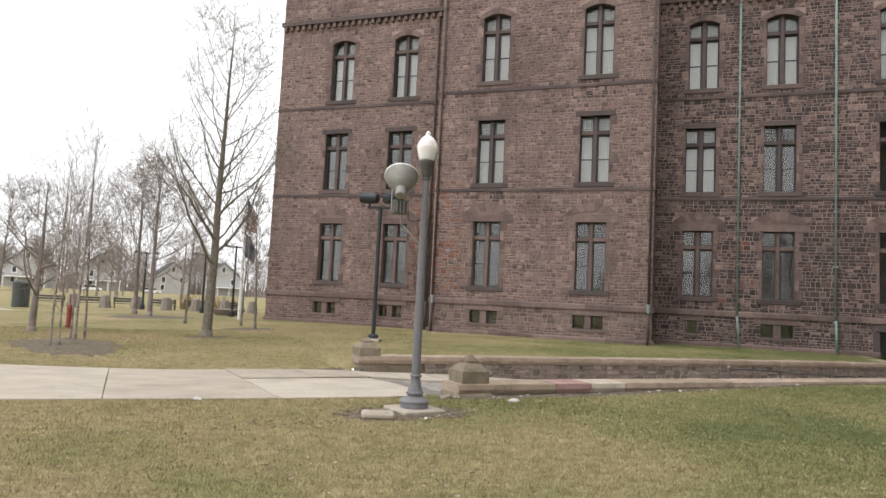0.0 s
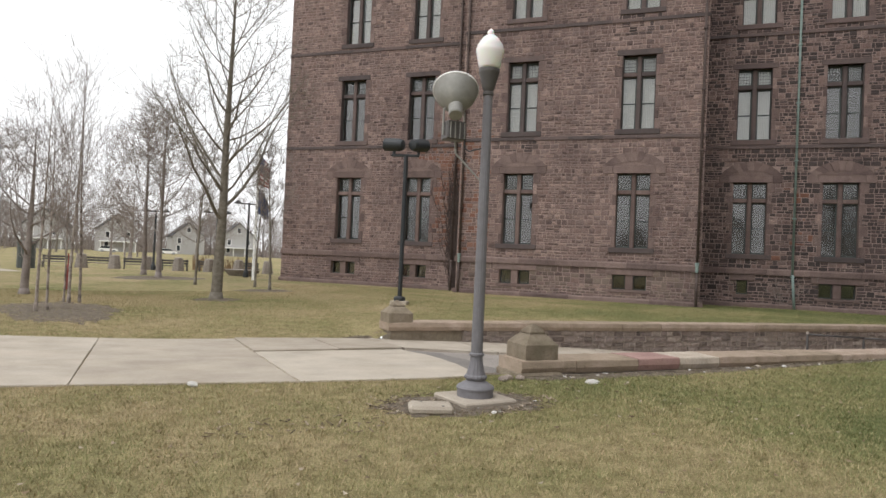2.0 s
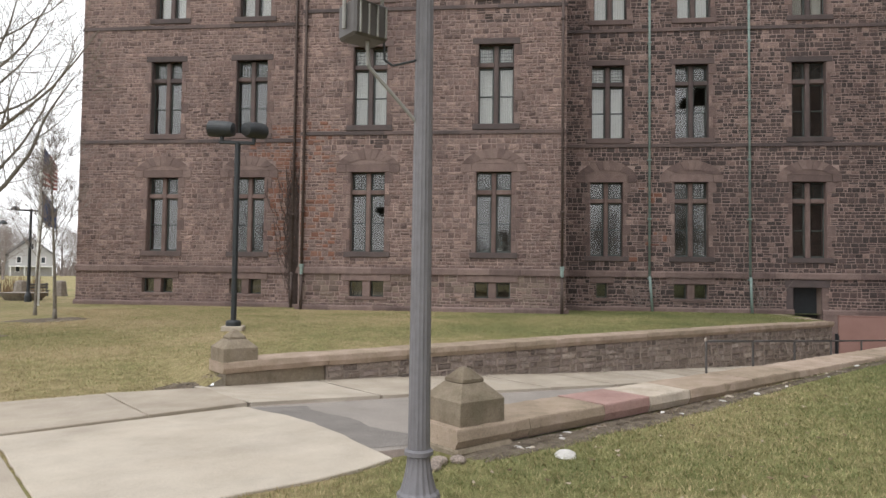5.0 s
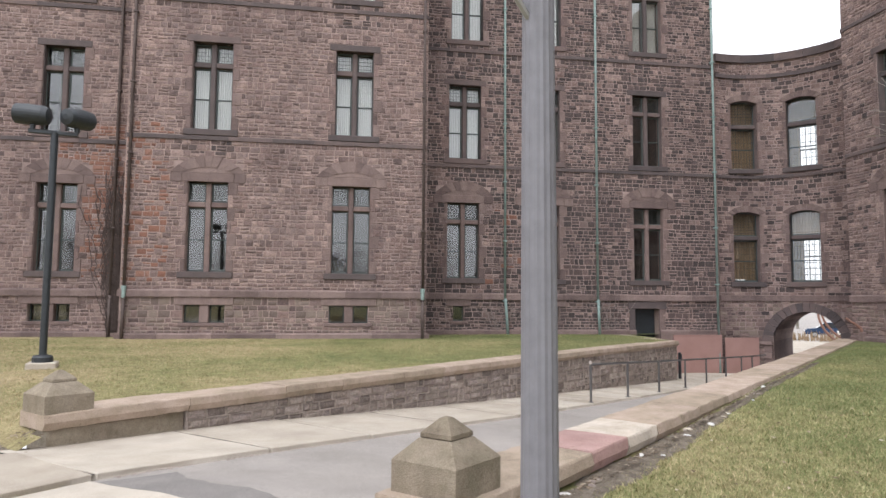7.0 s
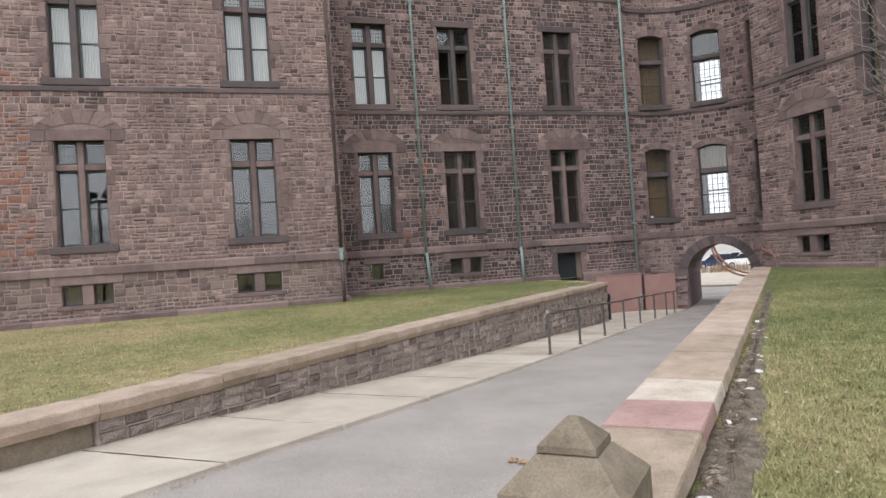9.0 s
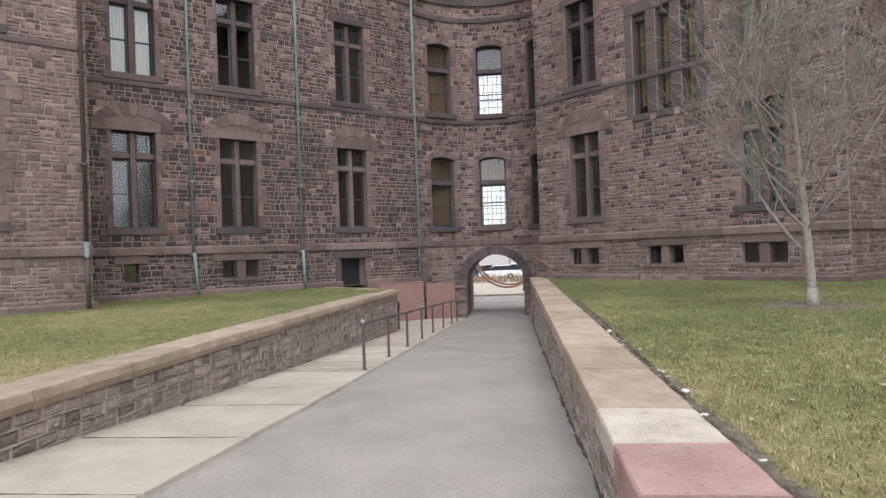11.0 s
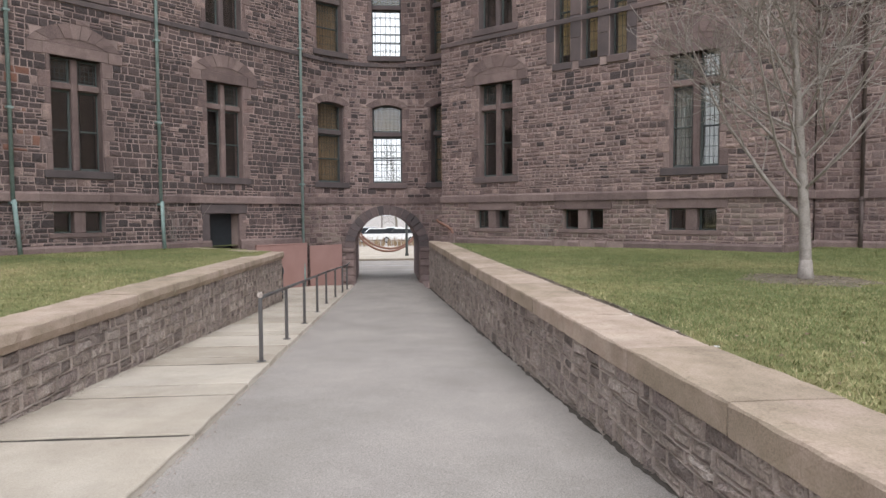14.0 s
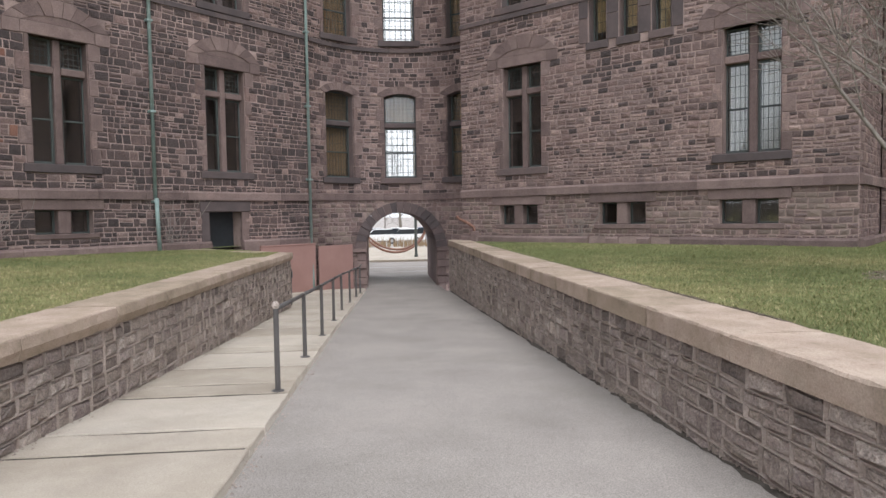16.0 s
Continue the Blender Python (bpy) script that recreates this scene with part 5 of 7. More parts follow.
jx = [5.4, 7.66, 9.52, 11.6, 13.7, 15.35, 15.95, 17.4, 18.0, 19.15, 20.5, 21.1, 22.5, 23.7, 25.0, 26.4, 27.8, 29.2, 30.8, 32.4, 34.0, 35.8]


def sidewalk_far(x):
    if x < 28.7:
        return left_y(x) + 0.12
    return 17.05 + (x - 28.7) * 0.35 if x < 33 else 18.5 - (x - 33) * 0.75


sz = lambda x, y: ramp_z(x) + 0.055 - WALK_FALL * (y - 15.3) * (1 - smooth(5.4, 9.5, x))
for a, b in zip(jx, jx[1:]):
    srng = random.Random(int(a * 100))
    tl, tr = srng.uniform(-0.003, 0.005), srng.uniform(-0.003, 0.005)
    q0, q1, q2, q3 = (srng.uniform(0.004, 0.024) for _ in range(4))
    mids = [x for x in (6.0, 8.0, 12.0) if a < x < b]
    ring = [(a + q0, edge_y(a))] + [(x, edge_y(x)) for x in mids] + [(b - q1, edge_y(b)), (b - q2, sidewalk_far(b))] + [(x, sidewalk_far(x)) for x in reversed(mids)] + [(a + q3, sidewalk_far(a))]
    slab(ring, lambda x, y, a=a, b=b, tl=tl, tr=tr: sz(x, y) + tl + (tr - tl) * (x - a) / (b - a), 0.2, parent=side, gap=0.013, wear=0.016)
g = Geo()
for a in jx:
    p, q = a - 0.05, a + 0.05
    g.add([(p, edge_y(p) + 0.06, sz(p, edge_y(p)) - 0.012), (q, edge_y(q) + 0.06, sz(q, edge_y(q)) - 0.012), (q, sidewalk_far(q), sz(q, sidewalk_far(q)) - 0.012), (p, sidewalk_far(p), sz(p, sidewalk_far(p)) - 0.012)], [(0, 1, 2, 3)])
tagged(part("sidewalk_bed", g, M_JOINT), "dark soil bed in the sidewalk joints", "soil", kind="structure")
g = Geo()
g.add([(28.5, 16.9, -1.8), (36.9, 15.0, -2.02), (36.9, 17.0, -2.02), (32.6, 21.0, -1.9), (30, 20.0, -1.85)], [(0, 1, 2, 3, 4)])
tagged(part("floor_areaway", g, M_CONCRETE), "concrete floor of the areaway by the door", "floor", kind="structure")
# grit and leaf litter gathered along the sidewalk's edge and the wall foot
rng = random.Random(505)
g = Geo()
for i in range(900):
    x = 5.6 + rng.random() ** 1.4 * 22
    if i % 3:
        y, z = edge_y(x) - rng.random() ** 2 * 0.10, 0.006
    else:
        y, z = left_y(x) + 0.04 - rng.random() ** 2 * 0.12, 0.062
    if z < 0.01:
        z += ramp_surface(x, y)
    else:
        z += sz(x, y) - 0.055
    t, l, w = rng.uniform(0, math.tau), rng.uniform(0.006, 0.022), rng.uniform(0.004, 0.010)
    c_, s_ = math.cos(t), math.sin(t)
    g.add([(x + c_ * l, y + s_ * l, z), (x - s_ * w, y + c_ * w, z), (x - c_ * l, y - s_ * l, z), (x + s_ * w, y - c_ * w, z), (x, y, z + rng.uniform(0.006, 0.014))], [(0, 1, 4), (1, 2, 4), (2, 3, 4), (3, 0, 4)])
tagged(part("edge_grit", g, M_RAMPMORTAR), "grit and leaf crumbs along the sidewalk edges", "grit", kind="stuff")

# ---- areaway door and red panel ----
door = thing("door_1", "dark recessed basement door in stone surround", "door", kind="structure", m=map_pose(FD, 9.8, 0.0, -2.0))
g = Geo()
g.cbox(-0.6, 0.6, 0.5, 0.56, 0.0, 3.08, 0.01)
part("leaf", g, M_BLACK, door)
g = Geo()
g.cbox(-0.95, 0.95, -0.05, 0.4, 3.08, 3.42, 0.02)
part("lintel", g, M_TRIMD, door)
for sx in (-1, 1):
    g = Geo()
    g.cbox(*sorted((sx * 0.6, sx * 0.9)), -0.03, 0.4, 1.9, 3.08, 0.02)
    part("jamb", g, M_TRIMD if sx < 0 else M_TRIM, door)
g = Geo()
g.box(11.0, 13.42, -0.2, -0.14, -2.1, -0.16, fn=FD)
g.cbox(11.0, 13.42, -0.22, -0.13, -0.16, -0.11, 0.008, fn=FD)
tagged(part("wall_panel", g, M_REDPANEL), "flat red-brown painted panel wall", "panel", kind="structure")
g = Geo()
dx, dy = 36.72 - 35.42, 15.42 - 16.62
ln = math.hypot(dx, dy)
FP = lambda s, d, z: (35.42 + dx / ln * s - dy / ln * d * 1, 16.62 + dy / ln * s + dx / ln * d, z)
g.box(0, ln, 0.0, 0.06, -2.1, -0.24, fn=FP)
tagged(part("wall_panel", g, M_REDPANEL), "flat red-brown painted panel wall beside the arch", "panel", kind="structure")


# ---- downpipes ----
def downpipe(fn, s, d, z0, z1, mat, label, kick=0.0, r=0.055, shoe=False):
    t = thing("downpipe", label, "downpipe", "downpipes on the facade")
    g = Geo()
    g.tube(fn(s, d, z0 + 1.6), fn(s, d, z1), r, r, 10)
    g.tube(fn(s + kick, d - 0.06, z0), fn(s, d - 0.06 if kick else d, z0 + 1.6), r * 1.15, r * 1.1, 10)
    part("pipe", g, mat, t, smooth=True)
    if shoe:
        g = Geo()
        g.tube(fn(s, d - 0.02, z0 + 1.5), fn(s, d - 0.02, z0 + 1.8), r * 1.25, r * 1.35, 10)
        g.tube(fn(s, d - 0.02, z0 + 1.8), fn(s, d - 0.02, z0 + 1.95), r * 1.65, r * 1.65, 10)
        part("shoe", g, M_GREEN, t, "verdigris copper pipe shoe", smooth=False)
    z = z0 + 1.5
    while z < z1:
        g = Geo()
        g.cbox(s - r - 0.03, s + r + 0.03, d - r - 0.015, 0.0, z - 0.035, z + 0.035, 0.008, fn=fn)
        part("bracket", g, mat, t)
        z += 2.7


downpipe(FD, 2.95, -0.13, -0.1, 21.5, M_GREEN, "verdigris copper downpipe on the sandstone wall", 0.12)
downpipe(FD, 7.33, -0.13, -0.1, 21.5, M_GREEN, "verdigris copper downpipe with a bent foot", 0.05)
downpipe(FD, 13.3, -0.12, -1.95, 21.5, M_GREEN, "tall verdigris copper downpipe beside the connector", 0.0)
downpipe(FB, -1.2, -0.1, -0.1, 18.0, M_BROWNPIPE, "brown corner downpipe with a green shoe", shoe=True)
downpipe(FB, -12.2, -0.1, -0.1, 21.5, M_BROWNPIPE, "brown downpipe with a green copper shoe", shoe=True)
downpipe(FA, -13.1, -0.1, -0.1, 21.5, M_BROWNPIPE, "brown downpipe in the pavilion angle")
downpipe(FS, -18.3, -0.12, -0.1, 21.5, M_BROWNPIPE, "dark brown downpipe on the far wall")

# bare creeper stems on the wall
def creeper(fn, s, z0, h, spread, seed, label, stems=14, wide=1.0, r=0.008, mat=None):
    rng = random.Random(seed)
    g = Geo()
    for _ in range(stems):
        p = [s + rng.uniform(-0.2, 0.2) * wide, z0]
        ds = rng.uniform(-spread, spread)
        while p[1] < z0 + h * rng.uniform(0.5, 1.0):
            q = [p[0] + ds * 0.15 + rng.uniform(-0.1, 0.1), p[1] + rng.uniform(0.12, 0.3)]
            g.tube(fn(p[0], -0.09, p[1]), fn(q[0], -0.09 - 0.05 * rng.random() * (wide > 1), q[1]), r, r * 0.85, 4, caps=False)
            p = q
            if len(g.f) > 900 * stems / 14:
                break
    tagged(part("creeper", g, mat or M_TWIG), label, "creeper")


creeper(FA, -12.8, -0.1, 9.0, 0.16, 81, "dense dark leafless creeper climbing the pavilion angle", 170, 1.7, 0.017, M_BROWNPIPE)
creeper(FD, 2.6, -0.1, 1.6, 1.2, 82, "thin leafless creeper by the downpipe")
creeper(FR, -27.2, -0.1, 1.1, 0.9, 83, "small leafless shrub stems against the wall")
creeper(FD, 7.9, 0.0, 2.2, 1.0, 84, "thin leafless creeper stems on sandstone")

# ---- handrail ----
rail = thing("handrail", "dark brown steel handrail along the sidewalk edge", "handrail")
px = [17.5, 19.85, 22.3, 24.8, 27.2, 29.6, 31.7, 33.3]
tops = []
for i, x in enumerate(px):
    y = 15.46 - max(0, x - 17.5) * 0.014 if x < 28 else 15.31 - (x - 28) * 0.05
    z = ramp_z(x) + 0.052
    g = Geo()
    g.tube((x, y, z), (x, y, z + 0.93), 0.032, 0.03, 10)
    part("post", g, M_RAIL, rail, smooth=False)
    g = Geo()
    g.lathe([(0.07, 0), (0.07, 0.012), (0.04, 0.02)], 12, (x, y, z))
    part("foot_plate", g, M_RAIL, rail)
    tops.append((x, y, z + 0.92))
tops.append((36.4, 15.1, ramp_z(36.4) + 0.95))
for a, b in zip(tops, tops[1:]):
    g = Geo()
    g.tube(a, b, 0.028, 0.028, 10)
    part("top_rail", g, M_RAIL, rail, smooth=True)
g = Geo()
g.lathe([(0.0, -0.045), (0.03, -0.035), (0.045, 0), (0.03, 0.035), (0.005, 0.045)], 12, (tops[0][0], tops[0][1], tops[0][2] + 0.04))
part("knob", g, M_WALLSTONE, rail, "worn pale round end knob")
bol = thing("post_box", "slim black post with a card box by the wall end", "post", m=pose(29.3, 16.9, ramp_z(29.3) + 0.04))
g = Geo()
g.cbox(-0.05, 0.05, -0.05, 0.05, 0, 1.05, 0.01)
part("post", g, M_BLACK, bol)
g = Geo()
g.cbox(-0.06, 0.06, -0.075, -0.05, 0.8, 0.98, 0.006)
part("reader", g, M_BLACK, bol)


# ---- street lamp with floodlight ----
LX, LY, LZ = 4.19, 9.74, -0.18
lamp = thing("street_lamp", "grey fluted cast-iron lamp post with white acorn globe", "street lamp", m=pose(LX, LY, LZ))
g = Geo()
g.cbox(-0.36, 0.36, -0.36, 0.36, -0.12, 0.03, 0.02)
ft = part("footing", g, M_CONCRETE, lamp, "square concrete footing")
ft.rotation_euler = (0, 0, radians(8))
g = Geo()
g.lathe([(0.215, 0.03), (0.215, 0.11), (0.225, 0.115), (0.227, 0.135), (0.21, 0.155), (0.175, 0.178), (0.135, 0.20), (0.112, 0.215), (0.112, 0.225)], 32)
part("base", g, M_POLE, lamp, smooth=False)
g = Geo()
g.lathe([(0.112, 0.225), (0.132, 0.235), (0.138, 0.25), (0.134, 0.27), (0.115, 0.285), (0.110, 0.30), (0.090, 0.37), (0.076, 0.45), (0.072, 0.50)], 32, flute=0.06)
part("bell", g, M_POLE, lamp)
g = Geo()
g.lathe([(0.08, 0.50), (0.09, 0.505), (0.09, 0.53), (0.078, 0.54)], 24)
part("collar", g, M_POLE, lamp)
g = Geo()
g.lathe([(0.070, 0.54), (0.063, 2.0), (0.054, 3.62)], 32, flute=0.05)
part("shaft", g, M_POLE, lamp)
g = Geo()
g.lathe([(0.055, 3.60), (0.065, 3.61), (0.065, 3.64), (0.055, 3.65), (0.075, 3.70), (0.11, 3.83), (0.125, 3.88), (0.125, 3.92), (0.10, 3.925)], 24)
part("capital", g, M_RAIL, lamp, "dark bronze lamp capital")
g = Geo()
g.lathe([(0.115, 3.925), (0.13, 3.95), (0.165, 4.12), (0.17, 4.16), (0.155, 4.18), (0.16, 4.20), (0.10, 4.29), (0.06, 4.325), (0.035, 4.335), (0.045, 4.36), (0.03, 4.39), (0.008, 4.41)], 32, flute=0.012)
part("globe", g, M_ACORN, lamp, "white ribbed acorn globe", smooth=True)

flood = thing("floodlight", "grey bowl floodlight with ballast box on the lamp post", "floodlight", m=pose(LX - 0.37, LY + 0.12, 3.33))
axis_m = (Vector((0.22, 0.54, 0.78))).normalized().to_track_quat("Z", "Y").to_matrix().to_4x4()


def turned(prof, n, m, at=(0, 0, 0)):
    g = Geo()
    g.lathe(prof, n)
    g.v = [tuple(m @ Vector(p) + Vector(at)) for p in g.v]
    return g


part("bowl", turned([(0.06, -0.20), (0.10, -0.18), (0.17, -0.11), (0.235, -0.01), (0.262, 0.08), (0.272, 0.10), (0.265, 0.11), (0.23, 0.105)], 40, axis_m, (0, 0, 0.06)), M_DISH, flood, smooth=True)
part("rim", turned([(0.268, 0.095), (0.278, 0.10), (0.278, 0.118), (0.262, 0.118)], 40, axis_m, (0, 0, 0.06)), M_WHITE, flood, "pale rolled metal rim")
part("socket", turned([(0.075, -0.34), (0.085, -0.32), (0.08, -0.24), (0.09, -0.20), (0.075, -0.17)], 20, axis_m, (0, 0, 0.06)), M_DISH, flood)
g = Geo()
g.cbox(-0.13, 0.11, -0.10, 0.10, -0.47, -0.25, 0.015)
part("ballast_box", g, M_RAIL, flood, "dark ribbed ballast box")
for i in range(4):
    g = Geo()
    x = -0.10 + i * 0.06
    g.cbox(x, x + 0.012, -0.115, -0.1, -0.46, -0.27, 0.003)
    part("fin", g, M_DISH, flood)
for sx in (-0.145, 0.125):
    g = Geo()
    g.tube((sx, 0, -0.42), (sx, 0, -0.12), 0.012, 0.012, 6)
    g.tube((sx, 0, -0.12), (sx * 0.6, 0.02, -0.02), 0.012, 0.012, 6)
    part("yoke_arm", g, M_DISH, flood)
g = Geo()
g.tube((-0.01, -0.03, -0.25), (0.02, -0.02, -0.62), 0.014, 0.014, 8)
g.tube((0.02, -0.02, -0.62), (0.37, -0.12, -0.98), 0.012, 0.012, 6)
part("strut", g, M_DISH, flood)
g = Geo()
pts = [(0.14, 0, -0.40), (0.15, 0, -0.55), (0.2, -0.02, -0.58), (0.3, -0.1, -0.55), (0.36, -0.12, -0.52)]
for a, b in zip(pts, pts[1:]):
    g.tube(a, b, 0.008, 0.008, 6)
part("cable", g, M_BLACK, flood, "black cable to the post")

# handhole cover beside the lamp
g = Geo()
g.cbox(-0.24, 0.24, -0.17, 0.17, -0.02, 0.075, 0.03)
hh = part("handhole_cover", g, M_CONCRETE)
tagged(hh, "pale concrete handhole cover set in the soil", "utility cover")
hh.matrix_basis = pose(3.45, 9.34, -0.20, 0, 0, -18)
for hx, hy in ((-0.1, 0.11), (0.12, -0.11)):
    g = Geo()
    g.lathe([(0.02, 0), (0.018, 0.004), (0.004, 0.006)], 10, (hx, hy, 0.0745))
    part("bolt", g, M_RAIL, hh)


# ---- twin floodlights on a post in the lawn ----
fp = thing("floodlight_post", "black post with two cylindrical floodlights on a crossbar", "floodlight post", m=pose(8.5, 23.85, -0.08))
g = Geo()
g.cbox(-0.28, 0.28, -0.28, 0.28, -0.1, 0.10, 0.02)
part("footing", g, M_CONCRETE, fp, "square concrete footing")
g = Geo()
g.lathe([(0.2, 0.10), (0.2, 0.2), (0.17, 0.24), (0.08, 0.26)], 16)
part("base", g, M_BLACK, fp)
g = Geo()
g.lathe([(0.075, 0.24), (0.075, 5.03)], 16)
part("pole", g, M_BLACK, fp, smooth=False)
g = Geo()
g.cbox(-0.5, 0.45, -0.045, 0.045, 4.98, 5.07, 0.012)
part("crossbar", g, M_BLACK, fp)
for x, ax in ((-0.42, Vector((-0.95, 0.3, 0.06))), (0.42, Vector((0.55, 0.8, 0.1)))):
    m = ax.normalized().to_track_quat("Z", "Y").to_matrix().to_4x4()
    hd = part("head", turned([(0.06, -0.36), (0.17, -0.33), (0.21, -0.22), (0.225, 0.1), (0.215, 0.34), (0.20, 0.345)], 24, m, (x, 0, 5.38)), M_BLACK, fp)
    part("lens", turned([(0.195, 0.338), (0.19, 0.35), (0.01, 0.356)], 24, m, (x, 0, 5.38)), M_CARGREY, hd, "pale grey lens disc")
    g = Geo()
    g.tube((x, 0, 5.06), (x, 0, 5.2), 0.05, 0.06, 10)
    part("swivel", g, M_BLACK, fp)
fp.rotation_euler = (0, 0, radians(-30))


# ---- small stones, leaves and soil ----
def lump(name, x, y, z, r, mat, label, cat, seed, flat=0.5, stretch=1.6):
    rng = random.Random(seed)
    bm = bmesh.new()
    bmesh.ops.create_icosphere(bm, subdivisions=2, radius=r)
    for v in bm.verts:
        v.co *= 1 + 0.35 * noise.noise(v.co / r * 0.9 + Vector((seed, 0, 0)))
        v.co.z *= flat
        v.co.x *= stretch
    me = bpy.data.meshes.new(name)
    bm.to_mesh(me)
    bm.free()
    me.materials.append(mat)
    ob = new(name, me)
    ob.matrix_basis = pose(x, y, z, 0, 0, rng.uniform(0, 180))
    return tagged(ob, label, cat, "loose stones on the lawn")


lump("loose_stone", 6.5, 10.56, -0.215, 0.10, M_WHITESTONE, "flat white stone lying on the lawn", "stone", 3, 0.35)
lump("loose_stone", 1.15, 11.25, -0.195, 0.055, M_WHITESTONE, "small white stone at the walk edge", "stone", 5, 0.6)
rng = random.Random(9)
for i in range(34):
    x = 6.3 + rng.random() ** 2.2 * 9
    y = 11.1 - rng.random() * 0.22
    lump("loose_stone", x, y, ground_z(x, y) + 0.015, rng.uniform(0.012, 0.04), rng.choice([M_WHITESTONE, M_WALLSTONE, M_PALE]), "small pale stone chip beside the coping", "stone", 20 + i, 0.6, rng.uniform(1, 1.7))
for i in range(12):
    x, y = LX + rng.uniform(-0.9, 0.8), LY - 0.1 + rng.uniform(-0.55, 0.3)
    lump("loose_stone", x, y, ground_z(x, y) + 0.01, rng.uniform(0.012, 0.035), M_WHITESTONE, "tiny pale stone in the soil round the lamp", "stone", 90 + i, 0.6, 1.3)
for i, (x, y) in enumerate(((5.4, 11.05), (5.25, 10.95), (5.55, 10.98))):
    lump("loose_stone", x, y, -0.2, 0.07, M_WALLSTONE, "grey rubble piece at the wall end", "stone", 130 + i, 0.6, 1.3)


def soil_patch(x, y, rx, ry, rot, seed, label="bare mulch and soil patch in the lawn"):
    rng = random.Random(seed)
    n, rings = 96, 6
    vs = [(x, y, ground_z(x, y) + 0.016)]
    for k in range(1, rings + 1):
        for i in range(n):
            a = i * math.tau / n
            w = k / rings * (1 + 0.25 * noise.noise((math.cos(a) * 1.7, math.sin(a) * 1.7, seed)) + (0.22 * noise.noise((math.cos(a) * 9, math.sin(a) * 9, seed + 0.5)) + rng.uniform(-0.05, 0.05)) * k / rings)
            px_, py_ = rx * w * math.cos(a), ry * w * math.sin(a)
            cx, cy = px_ * math.cos(rot) - py_ * math.sin(rot), px_ * math.sin(rot) + py_ * math.cos(rot)
            zz = ground_z(x + cx, y + cy) + (0.012 + 0.018 * rng.random()) * (1 - (k / rings) ** 3) + 0.004 - (0.02 if k == rings else 0)
            vs.append((x + cx, y + cy, zz))
    fs = [(0, 1 + i, 1 + (i + 1) % n) for i in range(n)]
    for k in range(rings - 1):
        fs += [(1 + k * n + i, 1 + (k + 1) * n + i, 1 + (k + 1) * n + (i + 1) % n, 1 + k * n + (i + 1) % n) for i in range(n)]
    g = Geo()
    g.add(vs, fs)
    tagged(part("soil_patch", g, M_DIRT), label, "soil", kind="structure")


soil_patch(LX - 0.15, LY - 0.1, 1.15, 0.6, 0.1, 1)
soil_patch(18.3, 6.7, 1.15, 1.1, 0, 2, "round mulch bed under the young tree")
soil_patch(-1.4, 22.0, 1.6, 2.4, 0.2, 3)
soil_patch(1.3, 40.0, 2.4, 2.2, 0, 4, "mulch ring round the large tree")
soil_patch(2.8, 25.9, 0.9, 0.8, 0, 5)
soil_patch(5.2, 30.4, 1.3, 0.9, 0, 6)
soil_patch(5.35, 17.85, 0.5, 0.42, 0.3, 7)
for i in range(10):
    soil_patch(6.6 + i * 1.5, 11.0, 1.0, (0.26, 0.24, 0.2, 0.15)[i] if i < 4 else 0.09, 0.0, 30 + i, "narrow soil strip along the coping")

# fallen leaves on the ramp
for i, (x, y) in enumerate(((8.67, 12.90), (8.64, 12.80))):
    g = Geo()
    lp = [(0.06 * math.cos(a) * (1.6 if j % 2 else 0.8), 0.04 * math.sin(a) * (1.3 if j % 2 else 0.7), 0.012 * (j % 3)) for j, a in enumerate([k * math.tau / 10 for k in range(10)])]
    g.add(lp + [(0, 0, 0.004)], [(k, (k + 1) % 10, 10) for k in range(10)])
    lf = tagged(part("fallen_leaf", g, M_LEAF), "curled brown fallen leaf on the asphalt", "leaf", "fallen leaves")
    lf.matrix_basis = pose(x, y, ramp_surface(x, y) + 0.012, 0, 0, 40 * i)

# iron spout bracket by the arch
sp = thing("iron_spout", "rusty curved iron bracket beside the arch", "bracket")
g = Geo()
pts = [(-32.05, 0.80), (-31.95, 0.72), (-31.6, 0.58), (-31.3, 0.42), (-31.25, 0.25)]
for (a, b), (c, e) in zip(pts, pts[1:]):
    g.tube(FR(a, -0.12, b), FR(c, -0.12, e), 0.05, 0.05, 8)
part("arm", g, M_RUSTIRON, sp, smooth=True)
g = Geo()
g.cbox(-31.35, -31.12, -0.22, -0.02, -0.15, 0.28, 0.02, fn=FR)
part("block", g, M_TRIM, sp)

# wood chips and litter on the bare soil
rng = random.Random(77)
g = Geo()
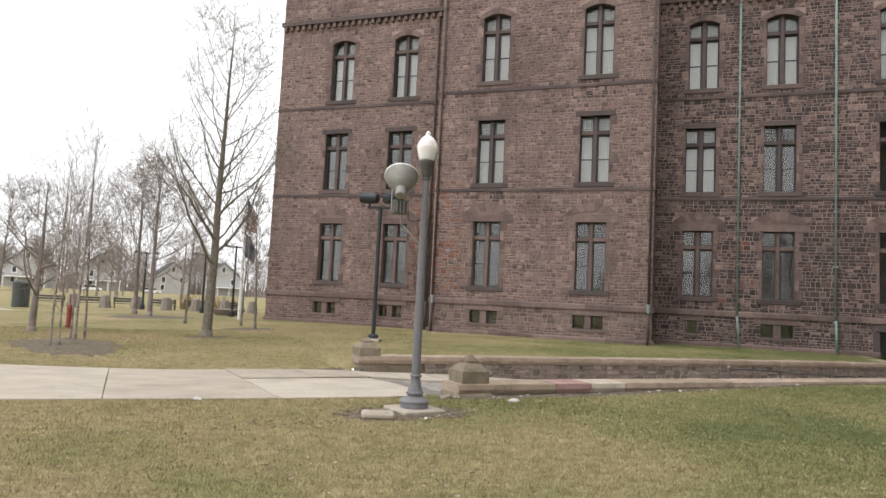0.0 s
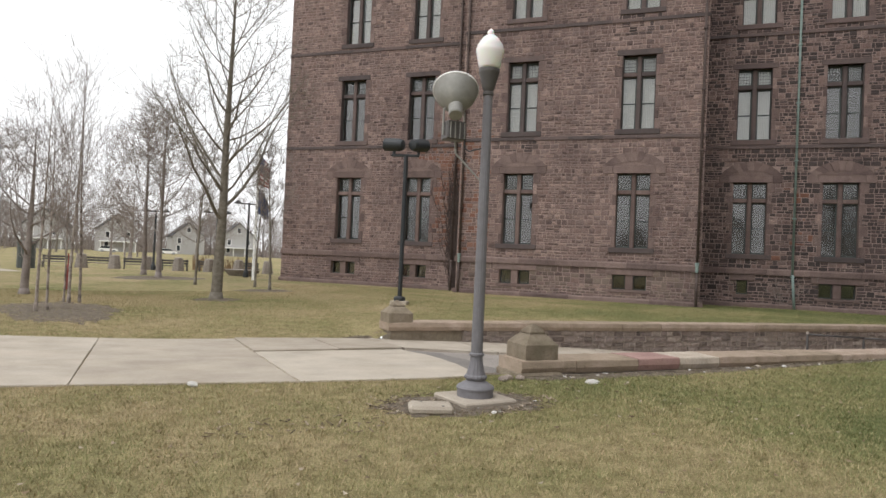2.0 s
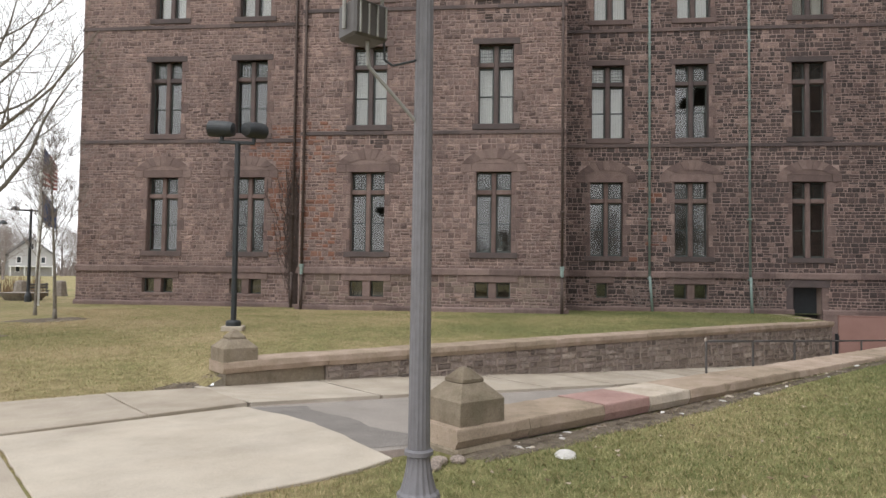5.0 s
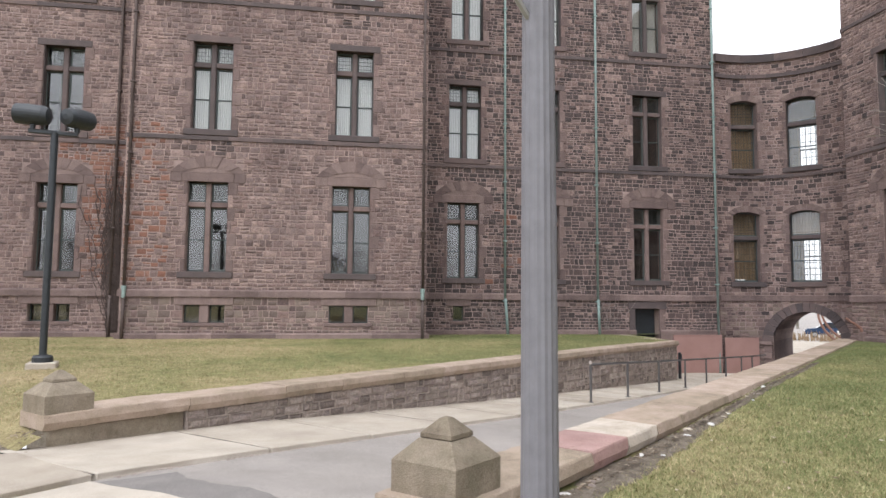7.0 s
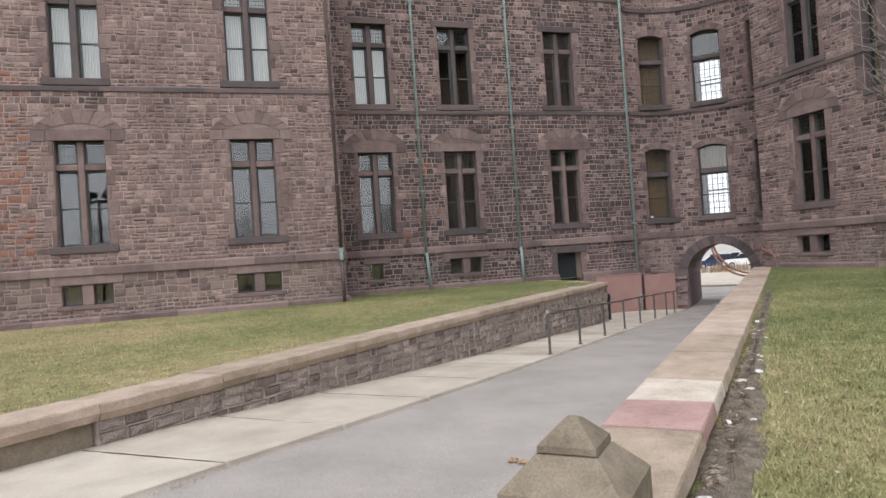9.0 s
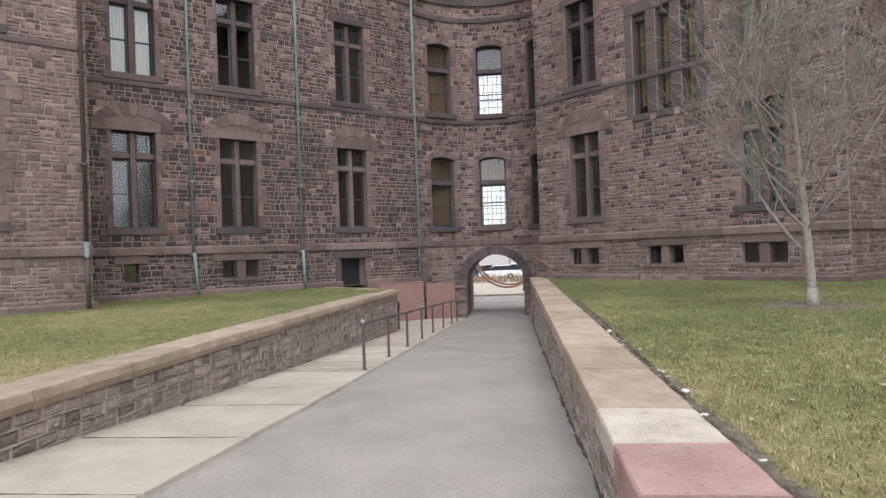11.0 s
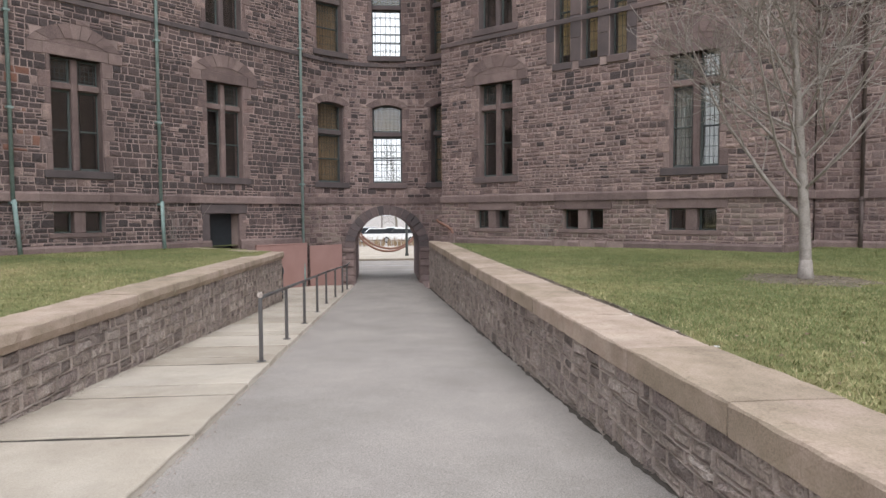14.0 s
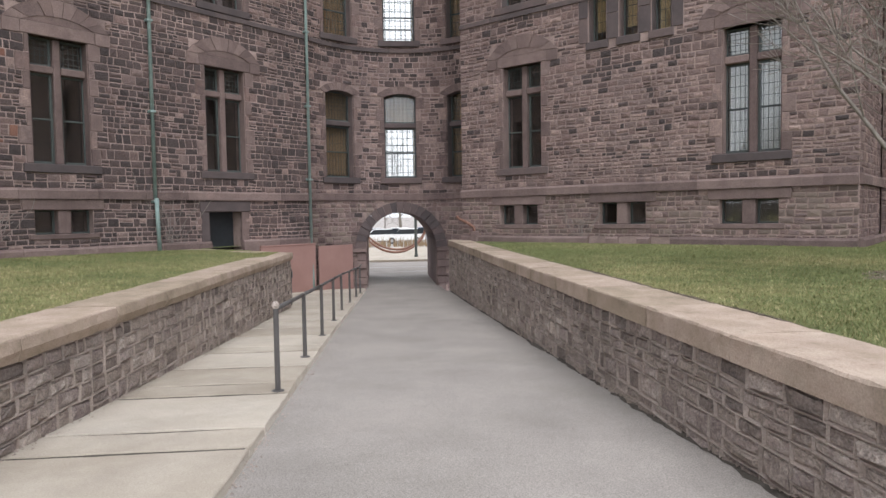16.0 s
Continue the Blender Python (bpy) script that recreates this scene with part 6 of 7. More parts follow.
for cx, cy, rx, ry, n in ((LX - 0.15, LY - 0.1, 1.2, 0.62, 420), (9.5, 11.06, 3.4, 0.07, 260), (16, 11.06, 5.0, 0.06, 160), (5.3, 17.7, 0.6, 0.5, 120), (18.3, 6.7, 1.0, 1.0, 160), (2.0, 9.0, 1.0, 0.4, 60)):
    for _ in range(n):
        a, rr = rng.uniform(0, math.tau), math.sqrt(rng.random())
        x, y = cx + rx * rr * math.cos(a), cy + ry * rr * math.sin(a)
        if abs(x - LX) < 0.4 and abs(y - LY) < 0.4:
            continue
        z, t = ground_z(x, y) + 0.012, rng.uniform(0, math.tau)
        l, w = rng.uniform(0.012, 0.045), rng.uniform(0.004, 0.010)
        c_, s_ = math.cos(t), math.sin(t)
        tip = rng.uniform(0.0, 0.02)
        p = [(x + c_ * l - s_ * w, y + s_ * l + c_ * w, z + tip), (x + c_ * l + s_ * w, y + s_ * l - c_ * w, z + tip), (x - c_ * l + s_ * w, y - s_ * l - c_ * w, z), (x - c_ * l - s_ * w, y - s_ * l + c_ * w, z)]
        q = [(u, v, k + 0.006) for u, v, k in p]
        g.add(p + q, [(0, 1, 2, 3), (7, 6, 5, 4), (0, 4, 5, 1), (1, 5, 6, 2), (2, 6, 7, 3), (3, 7, 4, 0)])
M_CHIP = rough_surface("wood_chips", [(0.05, (0.07, 0.05, 0.035)), (0.5, (0.20, 0.15, 0.105)), (0.95, (0.46, 0.38, 0.29))], 8, 60, island=1, blotch=0.2)
tagged(part("wood_chip", g, M_CHIP), "scattered wood chips and leaf litter on bare soil", "mulch", kind="stuff")
# dead leaf litter over the near lawn
g = Geo()
for _ in range(900):
    x, y = rng.uniform(-6, 14), rng.uniform(1.5, 10.8)
    z, t = ground_z(x, y) + 0.035, rng.uniform(0, math.tau)
    l, w = rng.uniform(0.015, 0.04), rng.uniform(0.01, 0.022)
    c_, s_ = math.cos(t), math.sin(t)
    g.add([(x + c_ * l, y + s_ * l, z + rng.uniform(0, 0.015)), (x - s_ * w, y + c_ * w, z), (x - c_ * l, y - s_ * l, z + rng.uniform(0, 0.015)), (x + s_ * w, y - c_ * w, z - 0.006)], [(0, 1, 2), (0, 2, 3)])
M_LITTER = rough_surface("dry_leaf_litter", [(0.05, (0.10, 0.07, 0.045)), (0.5, (0.26, 0.19, 0.12)), (0.95, (0.52, 0.45, 0.36))], 8, 60, island=1, blotch=0.2)
tagged(part("leaf_litter", g, M_LITTER), "small dry leaf scraps scattered over the lawn", "leaf litter", kind="stuff")


# damp grit and broken edge at the foot of the ramp's right wall
rng = random.Random(77)
g = Geo()
nx = 340


def foot_z(x):
    return ramp_surface(x, 11.85)


for i in range(nx):
    xa, xb = 6.6 + 27.4 * i / nx, 6.6 + 27.4 * (i + 1) / nx

    def foot(x):
        return 0.03 + 0.06 * max(0, noise.noise((x * 0.9, 1.0, 0.0)) + 0.35) + 0.04 * noise.noise((x * 6.0, 2.0, 0.0)) + 0.02 * noise.noise((x * 21.0, 2.0, 0.0))
    g.add([(xa, 11.79, foot_z(xa) + 0.03), (xb, 11.79, foot_z(xb) + 0.03), (xb, 11.80 + foot(xb) * 0.6, foot_z(xb) + 0.014), (xa, 11.80 + foot(xa) * 0.6, foot_z(xa) + 0.014), (xb, 11.80 + foot(xb), foot_z(xb) + 0.003), (xa, 11.80 + foot(xa), foot_z(xa) + 0.003)],
          [(3, 2, 1, 0), (5, 4, 2, 3)])
tagged(part("wall_foot_grit", g, M_JOINT), "dark damp grit along the foot of the wall", "grit", kind="stuff")


# ---- trees ----
def tree_mesh(seed, height, r0, fork, levels, spread, upward, twig_len, sides=6, n_main=16, droop=0.0, limb_levels=2, taper=(0.30, 0.46), tmin=0.0035, reach=1.0):
    """A bare tree grown limb by limb: trunk and limbs in one mesh, fine twigs in another."""
    rng = random.Random(seed)
    limbs, twigs = Geo(), Geo()

    def grow(p, d, length, r, level):
        n = max(2, int(length / (0.5 if level < 2 else 0.35)))
        seg = length / n
        pts = [(p.copy(), r)]
        for i in range(n):
            bend = Vector((rng.uniform(-1, 1), rng.uniform(-1, 1), rng.uniform(-0.6, 1) + upward - droop * level)) * (0.10 if level == 0 else 0.17)
            d = (d + bend * (0.22 if level == 0 else 1)).normalized()
            p = p + d * seg
            rr = r * (1 - (i + 1) / n * (0.94 if level == 0 else 0.74))
            pts.append((p.copy(), max(tmin, rr)))
        gg = limbs if level < limb_levels else twigs
        ns = sides + 2 if level == 0 else sides - 1 if level == 1 else 4 if level == 2 else 3
        for (a, ra), (b, rb) in zip(pts, pts[1:]):
            gg.tube(a, b, ra, rb, ns, caps=False)
        if level >= levels:
            return
        kids = n_main if level == 0 else rng.randint(8, 12) if level == 1 else rng.randint(4, 7)
        for k in range(kids):
            f = fork + (1 - fork) * ((k + rng.random()) / kids) if level == 0 else rng.uniform(0.2, 1.0)
            i = min(n - 1, int(f * n))
            q, qr = pts[i]
            dirn = (pts[i + 1][0] - q).normalized()
            az = k * 2.4 + rng.uniform(-0.5, 0.5)
            o = dirn.orthogonal().normalized()
            o = (Matrix.Rotation(az, 3, dirn) @ o).normalized()
            ang = spread * rng.uniform(0.75, 1.2)
            nd = (dirn * math.cos(ang) + o * math.sin(ang)).normalized()
            ln = length * (0.50 if level == 0 else 0.48) * (1.12 - (0.72 if level == 0 else 0.35) * f) * rng.uniform(0.75, 1.15) * (reach if level == 0 else 1)
            if level >= 2:
                ln = twig_len * rng.uniform(0.6, 1.3)
            grow(q, nd, ln, max(tmin, qr * rng.uniform(*taper)), level + 1)
    grow(Vector((0, 0, -0.05)), Vector((0, 0, 1)), height, r0, 0)
    # root flare
    limbs.lathe([(r0 * 1.5, -0.1), (r0 * 1.2, 0.08), (r0 * 1.0, 0.3)], 10)
    return limbs, twigs


TREES = {}


def tree_proto(key, bark, label, **kw):
    limbs, twigs = tree_mesh(**kw)
    t = thing("tree", label, "tree", "bare trees")
    part("trunk", limbs, bark, t, smooth=True)
    part("crown", twigs, M_PALEBARK if key == "court" else M_BARK if key == "tall" else M_TWIG, t)
    TREES[key] = [t, False]


def plant(key, x, y, rot=0, scale=1.0, z=None, label=""):
    t, used = TREES[key]
    m = pose(x, y, ground_z(x, y) if z is None else z, 0, 0, rot)
    if not used:
        TREES[key][1] = True
        t.scale = (1, 1, 1)
        t.matrix_basis = m @ Matrix.Diagonal((scale, scale, scale, 1))
        ob = t
    else:
        ob = copy_thing(t, m)
        ob.scale = (scale, scale, scale)
    if label:
        ob["label"] = label
    return ob


tree_proto("tall", M_BARK, "tall bare tree with straight grey-brown trunk", seed=101, height=13.2, r0=0.225, fork=0.22, levels=3, spread=0.92, upward=0.42, twig_len=0.75, n_main=34, taper=(0.28, 0.42), tmin=0.0055, reach=0.92)
tree_proto("broad", M_TWIG, "bare broad-crowned tree with many fine branches", seed=102, height=8.8, r0=0.15, fork=0.2, levels=3, spread=0.95, upward=0.35, twig_len=0.85, n_main=24, taper=(0.24, 0.40), tmin=0.007, reach=1.15)
tree_proto("oak", M_TWIG, "large spreading bare tree with dark limbs", seed=103, height=8.6, r0=0.22, fork=0.22, levels=3, spread=1.1, upward=0.15, twig_len=0.9, n_main=18, taper=(0.32, 0.48), tmin=0.007, reach=1.2)
tree_proto("birch", M_BIRCH, "slender birch with pale bark and bare twigs", seed=104, height=8.0, r0=0.055, fork=0.2, levels=2, spread=0.6, upward=0.45, twig_len=0.5, n_main=20, limb_levels=1, taper=(0.22, 0.34), tmin=0.004)
tree_proto("sapling", M_BARK, "young bare tree with a thin grey trunk", seed=105, height=5.5, r0=0.055, fork=0.35, levels=3, spread=0.6, upward=0.5, twig_len=0.4, n_main=14)
tree_proto("court", M_PALEBARK, "young pale-barked bare tree in a mulch bed", seed=106, height=7.0, r0=0.10, fork=0.19, levels=3, spread=0.85, upward=0.42, twig_len=0.6, n_main=34, taper=(0.32, 0.5), tmin=0.006, reach=1.15)

plant("tall", 2.8, 25.9, 20, 0.87)
plant("court", 18.3, 6.7, 0, 1.0, -0.06)
plant("broad", 1.3, 40.0, 10, 1.0, label="bare broad tree standing in a mulch ring")
plant("broad", 0.6, 43.5, 140, 0.95)
plant("birch", -1.75, 21.2, 0, 0.72)
plant("birch", -1.55, 21.5, 130, 0.62, label="leaning birch of a clump with peeling pale bark")
plant("birch", -1.3, 23.9, 60, 0.85)
plant("birch", -1.05, 24.1, 200, 0.78)
plant("birch", -1.45, 24.2, 300, 0.6)
plant("oak", -2.84, 27.3, 80, 0.62, label="smaller spreading bare tree beside the walk")
plant("oak", -9.5, 36.0, 30, 1.0)
plant("sapling", 2.7, 34.3, 0, 1.1)
plant("sapling", 5.1, 33.0, 90, 1.0)
plant("sapling", 5.3, 30.4, 200, 1.1)
plant("sapling", -4.5, 31.0, 20, 1.0)
rng = random.Random(12)
for i in range(14):
    a = radians(rng.uniform(74, 116))
    d = rng.uniform(80, 170)
    plant(rng.choice(["broad", "oak", "tall", "broad"]), d * math.cos(a) - 4, d * math.sin(a), rng.uniform(0, 360), rng.uniform(0.8, 1.35), -0.1, "distant bare tree across the park")
for i in range(70):
    a = radians(rng.uniform(70, 120))
    d = rng.uniform(215, 290)
    plant(rng.choice(["broad", "oak", "broad"]), d * math.cos(a) - 4, d * math.sin(a), rng.uniform(0, 360), rng.uniform(1.1, 1.7), -0.1, "distant bare tree in the far treeline")
for i in range(8):
    plant(rng.choice(["broad", "tall"]), rng.uniform(95, 130), rng.uniform(-15, 40), rng.uniform(0, 360), 0.9, -2.1, "distant bare tree beyond the car park")

# the park's trees go on behind the walk and show in the window panes
rng = random.Random(58)
for i in range(34):
    a = radians(rng.uniform(205, 335))
    d = rng.uniform(55, 120)
    plant(rng.choice(["broad", "oak", "tall", "broad"]), d * math.cos(a), d * math.sin(a), rng.uniform(0, 360), rng.uniform(0.9, 1.5), -0.2, "distant bare tree across the rear lawn")

# brushwood that closes the horizon
g = Geo()
rng = random.Random(33)
for _ in range(2600):
    a, dd = radians(rng.uniform(66, 122)), rng.uniform(225, 330)
    x, y = dd * math.cos(a) - 4, dd * math.sin(a)
    hh_ = rng.uniform(3, 9) * (0.8 + 0.4 * noise.noise((a * 14, 0, 0)))
    g.tube((x, y, -0.3), (x + rng.uniform(-2.5, 2.5), y, hh_), rng.uniform(0.15, 0.5), 0.05, 3, caps=False)
tagged(part("far_brushwood", g, M_TWIG), "grey-brown leafless brushwood along the far edge", "woods", kind="stuff")

# ---- far park: path, plaza, benches, planters ----
g = Geo()
g.add([(-60, 36, -0.19), (-12, 44.5, -0.19), (0, 46.5, -0.19), (9, 46.8, -0.19), (9, 51, -0.19), (0, 50.5, -0.19), (-12, 48, -0.19), (-60, 40, -0.19)], [tuple(range(8))])
tagged(part("path", g, M_CONCRETE), "pale concrete path across the far lawn", "path", kind="structure")
g = Geo()
g.add([(-90, 54, -0.185), (12, 54, -0.185), (12, 60, -0.185), (-90, 62, -0.185)], [(0, 1, 2, 3)])
tagged(part("road_far", g, M_ASPHALT), "grey drive across the far park", "road", kind="structure")


def bollard_proto():
    t = thing("stone_bollard", "tapered grey granite bollard beside the drive", "bollard", "row of bollards")
    g = Geo()
    g.lathe([(0.42, 0), (0.40, 0.2), (0.30, 0.95), (0.26, 1.02), (0.05, 1.05)], 8)
    part("body", g, M_PALEBARK, t)
    return t


def bench_proto():
    t = thing("park_bench", "dark low park bench beside the drive", "bench", "row of benches")
    for k in range(3):
        g = Geo()
        g.cbox(-0.9, 0.9, -0.25 + k * 0.17, -0.1 + k * 0.17, 0.42, 0.47, 0.01)
        part("seat_slat", g, M_RAIL, t)
    for k in range(2):
        g = Geo()
        g.cbox(-0.9, 0.9, 0.27, 0.31, 0.55 + k * 0.17, 0.68 + k * 0.17, 0.01)
        part("back_slat", g, M_RAIL, t)
    for x in (-0.8, 0.8):
        g = Geo()
        g.cbox(x - 0.04, x + 0.04, -0.25, 0.3, 0, 0.42, 0.01)
        g.cbox(x - 0.04, x + 0.04, 0.26, 0.32, 0.42, 0.9, 0.01)
        part("leg", g, M_RAIL, t)
    return t


bo, be = bollard_proto(), bench_proto()
bo.matrix_basis, be.matrix_basis = pose(-3.2, 53.2, -0.2), pose(-4.6, 53.2, -0.2)
for i in range(1, 8):
    copy_thing(bo, pose(-3.2 + 2.0 * i, 53.2 - 0.2 * i, -0.2))
for i in range(1, 6):
    copy_thing(be, pose(-4.6 + 2.4 * i, 53.6 - 0.2 * i, -0.2))


def park_lamp(x, y, h=4.6, label="black park lamp post with two arms in the far park"):
    t = thing("park_lamp", label, "street lamp", "black park lamps", m=pose(x, y, -0.2))
    g = Geo()
    g.lathe([(0.16, 0), (0.16, 0.4), (0.08, 0.6), (0.055, h)], 12)
    part("pole", g, M_BLACK, t)
    g = Geo()
    g.cbox(-0.7, 0.7, -0.04, 0.04, h - 0.12, h - 0.04, 0.01)
    part("arm", g, M_BLACK, t)
    for sx in (-0.65, 0.65):
        g = Geo()
        g.lathe([(0.05, 0.1), (0.22, -0.05), (0.2, -0.1)], 12, (sx, 0, h))
        part("head", g, M_BLACK, t)


park_lamp(6.2, 44.0)
park_lamp(-8.0, 47.0)
park_lamp(1.2, 52.0, 4.2)
park_lamp(4.9, 49.0, 4.2)
bin_ = thing("litter_bin", "dark green litter bin on the lawn edge", "litter bin", m=pose(-6.0, 50.5, -0.15))
g = Geo()
g.lathe([(0.5, 0), (0.5, 1.5), (0.54, 1.52), (0.54, 1.6), (0.3, 1.72)], 16)
part("body", g, M_SASH, bin_)
hy = thing("fire_hydrant", "red hydrant marker among the birches", "hydrant", m=pose(-1.9, 30.0, -0.2))
g = Geo()
g.lathe([(0.12, 0), (0.12, 0.1), (0.09, 0.12), (0.09, 0.7), (0.11, 0.72), (0.08, 0.85), (0.02, 0.92)], 12)
part("body", g, M_REDSIGN, hy)
g = Geo()
g.tube((0, 0, 0.9), (0, 0, 1.3), 0.02, 0.02, 6)
part("flag_rod", g, M_REDSIGN, hy)
pl = thing("planter", "low round stone planter by the building corner", "planter", m=pose(6.3, 46.5, -0.2))
g = Geo()
g.lathe([(0.7, 0), (1.1, 0.45), (1.15, 0.5), (1.0, 0.5)], 20)
part("bowl", g, M_PALEBARK, pl)
fl = thing("flagpole", "white flagpole with two hanging flags near the building", "flagpole", m=pose(6.05, 40.0, -0.15))
g = Geo()
g.lathe([(0.1, 0), (0.06, 7.2), (0.09, 7.22), (0.02, 7.35)], 12)
part("pole", g, M_WHITE, fl)
M_FLAGR, M_FLAGB = plain("red_flag_cloth", (0.36, 0.07, 0.075), 0.8), plain("blue_flag_cloth", (0.05, 0.075, 0.16), 0.8)
for zt, hh_, stripes, lab in ((7.0, 1.7, True, "drooping striped red and white flag"), (5.1, 1.4, False, "drooping blue flag")):
    g = Geo()
    n, m_ = 10, 13
    for j in range(m_):
        for i in range(n):
            def pt(i, j):
                u, v = i / n, j / m_
                return (0.07 + 0.55 * u, 0.14 * math.sin(u * 9 + v * 2) * u, zt - hh_ * v * (1 - 0.35 * u) - 0.8 * u)
            mi = (1 if j % 2 else 0) if stripes and not (i < 4 and j < 7) else 2
            g.add([pt(i, j), pt(i + 1, j), pt(i + 1, j + 1), pt(i, j + 1)], [(0, 1, 2, 3)], mi)
    part("flag", g, [M_FLAGR, M_WHITE, M_FLAGB], fl, lab)
g = Geo()
for i in range(160):
    x, y = 4.0 + random.random() * 4.5, 55 + random.random() * 2.5
    g.tube((x, y, -0.2), (x + random.uniform(-0.2, 0.2), y, 0.5 + random.random() * 0.7), 0.05, 0.01, 4, caps=False)
tagged(part("dry_planting", g, M_HEDGE), "tufts of dry russet ornamental grass", "planting", kind="stuff")


def house(x, y, w, d, h, rot, label, porch=True):
    t = thing("house", label, "house", "far houses across the street", m=pose(x, y, -0.2, 0, 0, rot))
    g = Geo()
    g.box(-w / 2, w / 2, 0, d, 0, h)
    g.prism([(-w / 2, h), (w / 2, h), (0, h + w * 0.42)], 0, d)
    part("wall", g, M_SIDING, t)
    g = Geo()
    e = 0.4
    for sx in (-1, 1):
        g.prism([(sx * (w / 2 + e), h - e * 0.8), (0, h + w * 0.42 + 0.02), (0, h + w * 0.42 + 0.25), (sx * (w / 2 + e), h - e * 0.8 + 0.22)], -e, d + e)
    part("roof", g, M_SLATE, t)
    for xx, zz in ((-w * 0.28, h * 0.6), (w * 0.28, h * 0.6), (0, h + w * 0.12), (-w * 0.3, h * 0.2)):
        win = Geo()
        win.cbox(xx - 0.6, xx + 0.6, -0.08, 0.02, zz - 0.1, zz + 1.7, 0.02)
        fr = part("window", win, M_WHITE, t)
        pn = Geo()
        pn.box(xx - 0.45, xx + 0.45, -0.1, -0.082, zz + 0.05, zz + 1.55)
        part("pane", pn, M_DARKGLASS, fr)
    if porch:
        g = Geo()
        g.box(-w / 2, w / 2, -2.2, 0, h * 0.42, h * 0.47)
        part("porch_roof", g, M_WHITE, t)
        for xx in (-w / 2 + 0.2, -w / 6, w / 6, w / 2 - 0.2):
            g = Geo()
            g.cbox(xx - 0.12, xx + 0.12, -2.1, -1.86, 0, h * 0.42, 0.02)
            part("porch_post", g, M_WHITE, t)
    return t


house(-6.0, 205, 9, 12, 6.5, 8, "pale clapboard house with a front porch and gable")
house(-24.0, 208, 10, 12, 6.5, -5, "pale grey clapboard house with a dark roof")
house(12.5, 212, 9, 12, 5.5, 5, "low white clapboard house behind the park", False)
house(-46.0, 200, 10, 12, 7, 10, "tall pale clapboard house behind bare trees")
house(27.0, 214, 10, 12, 6, 0, "white clapboard house beyond the street")


def car(x, y, z, rot, paint, label):
    t = thing("car", label, "car", "parked cars", m=pose(x, y, z, 0, 0, rot))
    g = Geo()
    prof = [(-2.2, 0.35), (2.2, 0.35), (2.25, 0.75), (1.95, 0.92), (1.05, 1.0), (-1.9, 1.02), (-2.22, 0.85)]
    g.prism(prof, -0.88, 0.88)
    part("body", g, paint, t)
    g = Geo()
    g.prism([(1.15, 0.99), (0.45, 1.52), (-1.45, 1.55), (-2.0, 1.01)], -0.76, 0.76)
    cb = part("cabin", g, M_DARKGLASS, t)
    g = Geo()
    g.cbox(-1.45, 0.5, -0.77, 0.77, 1.5, 1.58, 0.03)
    part("roof", g, paint, cb)
    for wx in (-1.35, 1.35):
        for wy in (-0.8, 0.8):
            g = Geo()
            g.tube((wx, wy - 0.1, 0.33), (wx, wy + 0.1, 0.33), 0.33, 0.33, 18)
            wh = part("wheel", g, M_TYRE, t)
            g = Geo()
            g.tube((wx, wy - 0.105, 0.33), (wx, wy + 0.105, 0.33), 0.2, 0.2, 12)
            part("rim", g, M_CARGREY, wh)
    for ly in (-0.6, 0.6):
        g = Geo()
        g.cbox(2.18, 2.27, ly - 0.2, ly + 0.2, 0.62, 0.76, 0.015)
        part("headlight", g, M_WHITE, t)
    return t


for i, (x, y, r, p, lab) in enumerate(((82, 17.6, 100, M_CARBLUE, "dark blue parked car in the car park"), (82, 14.6, 95, M_WHITE, "white parked car in the car park"), (82, 11.8, 90, M_WHITE, "white parked car with dark windows"),
                                       (82, 9.0, 88, M_CARGREY, "silver parked car in the car park"), (88, 15.8, 92, M_CARGREY, "silver parked car in the back row"), (88, 12.6, 92, M_WHITE, "white parked car in the back row"),
                                       (88, 9.8, 92, M_CARBLUE, "dark parked car in the back row"), (-7.5, 190, 0, M_WHITE, "white car parked before the far houses"), (6.5, 192, 0, M_WHITE, "white parked car by the street"))):
    car(x, y, -2.1 if x > 30 else -0.2, r, p, lab)
# forecourt kerb, plaza and ring sculpture beyond the arch
g = Geo()
g.cbox(53.0, 53.3, -40, 60, -2.1, -1.95, 0.03)
tagged(part("kerb", g, M_CONCRETE), "pale concrete kerb beyond the archway", "kerb", kind="structure")
g = Geo()
g.box(53.3, 70, -40, 60, -2.1, -1.97)
tagged(part("pavement_far", g, M_CONCRETE), "pale concrete plaza beyond the road", "pavement", kind="structure")
g = Geo()
for x, w_ in ((45.2, 0.12), (48.4, 0.15)):
    g.add([(x, 5, -2.09), (x + w_, 5, -2.09), (x + w_, 25, -2.09), (x, 25, -2.09)], [(0, 1, 2, 3)])
tagged(part("road_marking", g, M_WHITESTONE), "worn pale lines across the road", "road marking", kind="structure")
ringt = thing("ring_sculpture", "rusty steel sculpture of large interlocking rings", "sculpture")
for c, tilt, yaw, r in (((61.5, 13.3, 0.72), 14, 14, 2.7), ((62.0, 13.4, 0.75), -22, -20, 2.75)):
    g = Geo()
    m = pose(*c, 0, 90 + tilt, yaw)
    n = 48
    for i in range(n):
        a, b = i * math.tau / n, (i + 1) * math.tau / n
        g.tube(m @ Vector((r * math.cos(a), r * math.sin(a), 0)), m @ Vector((r * math.cos(b), r * math.sin(b), 0)), 0.085, 0.085, 8, caps=False)
    part("ring", g, M_RUSTIRON, ringt, smooth=True)
g = Geo()
rng = random.Random(4)
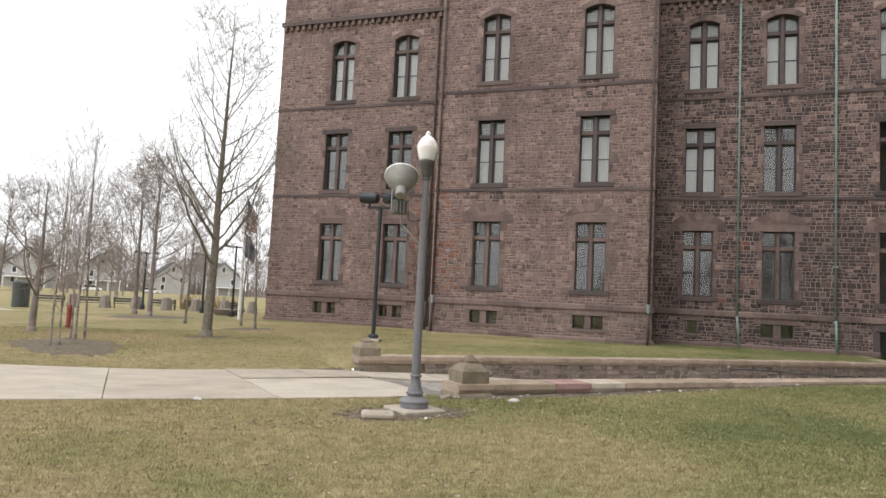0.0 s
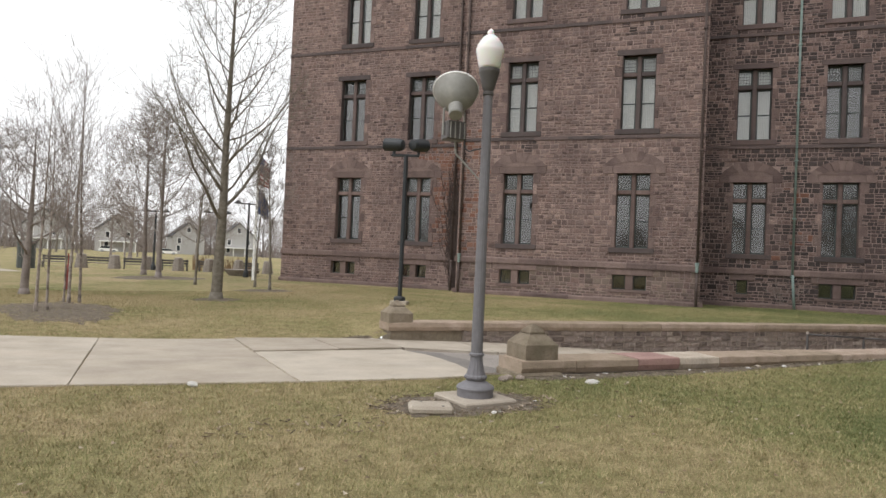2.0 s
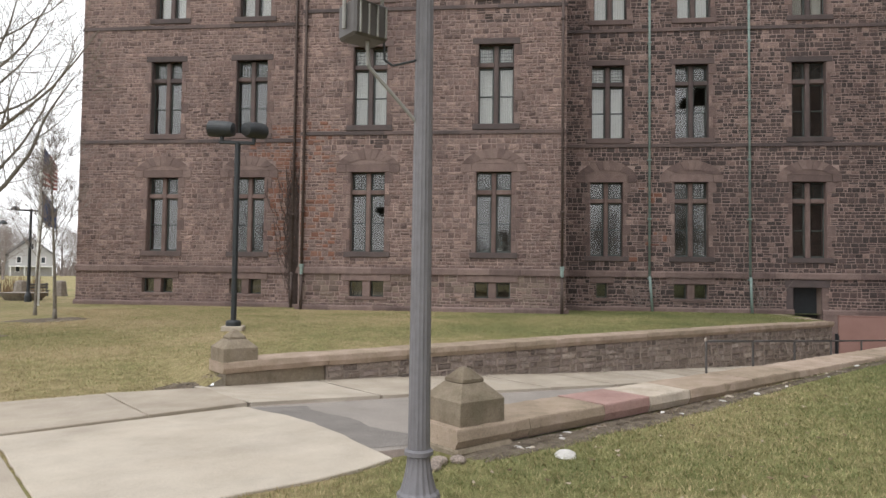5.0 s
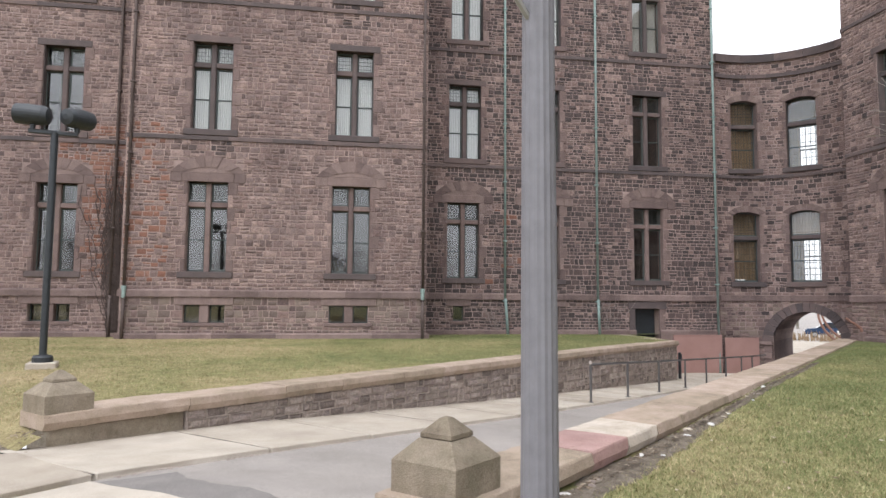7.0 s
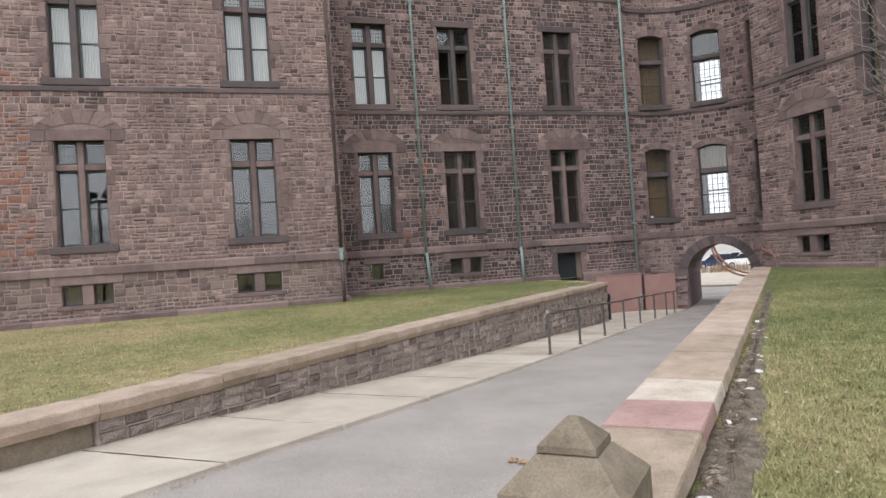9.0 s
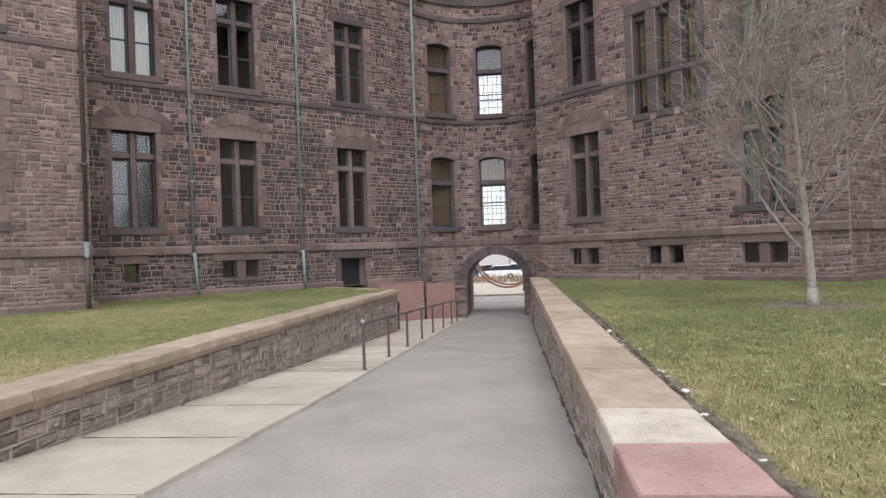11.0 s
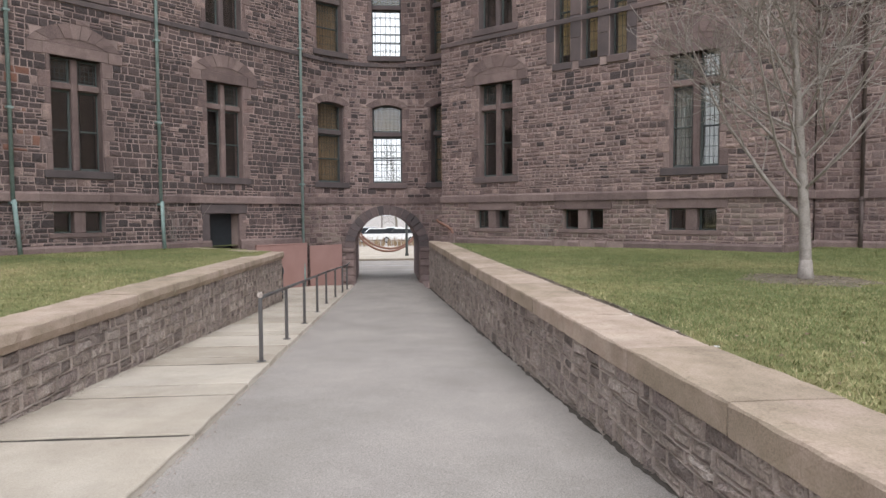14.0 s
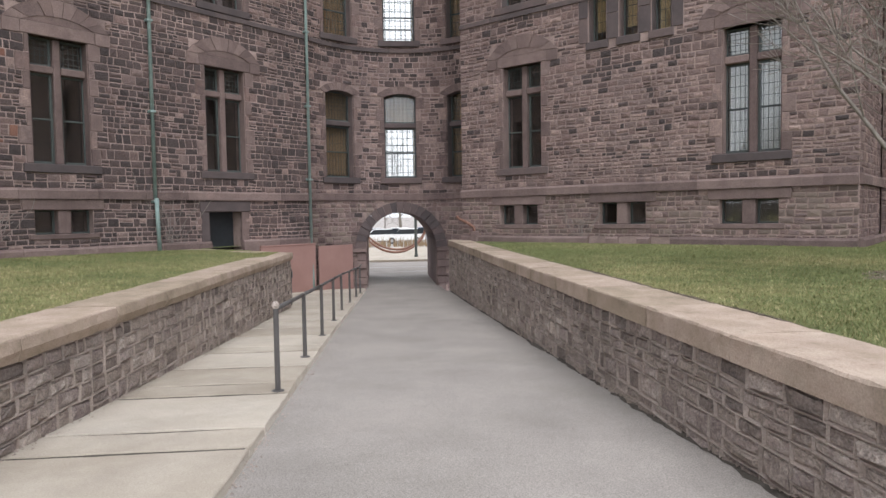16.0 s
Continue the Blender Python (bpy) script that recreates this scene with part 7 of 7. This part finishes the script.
for i in range(400):
    x, y = 71 + rng.random() * 4, 5 + rng.random() * 18
    g.tube((x, y, -2.0), (x + rng.uniform(-0.15, 0.15), y + rng.uniform(-0.15, 0.15), -1.6 + rng.random() * 0.5), 0.06, 0.015, 4, caps=False)
tagged(part("dry_planting", g, M_HEDGE), "bed of dry straw-coloured grasses", "planting", kind="stuff")
bl = thing("green_bollard", "slim dark green sign post on the far plaza", "sign post", m=pose(56, 11.9, -1.97))
g = Geo()
g.lathe([(0.14, 0), (0.14, 0.15), (0.1, 0.18), (0.1, 2.9)], 10)
part("post", g, M_SASH, bl)


# ---- grass blades ----
def grass(x0, x1, y0, y1, n, seed, keep, h0=0.025, h1=0.05, wd=0.0035):
    r = np.random.RandomState(seed)
    x, y = r.uniform(x0, x1, n), r.uniform(y0, y1, n)
    sel = np.array([keep(a, b) for a, b in zip(x, y)])
    x, y = x[sel], y[sel]
    n = len(x)
    z = np.array([ground_z(a, b) for a, b in zip(x, y)]) - 0.004
    a = r.uniform(0, math.tau, n)
    h, lean = r.uniform(h0, h1, n), r.uniform(0.2, 1.1, n)
    w = r.uniform(0.7, 1.5, n) * wd
    la = r.uniform(0, math.tau, n)
    v = np.zeros((n, 3, 3))
    v[:, 0] = np.c_[x - w * np.cos(a), y - w * np.sin(a), z]
    v[:, 1] = np.c_[x + w * np.cos(a), y + w * np.sin(a), z]
    v[:, 2] = np.c_[x + h * lean * np.cos(la), y + h * lean * np.sin(la), z + h]
    me = bpy.data.meshes.new("grass")
    me.vertices.add(n * 3)
    me.vertices.foreach_set("co", v.reshape(-1))
    me.loops.add(n * 3)
    me.loops.foreach_set("vertex_index", np.arange(n * 3, dtype=np.int32))
    me.polygons.add(n)
    me.polygons.foreach_set("loop_start", np.arange(0, n * 3, 3, dtype=np.int32))
    me.update(calc_edges=True)
    me.materials.append(M_BLADE)
    ob = new("grass", me)
    return tagged(ob, "short winter grass blades, green mixed with straw", "grass", kind="stuff")


def bare(x, y):
    if abs(x - LX) < 0.42 and abs(y - LY) < 0.42:
        return True
    q = ((x - LX + 0.15) / 1.1) ** 2 + ((y - LY + 0.1) / 0.55) ** 2
    return q < 1 and random.random() < 0.72 or (abs(x - 3.42) < 0.28 and abs(y - 9.28) < 0.22)


random.seed(5)
grass(-8, 5.6, 1.2, 11.55, 240000, 1, lambda x, y: y < ny(x) - 0.03 + random.random() * 0.08 and not bare(x, y))
grass(5.6, 16, 2.0, 11.0, 150000, 2, lambda x, y: (y < 10.85 or random.random() < 0.3) and not (abs(x - 6.5) < 0.1 and abs(y - 10.56) < 0.08), wd=0.005)
grass(16, 31, -2.0, 11.0, 130000, 3, lambda x, y: y < 10.95 and not (x * UX + y * UY > 16.1 and x * VX + y * VY > 19.4), wd=0.006, h1=0.045)
grass(-10, 6, 16.2, 30, 130000, 4, lambda x, y: y > fy(x) + 0.02 and not (x > 5.3 and y < 18.3), wd=0.0055, h1=0.05)
grass(6, 31, 17.3, 36, 160000, 6, lambda x, y: y > left_y(x) + 0.62 and x * VX + y * VY < (33.4 if x * UX + y * UY < -1.05 else 36.65) and (x * UX + y * UY) < 8.2, wd=0.006, h1=0.05)

# ---- single stones of the nearest stretches ----
STONE_MATS = {"wall_ramp_left": M_WALLSTONE, "wall_ramp_right": M_WALLSTONE}
for ob, fn, a, b, c, e, sd in NEAR_STONES:
    g = Geo()
    if ob.name in STONE_MATS:
        stone_shape(g, fn, a, b, c, e, random.Random(sd), 0, 0.021, 0.016, 2, 0.009)
    else:
        stone_shape(g, fn, a, b, c, e, random.Random(sd), 0)
    if g.v:
        part("stone", g, STONE_MATS.get(ob.name, M_STONE_O), ob)
